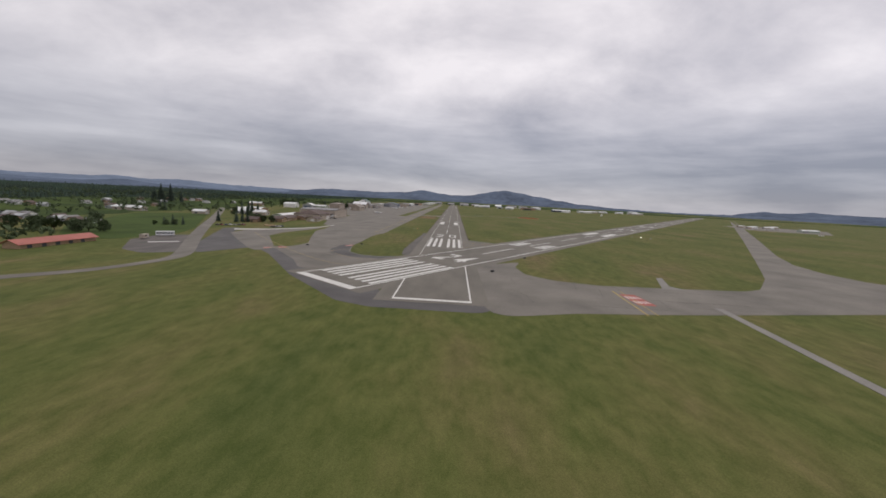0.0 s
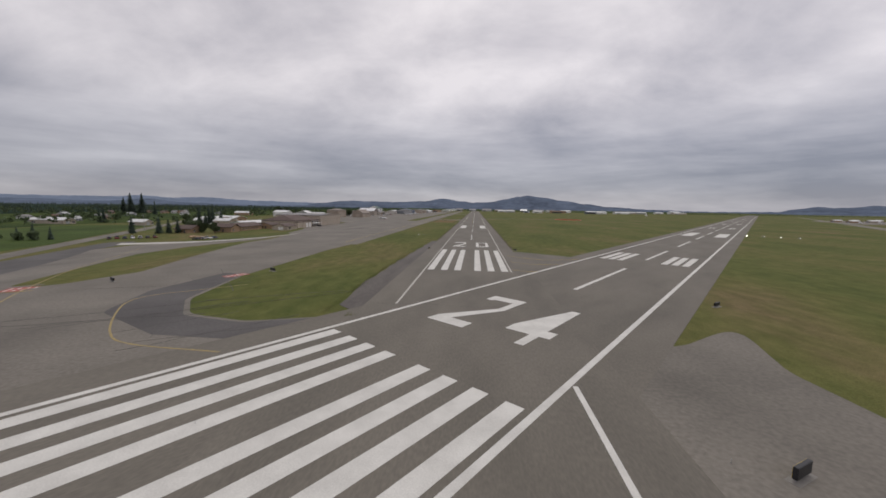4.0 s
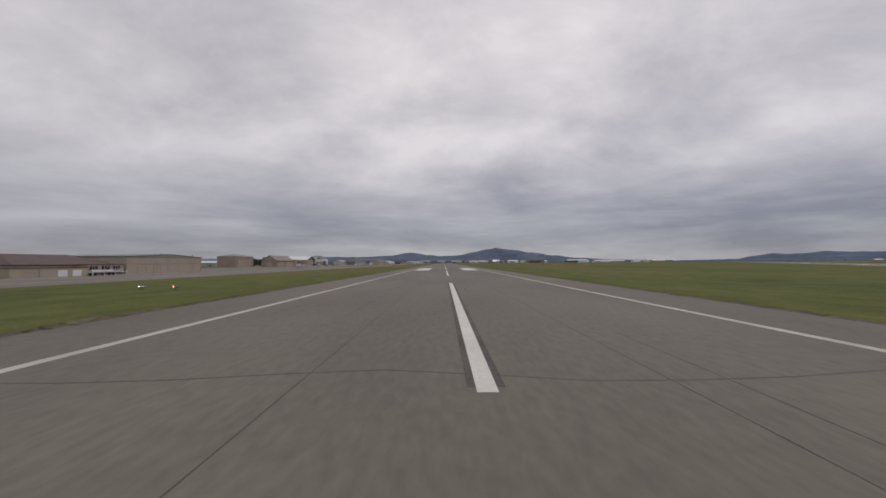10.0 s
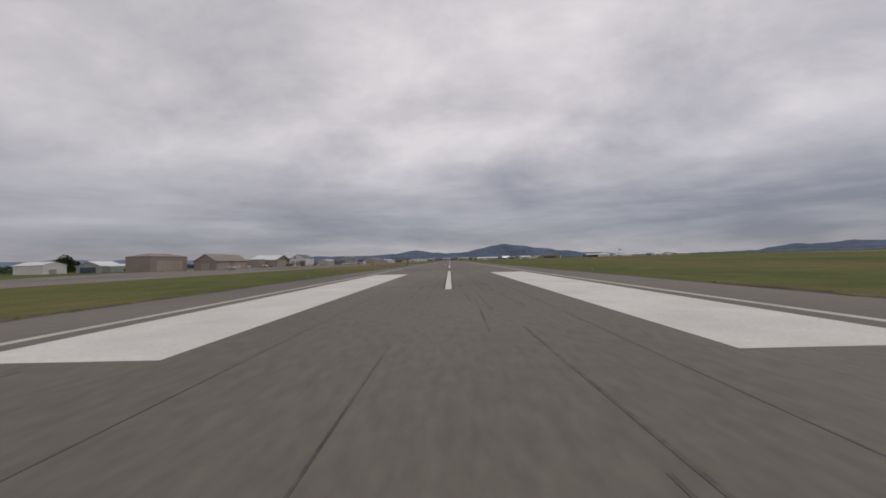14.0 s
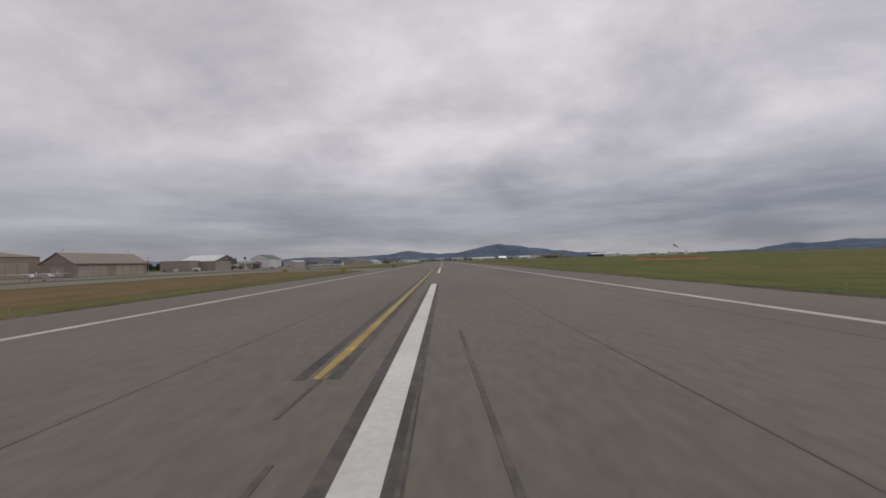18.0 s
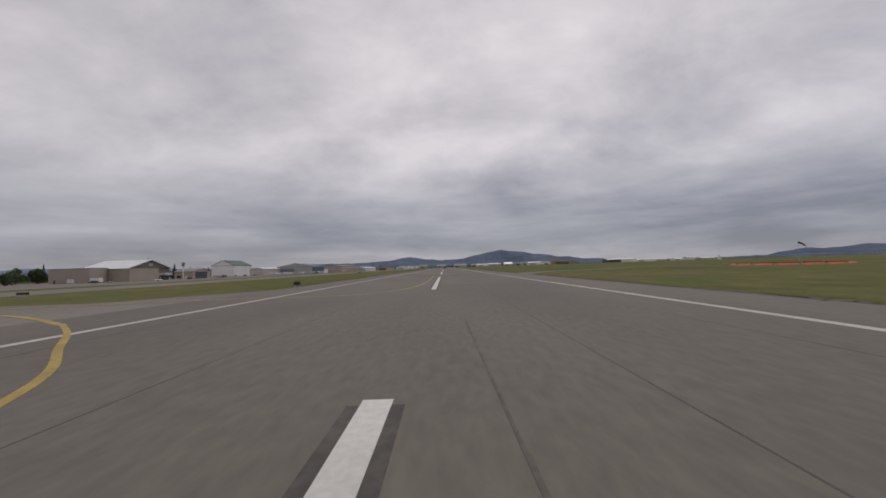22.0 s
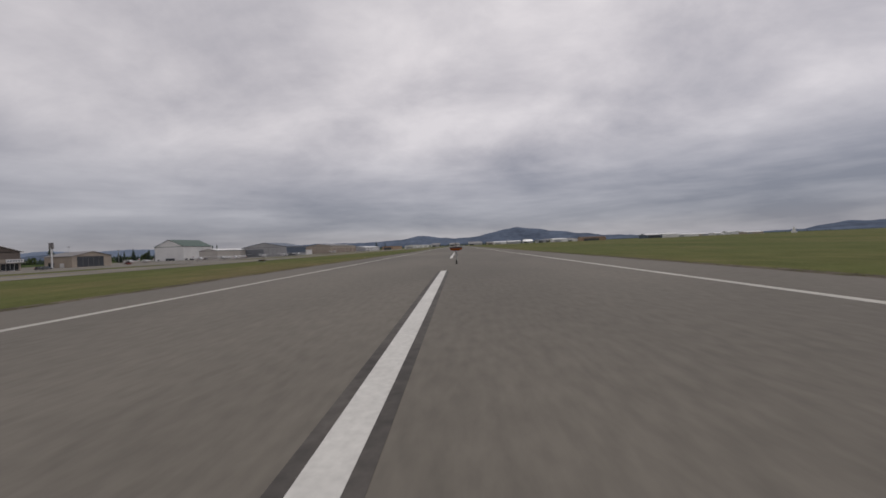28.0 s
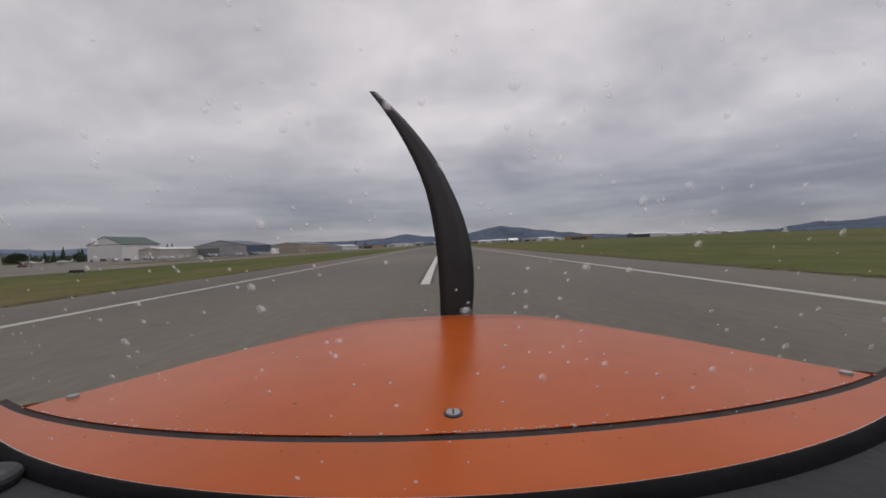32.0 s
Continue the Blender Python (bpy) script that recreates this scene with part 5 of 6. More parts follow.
building("white_hall", "small white hall across the field", 225, 258, 1340, 1365, 6.0, 8.5, "x", "white_metal", "pale_roof", [("S", 4, 20, 0.1, 4.4, "grey_metal", "hangar_door", 4)])
building("small_blue_hall", "small blue-roofed hall across the field", 190, 212, 1350, 1372, 5.5, 7.5, "x", "grey_metal", "blue_metal", [("S", 4, 14, 0.1, 4, "dark_metal", "hangar_door", 3)])
building("big_white_hangar", "very large white hangar far across the field", 972, 1014, 1816, 1850, 10, 12.5, "x", "white_metal", "pale_roof", [("S", 6, 36, 0.2, 8, "white_metal", "hangar_door", 8)])
for k, (x, y) in enumerate(((560, 1420), (640, 1500), (720, 1600), (860, 1720), (900, 1640), (130, 1420), (100, 1480))):
    building("field_hall", "low pale hall across the field", x, x + fr.uniform(30, 60), y, y + 30, 5.5, 8, "x", ("white_metal", "beige_metal", "grey_metal")[k % 3], "pale_roof", [("S", 3, 18, 0.1, 4, "grey_metal", "hangar_door", 3)], group="halls across the field")
for k, (x, y) in enumerate(((668, 648), (690, 640), (712, 632), (650, 600), (735, 650), (780, 690))):
    building("east_shed", "small pale shed on the east apron", x, x + 13, y, y + 9, 3.0, 4.2, "x", ("tan_stucco", "white_metal", "beige_metal")[k % 3], "pale_roof", [("W", 2, 7, 0.1, 2.4, "grey_metal", "hangar_door", 2)], group="east apron sheds")
building("green_fronted_hall", "long white-roofed hall with a green end wall", 700, 734, 530, 542, 4.0, 5.6, "x", "pale_green", "pale_roof", [("S", 4, 12, 0.1, 3.2, "grey_metal", "hangar_door", 3)])


# ---- airfield fixtures ----
def upright(x, y, rz=0.0):
    return pose(x, y, lie(x, y) - 0.05, 0, 0, rz)


def airfield_sign(x, y, w, h, rz, face, label, bars=3):
    t = thing("airfield_sign", upright(x, y, rz), label, "sign", "airfield signs")
    bm = boxes((-w / 2, w / 2, -0.14, 0.14, 0.22, 0.22 + h))
    bmesh.ops.bevel(bm, geom=bm.edges[:], offset=0.03, segments=2, affect="EDGES")
    part("case", bm, M["black"], t)
    part("face", boxes((-w / 2 + 0.04, w / 2 - 0.04, -0.155, -0.139, 0.255, 0.185 + h)), M[face], t)
    for k in range(bars):
        x0 = -w / 2 + w * (0.14 + 0.74 * k / bars)
        part("letter_bar", boxes((x0, x0 + w * 0.13, -0.162, -0.153, 0.22 + h * 0.26, 0.22 + h * 0.76)), M["black" if face == "yellow_sign" else "yellow_sign"], t)
    for sx in (-0.35, 0.35):
        part("leg", boxes((sx * w - 0.04, sx * w + 0.04, -0.04, 0.04, 0, 0.25)), M["steel"], t)
    part("pad", boxes((-w / 2 - 0.2, w / 2 + 0.2, -0.4, 0.4, -0.06, 0.045)), M["concrete"], t)
    return t


airfield_sign(-15.9, 52.3, 0.75, 0.40, 0, "black", "black runway location sign with yellow bars of lettering", 3)
airfield_sign(17.2, 53.5, 1.2, 0.42, 180, "yellow_sign", "dark back of a low airfield sign on a pad", 3)
airfield_sign(-16.9, 414.0, 0.78, 0.42, 180, "yellow_sign", "dark back of a low airfield sign beside the runway", 3)
airfield_sign(-45.5, 410, 1.2, 0.25, 180, "yellow_sign", "low dark sign back in the grass", 1)
airfield_sign(-38, 374.5, 1.3, 0.45, 0, "yellow_sign", "yellow taxiway sign with dark lettering bars", 3)
airfield_sign(-19.9, 360.9, 1.15, 0.45, 0, "yellow_sign", "yellow taxiway sign with dark lettering bars", 3)
airfield_sign(-40.5, 546, 1.5, 0.3, 180, "yellow_sign", "dark back of a low sign at the grass edge", 3)
airfield_sign(-47.5, -3.0, 1.9, 0.6, 150, "yellow_sign", "dark back of a long low sign in the grass", 3)
airfield_sign(-72.5, -19.5, 1.9, 0.6, 150, "yellow_sign", "dark back of a long low sign in the grass", 3)
airfield_sign(43.2, -22.1, 1.6, 0.6, 215, "yellow_sign", "dark back of a low sign beside the second runway", 3)
airfield_sign(22.0, -64, 1.8, 0.8, 210, "yellow_sign", "dark back of a low sign at the taxiway corner", 3)


def loft(bm, rings, close=True):
    vs = [[bm.verts.new(p) for p in r] for r in rings]
    for a, b in zip(vs, vs[1:]):
        n = len(a)
        for k in range(n):
            j = (k + 1) % n
            bm.faces.new((a[k], a[j], b[j], b[k])).smooth = True
    if close:
        bm.faces.new(vs[0][::-1])
        bm.faces.new(vs[-1])
    bmesh.ops.recalc_face_normals(bm, faces=bm.faces)
    return bm


def approach_unit(x, y, rz, lamp, label, size=1.0):
    t = thing("approach_light_unit", upright(x, y, rz) @ Matrix.Diagonal((size, size, size, 1)), label, "light", "approach slope lights")
    bm = boxes((-0.5, 0.5, -0.55, 0.45, 0.36, 0.68))
    bmesh.ops.bevel(bm, geom=bm.edges[:], offset=0.05, segments=2, affect="EDGES")
    part("housing", bm, M["slate_metal"], t)
    for k in range(2):
        bm = tapered(bmesh.new(), (-0.28 + 0.56 * k, -0.54, 0.53), (-0.28 + 0.56 * k, -0.60, 0.53), 0.078, 0.074, 14)
        part("lens", bm, M[lamp], t, "glowing round lens")
        cx = -0.28 + 0.56 * k
        rings = [[(cx + r * math.cos(a * math.pi / 8), yy, 0.53 + r * math.sin(a * math.pi / 8)) for a in range(16)] for yy, r in ((-0.54, 0.088), (-0.67, 0.088), (-0.67, 0.078), (-0.56, 0.078))]
        part("hood", loft(bmesh.new(), rings, False), M["black"], t, "dark tube shading the lens")
    for sx, sy in ((-0.45, -0.4), (0.45, -0.4), (0, 0.4)):
        part("leg", tapered(bmesh.new(), (sx, sy, 0), (sx, sy, 0.37), 0.04, 0.04, 8), M["steel"], t)
    part("pad", boxes((-0.7, 0.7, -0.7, 0.7, -0.06, 0.055)), M["shoulder"], t)


approach_unit(-31.2, 124.5, 0, "dim_lamp", "lit white approach slope light on a pad", 0.5)
approach_unit(-27.8, 124.5, 0, "red_lamp", "lit red approach slope light on a pad", 0.5)
for k in range(4):
    approach_unit(183 + 6.4 * k, 172 - 5.6 * k, -36, "approach_lamp", "lit approach slope light of the second runway")


def edge_light():
    t = thing("runway_edge_light", label="small runway edge light on a thin stake", category="light", group="runway edge lights")
    part("stake", tapered(bmesh.new(), (0, 0, -0.05), (0, 0, 0.20), 0.016, 0.016, 8), M["steel"], t)
    bm = bmesh.new()
    bmesh.ops.create_uvsphere(bm, u_segments=10, v_segments=6, radius=0.028)
    bmesh.ops.translate(bm, verts=bm.verts, vec=(0, 0, 0.235))
    part("dome", bm, M["grey_metal"], t)
    return t


first_light = edge_light()
first_light.matrix_basis = pose(-18.6, -63, -0.01)
for k in range(1, 15):
    copy_thing(first_light, pose(-18.6, -63 + 60.9 * k, 0.0))
for k in range(0, 15):
    copy_thing(first_light, pose(18.6, -63 + 60.9 * k, 0.0))

# windsock in its ring of orange markers
sock = thing("windsock", upright(155, 528), "red windsock streaming from a pole in the grass", "windsock")
part("pole", tapered(bmesh.new(), (0, 0, 0), (0, 0, 9.4), 0.08, 0.045, 10), M["steel"], sock)
bm = bmesh.new()
ring_prev = None
for k in range(6):
    f = k / 5
    c = Vector((0.3 + 2.7 * f, -0.3 * f, 9.2 + 0.5 * (1 - f) - 1.1 * f * f))
    r = 0.46 - 0.22 * f
    ring = [bm.verts.new(c + Vector((0, math.cos(a * math.pi / 5) * r, math.sin(a * math.pi / 5) * r))) for a in range(10)]
    if ring_prev:
        for a in range(10):
            bm.faces.new((ring_prev[a], ring_prev[(a + 1) % 10], ring[(a + 1) % 10], ring[a]))
    ring_prev = ring
part("sock", bm, M["faded_sock"], sock)
part("hoop_arm", boxes((-0.06, 0.32, -0.05, 0.05, 9.3, 9.4)), M["steel"], sock)
for k in range(16):
    a = 2 * math.pi * k / 16
    t = thing("wind_circle_marker", upright(156 + 20 * math.cos(a), 534 + 20 * math.sin(a), math.degrees(a) + 90), "low orange-red marker board round the windsock", "marker", "markers round the windsock")
    part("board", slab([(-3.6, -0.5, 0.25), (3.6, -0.5, 0.25), (3.6, 0.35, 1.0), (-3.6, 0.35, 1.0)], 0.05), M["orange_marker"], t)
    for sx in (-1.8, 1.8):
        part("stake", boxes((sx - 0.04, sx + 0.04, 0.25, 0.33, 0, 0.86)), M["steel"], t)
        part("stake", boxes((sx - 0.04, sx + 0.04, -0.46, -0.38, 0, 0.27)), M["steel"], t)

# weather tower across the field, and the sign mast by the hangars
tower = thing("white_tower", upright(506, 1037), "small white tapering tower across the field", "tower")
part("shaft", tapered(bmesh.new(), (0, 0, 0), (0, 0, 8.6), 2.4, 1.0, 4), M["white_metal"], tower)
part("base", boxes((-2.8, 2.8, -2, 2, 0, 2.6)), M["white_metal"], tower)
part("cap", tapered(bmesh.new(), (0, 0, 8.6), (0, 0, 10.0), 0.6, 0.2, 8), M["white_gloss"], tower)
mast = thing("sign_mast", upright(-189, 632), "tall white mast carrying a grey sign board", "sign")
part("pole", tapered(bmesh.new(), (0, 0, 0), (0, 0, 9.6), 0.34, 0.30, 12), M["white_gloss"], mast)
part("board", boxes((-1.0, 1.0, -0.25, 0.25, 9.2, 11.9)), M["grey_roof"], mast)
part("board_edge", boxes((-1.05, 1.05, -0.28, 0.28, 11.9, 12.05)), M["black"], mast)
for x, y, h in ((-228, 705, 9), (-232, 150, 11), (-246, 690, 12), (-190, 520, 10)):
    lp = thing("light_pole", upright(x, y), "thin steel lamp pole behind the hangars", "lamp post", "lamp posts")
    part("pole", tapered(bmesh.new(), (0, 0, 0), (0, 0, h), 0.14, 0.07, 8), M["steel"], lp)
    part("head", boxes((-0.7, 0.7, -0.15, 0.15, h - 0.05, h + 0.25)), M["grey_roof"], lp)


# ---- parked aircraft ----
def wheel(parent, x, y, r, w, name="wheel", z0=0.0):
    h = new(name)
    h.parent = parent
    prof = []
    for dx, rr in ((-w / 2, r * 0.72), (-w / 2, r * 0.93), (-w * 0.3, r), (w * 0.3, r), (w / 2, r * 0.93), (w / 2, r * 0.72)):
        prof.append([(x + dx, y + rr * math.cos(a * math.pi / 8), z0 + r + rr * math.sin(a * math.pi / 8)) for a in range(16)])
    part("tyre", loft(bmesh.new(), prof), M["tyre"], h)
    part("rim", tapered(bmesh.new(), (x - w * 0.52, y, z0 + r), (x + w * 0.52, y, z0 + r), r * 0.55, r * 0.55, 12), M["steel"], h)


def ellipse_ring(y, z, rx, rz, n=14):
    return [(rx * math.cos(2 * math.pi * k / n), y, z + rz * math.sin(2 * math.pi * k / n)) for k in range(n)]


def light_aircraft(label, high, stripe, body="white_gloss"):
    """A parked single-engined aircraft, nose towards +y."""
    t = thing("light_aircraft", None, label, "aircraft", "parked aircraft")
    z = 1.35 if high else 1.15
    rings = [ellipse_ring(y, z + dz, rx, rz) for y, dz, rx, rz in ((2.55, -0.02, 0.20, 0.22), (2.35, 0.0, 0.42, 0.42), (1.5, 0.02, 0.55, 0.55), (0.8, 0.22, 0.58, 0.74), (-0.6, 0.22, 0.58, 0.76), (-1.6, 0.12, 0.48, 0.58), (-3.4, 0.18, 0.24, 0.30), (-5.2, 0.32, 0.08, 0.14))]
    part("fuselage", loft(bmesh.new(), rings), M[body], t)
    wz = z + 0.92 if high else z - 0.32
    dih = 0.10 if high else 0.45
    for s in (-1, 1):
        bm = bmesh.new()
        rs = []
        for x, c0, c1, th in ((0.3, 0.95, -0.65, 0.18), (3.0, 0.93, -0.62, 0.16), (5.3, 0.72, -0.42, 0.10), (5.5, 0.5, -0.3, 0.05)):
            zz_ = wz + dih * x / 5.5
            rs.append([(s * x, c0, zz_), (s * x, c0 - 0.3, zz_ + th * 0.6), (s * x, (c0 + c1) / 2, zz_ + th * 0.55), (s * x, c1, zz_), (s * x, (c0 + c1) / 2, zz_ - th * 0.4), (s * x, c0 - 0.2, zz_ - th * 0.45)])
        part("wing", loft(bm, rs), M[body], t)
        if high:
            part("strut", tapered(bmesh.new(), (s * 0.5, 0.35, z - 0.35), (s * 2.8, 0.35, wz), 0.045, 0.045, 6), M[body], t)
        bm = loft(bmesh.new(), [[(s * x, -4.3 - 0.1 * x, z + 0.34), (s * x, -4.6, z + 0.39), (s * x, -5.2, z + 0.34), (s * x, -4.7, z + 0.30)] for x in (0.05, 1.7)])
        part("tailplane", bm, M[body], t)
        part("gear_leg", tapered(bmesh.new(), (s * 0.42, -0.1, z - 0.45), (s * 1.15, -0.1, 0.28), 0.06, 0.05, 6), M[body], t)
        wheel(t, s * 1.22, -0.1, 0.24, 0.17)
    part("nose_leg", tapered(bmesh.new(), (0, 1.75, z - 0.45), (0, 1.85, 0.3), 0.05, 0.05, 6), M["steel"], t)
    wheel(t, 0, 1.85, 0.21, 0.14)
    bm = loft(bmesh.new(), [[(-w, y0, zz_), (w, y0, zz_), (w * 0.6, y1, zz_), (-w * 0.6, y1, zz_)] for zz_, y0, y1, w in ((z + 0.36, -4.0, -5.2, 0.08), (z + 1.0, -4.5, -5.35, 0.06), (z + 1.62, -4.95, -5.5, 0.04))])
    fin = part("fin", bm, M[body], t)
    part("fin_flash", loft(bmesh.new(), [[(-w, y0, zz_), (w, y0, zz_), (w * 0.7, y1, zz_), (-w * 0.7, y1, zz_)] for zz_, y0, y1, w in ((z + 1.02, -4.53, -5.34, 0.066), (z + 1.30, -4.74, -5.41, 0.058))]), M[stripe], fin, "coloured band on the fin")
    part("window_band", loft(bmesh.new(), [ellipse_ring(y, z + 0.48, rx, rz) for y, rx, rz in ((1.12, 0.30, 0.10), (0.8, 0.585, 0.25), (-0.6, 0.59, 0.26), (-1.2, 0.46, 0.10))]), M["window"], t)
    part("stripe", loft(bmesh.new(), [ellipse_ring(y, z, rx, 0.09) for y, rx in ((2.2, 0.45), (1.5, 0.565), (0.8, 0.595), (-0.6, 0.595), (-1.6, 0.50), (-3.4, 0.25))]), M[stripe], t)
    part("spinner", tapered(bmesh.new(), (0, 2.5, z - 0.02), (0, 2.82, z - 0.02), 0.17, 0.03, 10), M[stripe], t)
    part("propeller", loft(bmesh.new(), [[(x, 2.6, z + 0.06), (x, 2.66, z + 0.02), (x, 2.6, z - 0.08)] for x in (-0.95, -0.2, 0.2, 0.95)]), M["black"], t)
    return t


planes = [light_aircraft("white high-wing light aircraft with a red stripe, parked", True, "red_gloss"), light_aircraft("white high-wing light aircraft with a blue stripe, parked", True, "blue_metal"),
          light_aircraft("white low-wing light aircraft with a red stripe, parked", False, "red_gloss")]
placed = set()
for k, x, y, rz in ((0, -120, 392, 60), (1, -128, 404, 70), (2, -205, 700, 100), (0, -186, 668, 110), (0, -131, 650, 250), (1, -134, 672, 240), (2, -138, 690, 250), (0, -142, 706, 245), (1, -140, 728, 250), (0, -138, 752, 235), (1, -136, 772, 250),
                    (2, -150, 700, 120), (0, -132, 850, 250), (1, -128, 980, 255), (2, 624, 417, 80), (0, 655, 560, 60), (1, 690, 590, 60), (2, 640, 575, 40), (0, 720, 610, 60), (1, 660, 620, 200)):
    m = upright(x, y, rz)
    if k in placed:
        copy_thing(planes[k], m)
    else:
        planes[k].matrix_basis = m
        placed.add(k)


# ---- vehicles ----
def car(label, paint_name, tall=False, long=4.5):
    t = thing("parked_truck" if tall else "parked_car", None, label, "truck" if tall else "car", "parked vehicles")
    w = 0.88
    h0, h1 = (0.98, 1.72) if tall else (0.84, 1.42)
    L = long / 2
    body = [[(-w * s, y, 0.32), (w * s, y, 0.32), (w * s, y, z * 0.8), (w * s * 0.95, y, z), (-w * s * 0.95, y, z), (-w * s, y, z * 0.8)] for y, z, s in ((-L, h0 * 0.85, 0.92), (-L + 0.15, h0, 1), (0.9, h0, 1), (L - 0.3, h0 * 0.9, 0.98), (L, h0 * 0.7, 0.88))]
    part("body", loft(bmesh.new(), body), M[paint_name], t)
    y0, y1 = (-0.1, 1.0) if tall else (-L + 0.3, 1.0)
    cab = [[(-w * a, y0 + b, z), (w * a, y0 + b, z), (w * a, y1 - b, z), (-w * a, y1 - b, z)] for z, a, b in ((h0 - 0.03, 0.93, 0.0), (h1 - 0.06, 0.76, 0.38))]
    part("cabin_glass", loft(bmesh.new(), cab), M["window"], t)
    part("roof", boxes((-w * 0.76, w * 0.76, y0 + 0.38, y1 - 0.38, h1 - 0.06, h1)), M[paint_name], t)
    for sx in (-0.6, 0.6):
        part("headlight", boxes((sx - 0.16, sx + 0.16, L - 0.02, L + 0.03, 0.55, 0.72)), M["white_gloss"], t)
        part("tail_light", boxes((sx - 0.12, sx + 0.12, -L - 0.02, -L + 0.03, 0.6, 0.8)), M["red_gloss"], t)
    for sx in (-1, 1):
        for y in (-L * 0.6, L * 0.62):
            wheel(t, sx * 0.80, y, 0.33, 0.22)
    return t


cars = [car("dark grey parked car on the asphalt", "dark_metal"), car("white parked pickup truck on the asphalt", "white_gloss", True, 5.2), car("dark red parked pickup truck on the asphalt", "maroon_gloss", True, 5.2), car("silver parked car on the asphalt", "steel"), car("dark blue parked car on the asphalt", "blue_metal")]
cplaced = set()
spots = [(2, -174, 655, 60), (0, -170, 612, 10), (4, -173, 616, 10), (1, -172, 588, 0), (3, -188, 572, 90), (0, -194, 570, 90), (1, -206, 524, 60), (3, -200, 528, 60), (0, -146.5, 247, 90), (0, -205, 741, 60), (3, -196, 744, 60)]
spots += [((k * 2) % 5, -196 + 2.6 * k, 92 + 2.0 * k, 50) for k in range(7)]
spots += [((k * 3) % 5, -152 + 1.0 * k, 100 + 3.1 * k, 85) for k in range(4)]
for k, x, y, rz in spots:
    m = upright(x, y, rz)
    if k in cplaced:
        copy_thing(cars[k], m)
    else:
        cars[k].matrix_basis = m
        cplaced.add(k)

bus = thing("parked_bus", upright(-177, 13, -60), "white bus with dark windows on the gravel lot", "bus")
bm = boxes((-1.25, 1.25, -4.8, 4.8, 0.4, 3.0))
bmesh.ops.bevel(bm, geom=bm.edges[:], offset=0.15, segments=2, affect="EDGES")
part("body", bm, M["white_gloss"], bus)
for k in range(6):
    for sx in (-1.27, 1.23):
        part("window", boxes((sx, sx + 0.04, -4.3 + 1.45 * k, -3.1 + 1.45 * k, 1.5, 2.4)), M["window"], bus)
part("windscreen", boxes((-1.05, 1.05, 4.78, 4.83, 1.4, 2.6)), M["window"], bus)
for sx in (-1, 1):
    for y in (-3, 3.2):
        wheel(bus, sx * 1.1, y, 0.48, 0.28)
for x, y, rz, lab in ((-176, -4, 10, "small pale shed beside the gravel lot"), (-212, 520, 30, "white motor home parked behind the hangar"), (-204, 516, 20, "white trailer parked behind the hangar"), (-196, 574, 90, "white tank trailer before the workshop")):
    t = thing("trailer", upright(x, y, rz), lab, "trailer")
    bm = boxes((-1.2, 1.2, -2.6, 2.6, 0.55, 2.9))
    bmesh.ops.bevel(bm, geom=bm.edges[:], offset=0.12, segments=2, affect="EDGES")
    part("body", bm, M["beige_metal" if "shed" in lab else "white_metal"], t)
    part("window", boxes((1.19, 1.23, -1.2, 0.4, 1.6, 2.3)), M["window"], t)
    part("door", boxes((1.19, 1.24, 1.0, 1.8, 0.7, 2.6)), M["grey_metal"], t)
    for sx in (-1, 1):
        wheel(t, sx * 1.05, -0.3, 0.36, 0.22)
    part("hitch", boxes((-0.08, 0.08, 2.55, 3.6, 0.45, 0.6)), M["steel"], t)
    part("jack", boxes((-0.06, 0.06, 3.4, 3.52, 0, 0.5)), M["steel"], t)

# tan rocks heaped before the houses
heap = thing("rock_heap", upright(-160, 112), "heap of tan boulders beside the lodges", "rocks")
hk = random.Random(12)
for k in range(14):
    bm = bmesh.new()
    bmesh.ops.create_icosphere(bm, subdivisions=2, radius=1.0)
    for v in bm.verts:
        v.co *= 1 + 0.3 * noise.noise(v.co * 1.3 + Vector((k * 3.1, 0, 0)))
    sz = hk.uniform(0.5, 1.1)
    bmesh.ops.scale(bm, verts=bm.verts, vec=(sz * 1.3, sz, sz * 0.8))
    bmesh.ops.translate(bm, verts=bm.verts, vec=(hk.uniform(-5, 5), hk.uniform(-1.5, 1.5), sz * 0.45))
    part("boulder", bm, M["tan_stucco"], heap)

# rough grass along the pavement edges, ragged so that the edge is not ruled
er = random.Random(3)
verts, faces = [], []
for side in (-1, 1):
    for k in range(7000):
        y = -100 + 720 * er.random() ** 1.1
        x = side * (16.75 + er.gauss(0, 0.35))
        if side > 0 and (-130 < y < 58 or 435 < y < 447):
            continue
        if side < 0 and (-130 < y < -36 or 362 < y < 412):
            continue
        if side < 0 and -34 < y < 88:
            x -= 2.5 + 2.6 * math.exp(-(y / 55.0) ** 2)
        a, w = er.uniform(0, 6.28), er.uniform(0.06, 0.20)
        b = len(verts)
        c, s = math.cos(a) * w, math.sin(a) * w
        z = er.uniform(0.014, 0.03)
        verts += [(x - c, y - s, z), (x + c, y + s, z), (x - s * 1.4, y + c * 1.4, z + er.uniform(0.0, 0.03))]
        faces.append((b, b + 1, b + 2))
soil = random.Random(41)
M["verge_soil"] = material("bare_brown_verge_soil", (0.150, 0.126, 0.095), 0.95, vary=0.3, scale=0.5, fine=9, bump=0.5, spec=0.1)
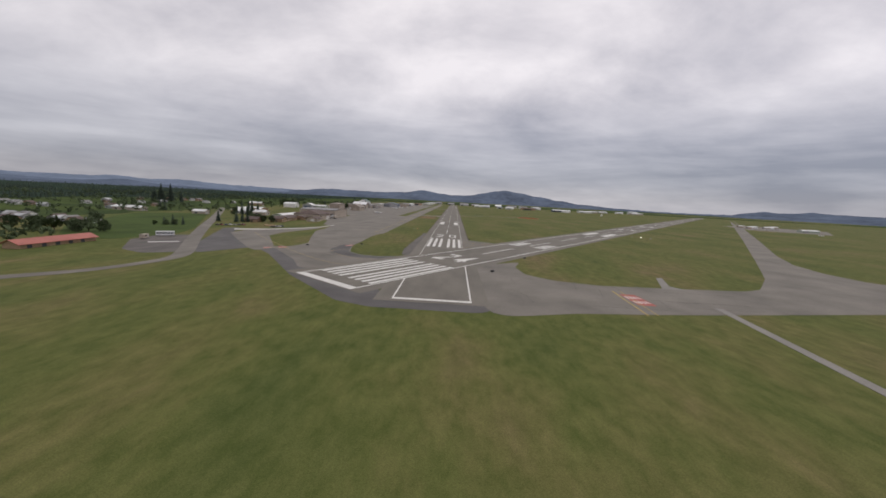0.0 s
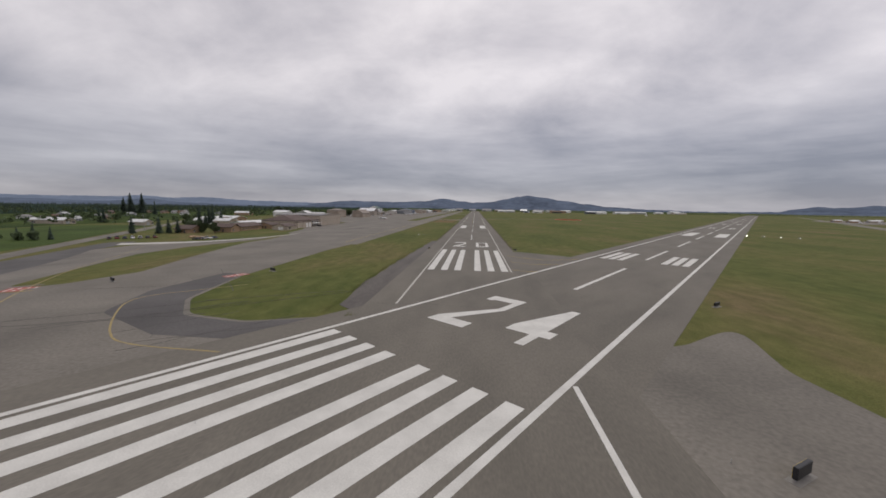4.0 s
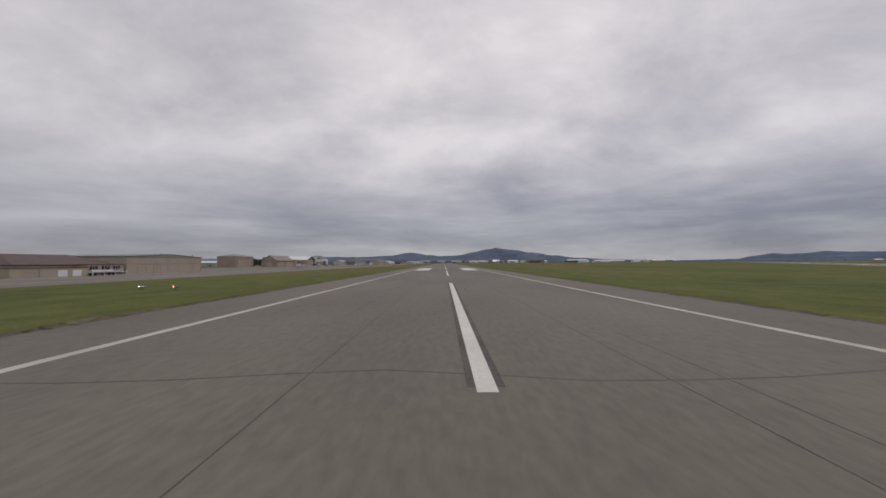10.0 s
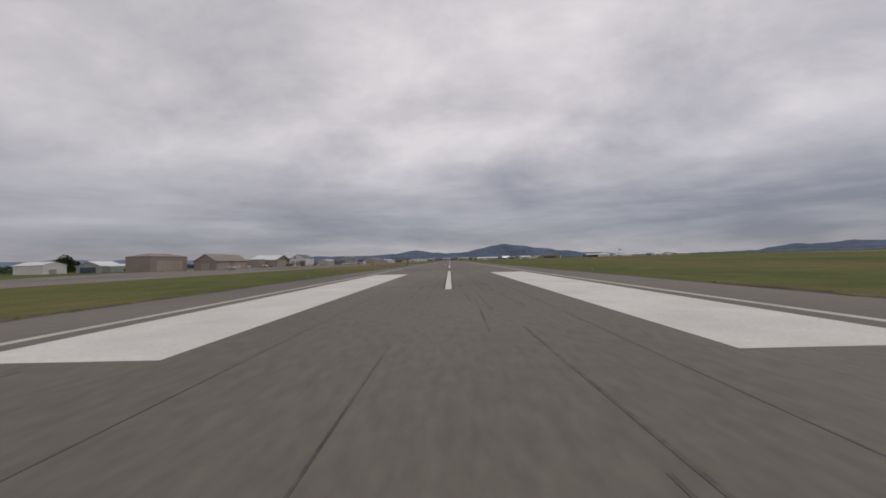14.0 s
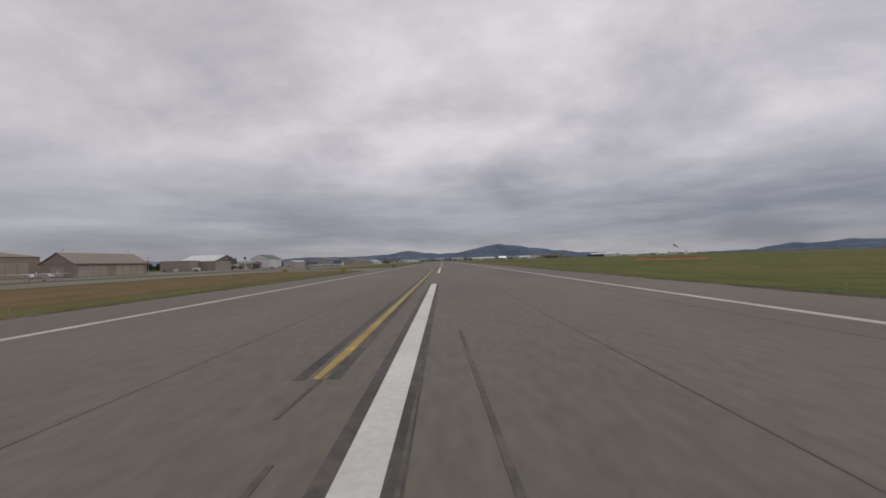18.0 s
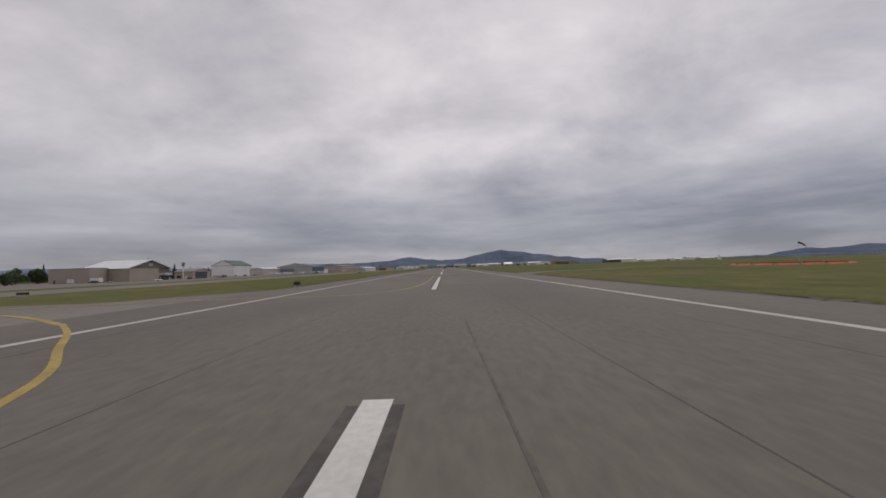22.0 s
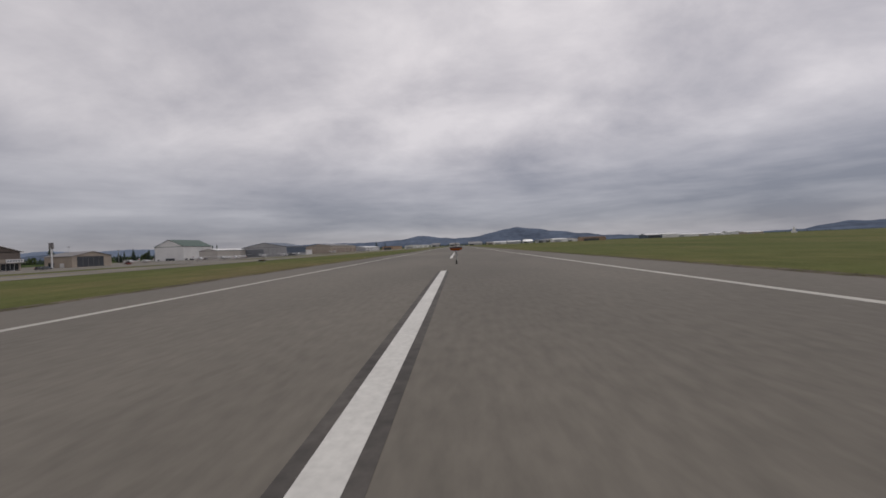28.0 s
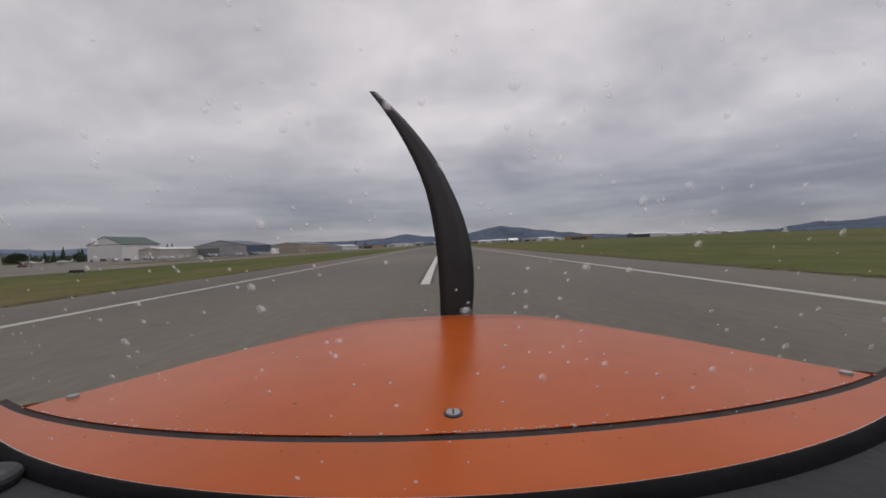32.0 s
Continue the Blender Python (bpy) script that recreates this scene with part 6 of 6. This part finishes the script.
for sx, spans in ((-1, ((92, 362), (412, 900))), (1, ((58, 436), (446, 900)))):
    for y0, y1 in spans:
        bm = bmesh.new()
        last_pair = None
        y = y0
        while y < y1:
            inner = 16.05 + 0.25 * noise.noise(Vector((y * 0.21, sx * 3.0, 1))) + soil.uniform(-0.06, 0.06)
            outer = 16.95 + 0.55 * noise.noise(Vector((y * 0.13, sx * 7.0, 4))) + soil.uniform(-0.15, 0.15)
            pair = [bm.verts.new((sx * inner, y, 0.004)), bm.verts.new((sx * outer, y, 0.012))]
            if last_pair:
                bm.faces.new((last_pair[0], last_pair[1], pair[1], pair[0]) if sx < 0 else (last_pair[1], last_pair[0], pair[0], pair[1]))
            last_pair = pair
            y += 1.2
        bmesh.ops.recalc_face_normals(bm, faces=bm.faces)
        tagged(link_mesh("verge_strip", bm, M["verge_soil"]), "narrow bare brown strip between the asphalt and the grass", "ground", kind="structure")
me = bpy.data.meshes.new("verge_grass")
me.from_pydata(verts, [], faces)
me.materials.append(M["grass"])
tagged(new("verge_grass", me), "ragged tufts of dry grass along the runway edge", "grass", kind="stuff")


# ---- the aircraft that carries the camera, standing where its roll-out ends ----
M["orange_paint"] = material("glossy_orange_aircraft_paint", (0.47, 0.090, 0.008), 0.25, vary=0.06, scale=2.4, fine=14, bump=0.02, spec=0.30)
M["glare_shield"] = material("matt_grey_glare_shield", (0.030, 0.031, 0.034), 0.9, vary=0.12, scale=6, fine=60, bump=0.15)
M["seam_dirt"] = material("brown_black_seam_dirt", (0.045, 0.026, 0.024), 0.9, vary=0.3, scale=20, fine=120, bump=0.1)
M["seal_rubber"] = material("dull_black_rubber", (0.010, 0.010, 0.011), 0.9, vary=0.2, scale=8, fine=60, bump=0.05, spec=0.1)
M["chipped_edge"] = material("pale_chipped_primer", (0.50, 0.46, 0.42), 0.7, vary=0.3, scale=30, fine=200, bump=0.1)


def clear_material(name, cover, colour, gloss):
    """Clear glass or water: most light passes; a little is mirrored or scattered."""
    m = bpy.data.materials.new(name)
    m.use_nodes = True
    nt = m.node_tree
    nt.nodes.clear()
    out = nt.nodes.new("ShaderNodeOutputMaterial")
    mix = nt.nodes.new("ShaderNodeMixShader")
    mix.inputs[0].default_value = cover
    clear = nt.nodes.new("ShaderNodeBsdfTransparent")
    body = nt.nodes.new("ShaderNodeBsdfGlossy" if gloss else "ShaderNodeBsdfTranslucent")
    body.inputs["Color"].default_value = (*colour, 1)
    if gloss:
        body.inputs["Roughness"].default_value = 0.02
    nt.links.new(clear.outputs[0], mix.inputs[1])
    nt.links.new(body.outputs[0], mix.inputs[2])
    nt.links.new(mix.outputs[0], out.inputs[0])
    return m


M["screen_glass"] = clear_material("clear_windscreen", 0.03, (0.9, 0.9, 0.9), True)
M["drop_core"] = clear_material("rain_water", 0.42, (0.95, 0.95, 0.97), False)
M["drop_rim"] = clear_material("rain_water_rim", 0.20, (0.95, 0.95, 0.97), False)
EYE, SIZE = 1.80, 0.6
GROUND = EYE - EYE / SIZE
nose = thing("aircraft_nose", Matrix.Translation((0.88, 505.33, EYE * (1 - SIZE))) @ Matrix.Diagonal((SIZE, SIZE, SIZE, 1)), "orange light aircraft nose with black propeller, standing on the runway", "aircraft")


def crown(x):
    """Height of the nose's cambered top."""
    return EYE - 0.262 - 0.055 * x * x


def foot_line(x):
    """The windscreen's foot, swept forward at its ends."""
    return 0.368 + 0.40 * x * x


def seam_line(x):
    return 0.487 + 0.32 * x * x


def brow_line(x):
    """The cowling's front outline, seen from above."""
    u = min(abs(x) / 0.93, 1.0)
    return max(0.70 + 0.66 * (1 - u ** 3.2) ** 1.6, seam_line(x) + 0.004)


def open_loft(rings):
    bm = bmesh.new()
    vs = [[bm.verts.new(p) for p in r] for r in rings]
    for a, b in zip(vs, vs[1:]):
        for k in range(len(a) - 1):
            bm.faces.new((a[k], a[k + 1], b[k + 1], b[k])).smooth = True
    bmesh.ops.recalc_face_normals(bm, faces=bm.faces)
    return bm


def across(reach, place, lift=0.0, n=96):
    """A line across the top, bowed in plan."""
    out = []
    for k in range(n + 1):
        x = reach * math.sin(math.pi * (k / n - 0.5))
        out.append((x, place(x), crown(x) + lift))
    return out


COWL = 0.885
rings = []
for k in range(15):
    f = k / 14
    f = 1 - (1 - f) ** 1.4
    row = []
    for j in range(97):
        x = COWL * math.sin(math.pi * (j / 96 - 0.5))
        a, b = seam_line(x) + 0.009, brow_line(x)
        y = a + (b - a) * f
        # broad shallow shoulders either side of a slightly raised middle
        row.append((x, y, crown(x) + 0.007 * math.exp(-(x / 0.42) ** 4) * smooth(0.0, 0.35, f) * smooth(0.0, 0.12, b - a) - 0.015 * smooth(0.80, 1.0, f) * smooth(0.02, 0.3, b - a)))
    rings.append(row)
brow = rings[-1]
for out, drop in ((0.010, 0.004), (0.022, 0.013), (0.034, 0.030), (0.042, 0.060), (0.046, 0.12), (0.040, 0.24), (0.025, 0.40)):
    row = []
    for j, (x, y, z) in enumerate(brow):
        p, q = brow[max(j - 1, 0)], brow[min(j + 1, 96)]
        d = Vector((q[0] - p[0], q[1] - p[1])).normalized()
        row.append((x - d.y * out, y + d.x * out, z - drop))
    rings.append(row)
part("upper_cowling", open_loft(rings), M["orange_paint"], nose, "glossy orange engine cowling")
deck_rings = [across(1.04, lambda x, f=f: foot_line(x) + (seam_line(x) - 0.009 - foot_line(x)) * f) for f in (0, 0.2, 0.4, 0.6, 0.8, 1.0)]
part("cowl_deck", open_loft(deck_rings), M["orange_paint"], nose, "orange deck panel ahead of the windscreen")
part("seam_gap", open_loft([across(1.04, lambda x: seam_line(x) - 0.012, -0.0025), across(1.04, lambda x: seam_line(x) + 0.012, -0.0025)]), M["seam_dirt"], nose, "dark dirty gap between two panels")
part("windscreen_seal", open_loft([across(1.04, lambda x: foot_line(x) - 0.024, -0.012), across(1.04, lambda x: foot_line(x) - 0.019, 0.002), across(1.04, lambda x: foot_line(x) - 0.010, 0.006), across(1.04, lambda x: foot_line(x) - 0.002, 0.003), across(1.04, lambda x: foot_line(x) - 0.0005, -0.004)]),
     M["seal_rubber"], nose, "black rubber seal at the windscreen's foot")
part("seal_edge", open_loft([across(1.04, lambda x: foot_line(x) - 0.0012, 0.0012), across(1.04, lambda x: foot_line(x) + 0.0012, 0.0012)]), M["chipped_edge"], nose, "pale chipped paint edge")
part("glare_shield", open_loft([across(1.02, lambda x, f=f: -0.06 + (foot_line(x) - 0.022 + 0.06) * f, -0.008) for f in (0, 0.25, 0.5, 0.75, 0.9, 1.0)]), M["glare_shield"], nose, "matt grey glare shield")


def hull_ring(y, wide, top, deep, n=36):
    """Sides and belly of the nose: from one edge of the deck down, under and up to the other."""
    out = []
    for k in range(n + 1):
        a = math.pi * k / n
        c, s_ = math.cos(a), math.sin(a)
        out.append((wide * math.copysign(abs(c) ** 0.38, c), y, top - deep * abs(s_) ** 0.55))
    return out


HULL = [hull_ring(y, w, crown(1.04) - 0.004 - d, deep) for y, w, d, deep in ((-0.06, 1.03, 0.0, 0.10), (0.20, 1.04, 0.0, 0.16), (0.45, 1.045, 0.0, 0.24), (0.72, 1.03, 0.0, 0.40), (0.84, 0.985, 0.012, 0.46), (0.96, 0.88, 0.03, 0.48), (1.08, 0.76, 0.06, 0.48), (1.20, 0.62, 0.09, 0.46), (1.29, 0.40, 0.14, 0.40))]
part("fuselage_skin", open_loft(HULL), M["orange_paint"], nose, "orange fuselage sides and belly")
bm = bmesh.new()
rear = [bm.verts.new((x, -0.058, z)) for x, _, z in HULL[0]] + [bm.verts.new((x, -0.058, crown(x) - 0.010)) for x in (-0.8, -0.5, -0.2, 0.1, 0.4, 0.7)]
bm.faces.new(rear)
part("rear_edge", bm, M["glare_shield"], nose, "dark grey rear edge below the glare shield")
fast = part("fastener", tapered(bmesh.new(), (0.006, 0.552, crown(0) - 0.002), (0.006, 0.552, crown(0) + 0.0040), 0.0125, 0.011, 20), M["steel"], nose, "round steel quarter-turn fastener")
part("fastener_slot", boxes((0.0045, 0.0075, 0.544, 0.560, crown(0) + 0.0036, crown(0) + 0.0050)), M["black"], fast)
part("fastener_ring", tapered(bmesh.new(), (0.006, 0.552, crown(0) - 0.004), (0.006, 0.552, crown(0) + 0.0022), 0.0155, 0.0150, 20), M["black"], fast)
for x, y in ((-0.80, 0.765), (0.815, 0.735)):
    part("fastener", tapered(bmesh.new(), (x, y, crown(x) - 0.004), (x, y, crown(x) + 0.006), 0.011, 0.010, 14), M["steel"], nose)
bm = bmesh.new()
bmesh.ops.create_uvsphere(bm, u_segments=20, v_segments=10, radius=0.030)
bmesh.ops.scale(bm, verts=bm.verts, vec=(1, 1, 0.6))
bmesh.ops.translate(bm, verts=bm.verts, vec=(-0.585, 0.452, crown(0.58) + 0.003))
part("vent_knob", bm, M["black"], nose, "black round knob on the glare shield")
# rivets, paint chips along the seam and dirt specks on the paint
pr_ = random.Random(8)
for k in range(26):
    x = -0.62 + 1.24 * k / 25
    bm = bmesh.new()
    bmesh.ops.create_uvsphere(bm, u_segments=8, v_segments=5, radius=0.0022)
    bmesh.ops.scale(bm, verts=bm.verts, vec=(1, 1, 0.35))
    bmesh.ops.translate(bm, verts=bm.verts, vec=(x, seam_line(x) - 0.03, crown(x)))
    part("rivet", bm, M["orange_paint"], nose)


def flecks(n, place, size, lift):
    bm = bmesh.new()
    for k in range(n):
        x, y = place()
        w, d = pr_.uniform(*size), pr_.uniform(*size) * 0.6
        a = pr_.uniform(0, 3.14)
        ring = []
        for j in range(6):
            c, s_ = math.cos(a + j * 1.047) * w * pr_.uniform(0.6, 1.2), math.sin(a + j * 1.047) * d * pr_.uniform(0.6, 1.2)
            ring.append(bm.verts.new((x + c, y + s_, crown(x) + lift)))
        bm.faces.new(ring)
    bmesh.ops.recalc_face_normals(bm, faces=bm.faces)
    return bm


def along_seam():
    x = pr_.uniform(-0.8, 0.8)
    return x, seam_line(x) + 0.0112


def on_cowl():
    x = pr_.uniform(-0.75, 0.75)
    return x, seam_line(x) + 0.03 + (brow_line(x) - seam_line(x) - 0.06) * pr_.random()


part("paint_chips", flecks(90, along_seam, (0.001, 0.0045), 0.001), M["chipped_edge"], nose, "pale chips along the panel edge")
part("dirt_specks", flecks(60, on_cowl, (0.002, 0.005), 0.0085), M["seam_dirt"], nose, "small dark dirt specks on the paint")
part("spinner", tapered(bmesh.new(), (0.02, 1.34, EYE - 0.52), (0.02, 1.72, EYE - 0.52), 0.17, 0.02, 20), M["black"], nose)


def blade(parent, up):
    """A propeller blade at rest, its outer half swept back to one side."""
    rings = []
    for k in range(19):
        f = k / 18
        z = 0.10 + 1.06 * f
        x = 0.035 + 0.12 * f - 0.42 * f ** 2.6
        c = (0.070 + 0.014 * math.sin(min(f * 1.6, 1) * math.pi)) * (1 - 0.80 * f ** 3.2)
        th = 0.022 * (1 - 0.75 * f)
        tw = radians(30 - 18 * f)
        ca, sa = math.cos(tw), math.sin(tw)
        ring = []
        for u, v in ((-1, 0), (-0.4, 0.8), (0.3, 1.0), (1, 0.1), (0.3, -0.5), (-0.4, -0.5)):
            px, py = u * c, v * th
            ring.append((up * (x + px * ca - py * sa), 1.50 + px * sa + py * ca, EYE - 0.52 + up * z))
        rings.append(ring)
    part("propeller_blade", loft(bmesh.new(), rings), M["black"], parent, "black propeller blade at rest")


blade(nose, 1)
blade(nose, -1)


# the windscreen and the rain on its outside
def pane(x, h):
    """A point of the windscreen: x across, h from its foot to its top."""
    y0 = foot_line(x) - 0.012
    return Vector((x * (1 - 0.10 * h), y0 - 0.20 * h - 0.04 * h * h, crown(x) + 0.004 + 0.74 * h))


screen = part("windscreen", open_loft([[tuple(pane(-1.0 + 2.0 * k / 40, h / 10)) for k in range(41)] for h in range(11)]), M["screen_glass"], nose, "clear curved windscreen wet with rain")
screen.visible_shadow = False
rain = random.Random(23)
verts, faces, kinds = [], [], []
for k in range(420):
    x = rain.gauss(0, 0.38) if k % 3 else rain.uniform(-0.9, 0.9)
    h = rain.betavariate(2.2, 3.0) * 0.85
    if abs(x) > 0.9:
        continue
    p, n = pane(x, h), (pane(x + 0.01, h) - pane(x - 0.01, h)).cross(pane(x, h + 0.01) - pane(x, h - 0.01)).normalized()
    if n.y < 0:
        n = -n
    u = n.orthogonal().normalized()
    v = n.cross(u)
    r = rain.uniform(0.0012, 0.0026) if k % 5 else rain.uniform(0.0028, 0.0052)
    b = len(verts)
    verts.append(p + n * r * 0.5)
    for rr, up_ in ((0.55, 0.38), (1.0, 0.05)):
        for j in range(10):
            a = j * math.pi / 5
            verts.append(p + (u * math.cos(a) + v * math.sin(a)) * r * rr * rain.uniform(0.9, 1.1) + n * r * up_)
    for j in range(10):
        i = (j + 1) % 10
        faces += [(b, b + 1 + j, b + 1 + i), (b + 1 + j, b + 11 + j, b + 11 + i, b + 1 + i)]
        kinds += [0, 1]
me = bpy.data.meshes.new("rain_drops")
me.from_pydata([tuple(v) for v in verts], [], faces)
me.materials.append(M["drop_core"])
me.materials.append(M["drop_rim"])
me.polygons.foreach_set("material_index", kinds)
drops = new("rain_drops", me)
drops.parent = screen
drops["label"] = "small pale rain drops"
drops.visible_shadow = False
part("nose_leg", tapered(bmesh.new(), (0, 0.94, GROUND + 0.4), (0, 0.92, 1.1), 0.05, 0.06, 10), M["steel"], nose)
wheel(nose, 0, 0.95, 0.36, 0.22, z0=GROUND)
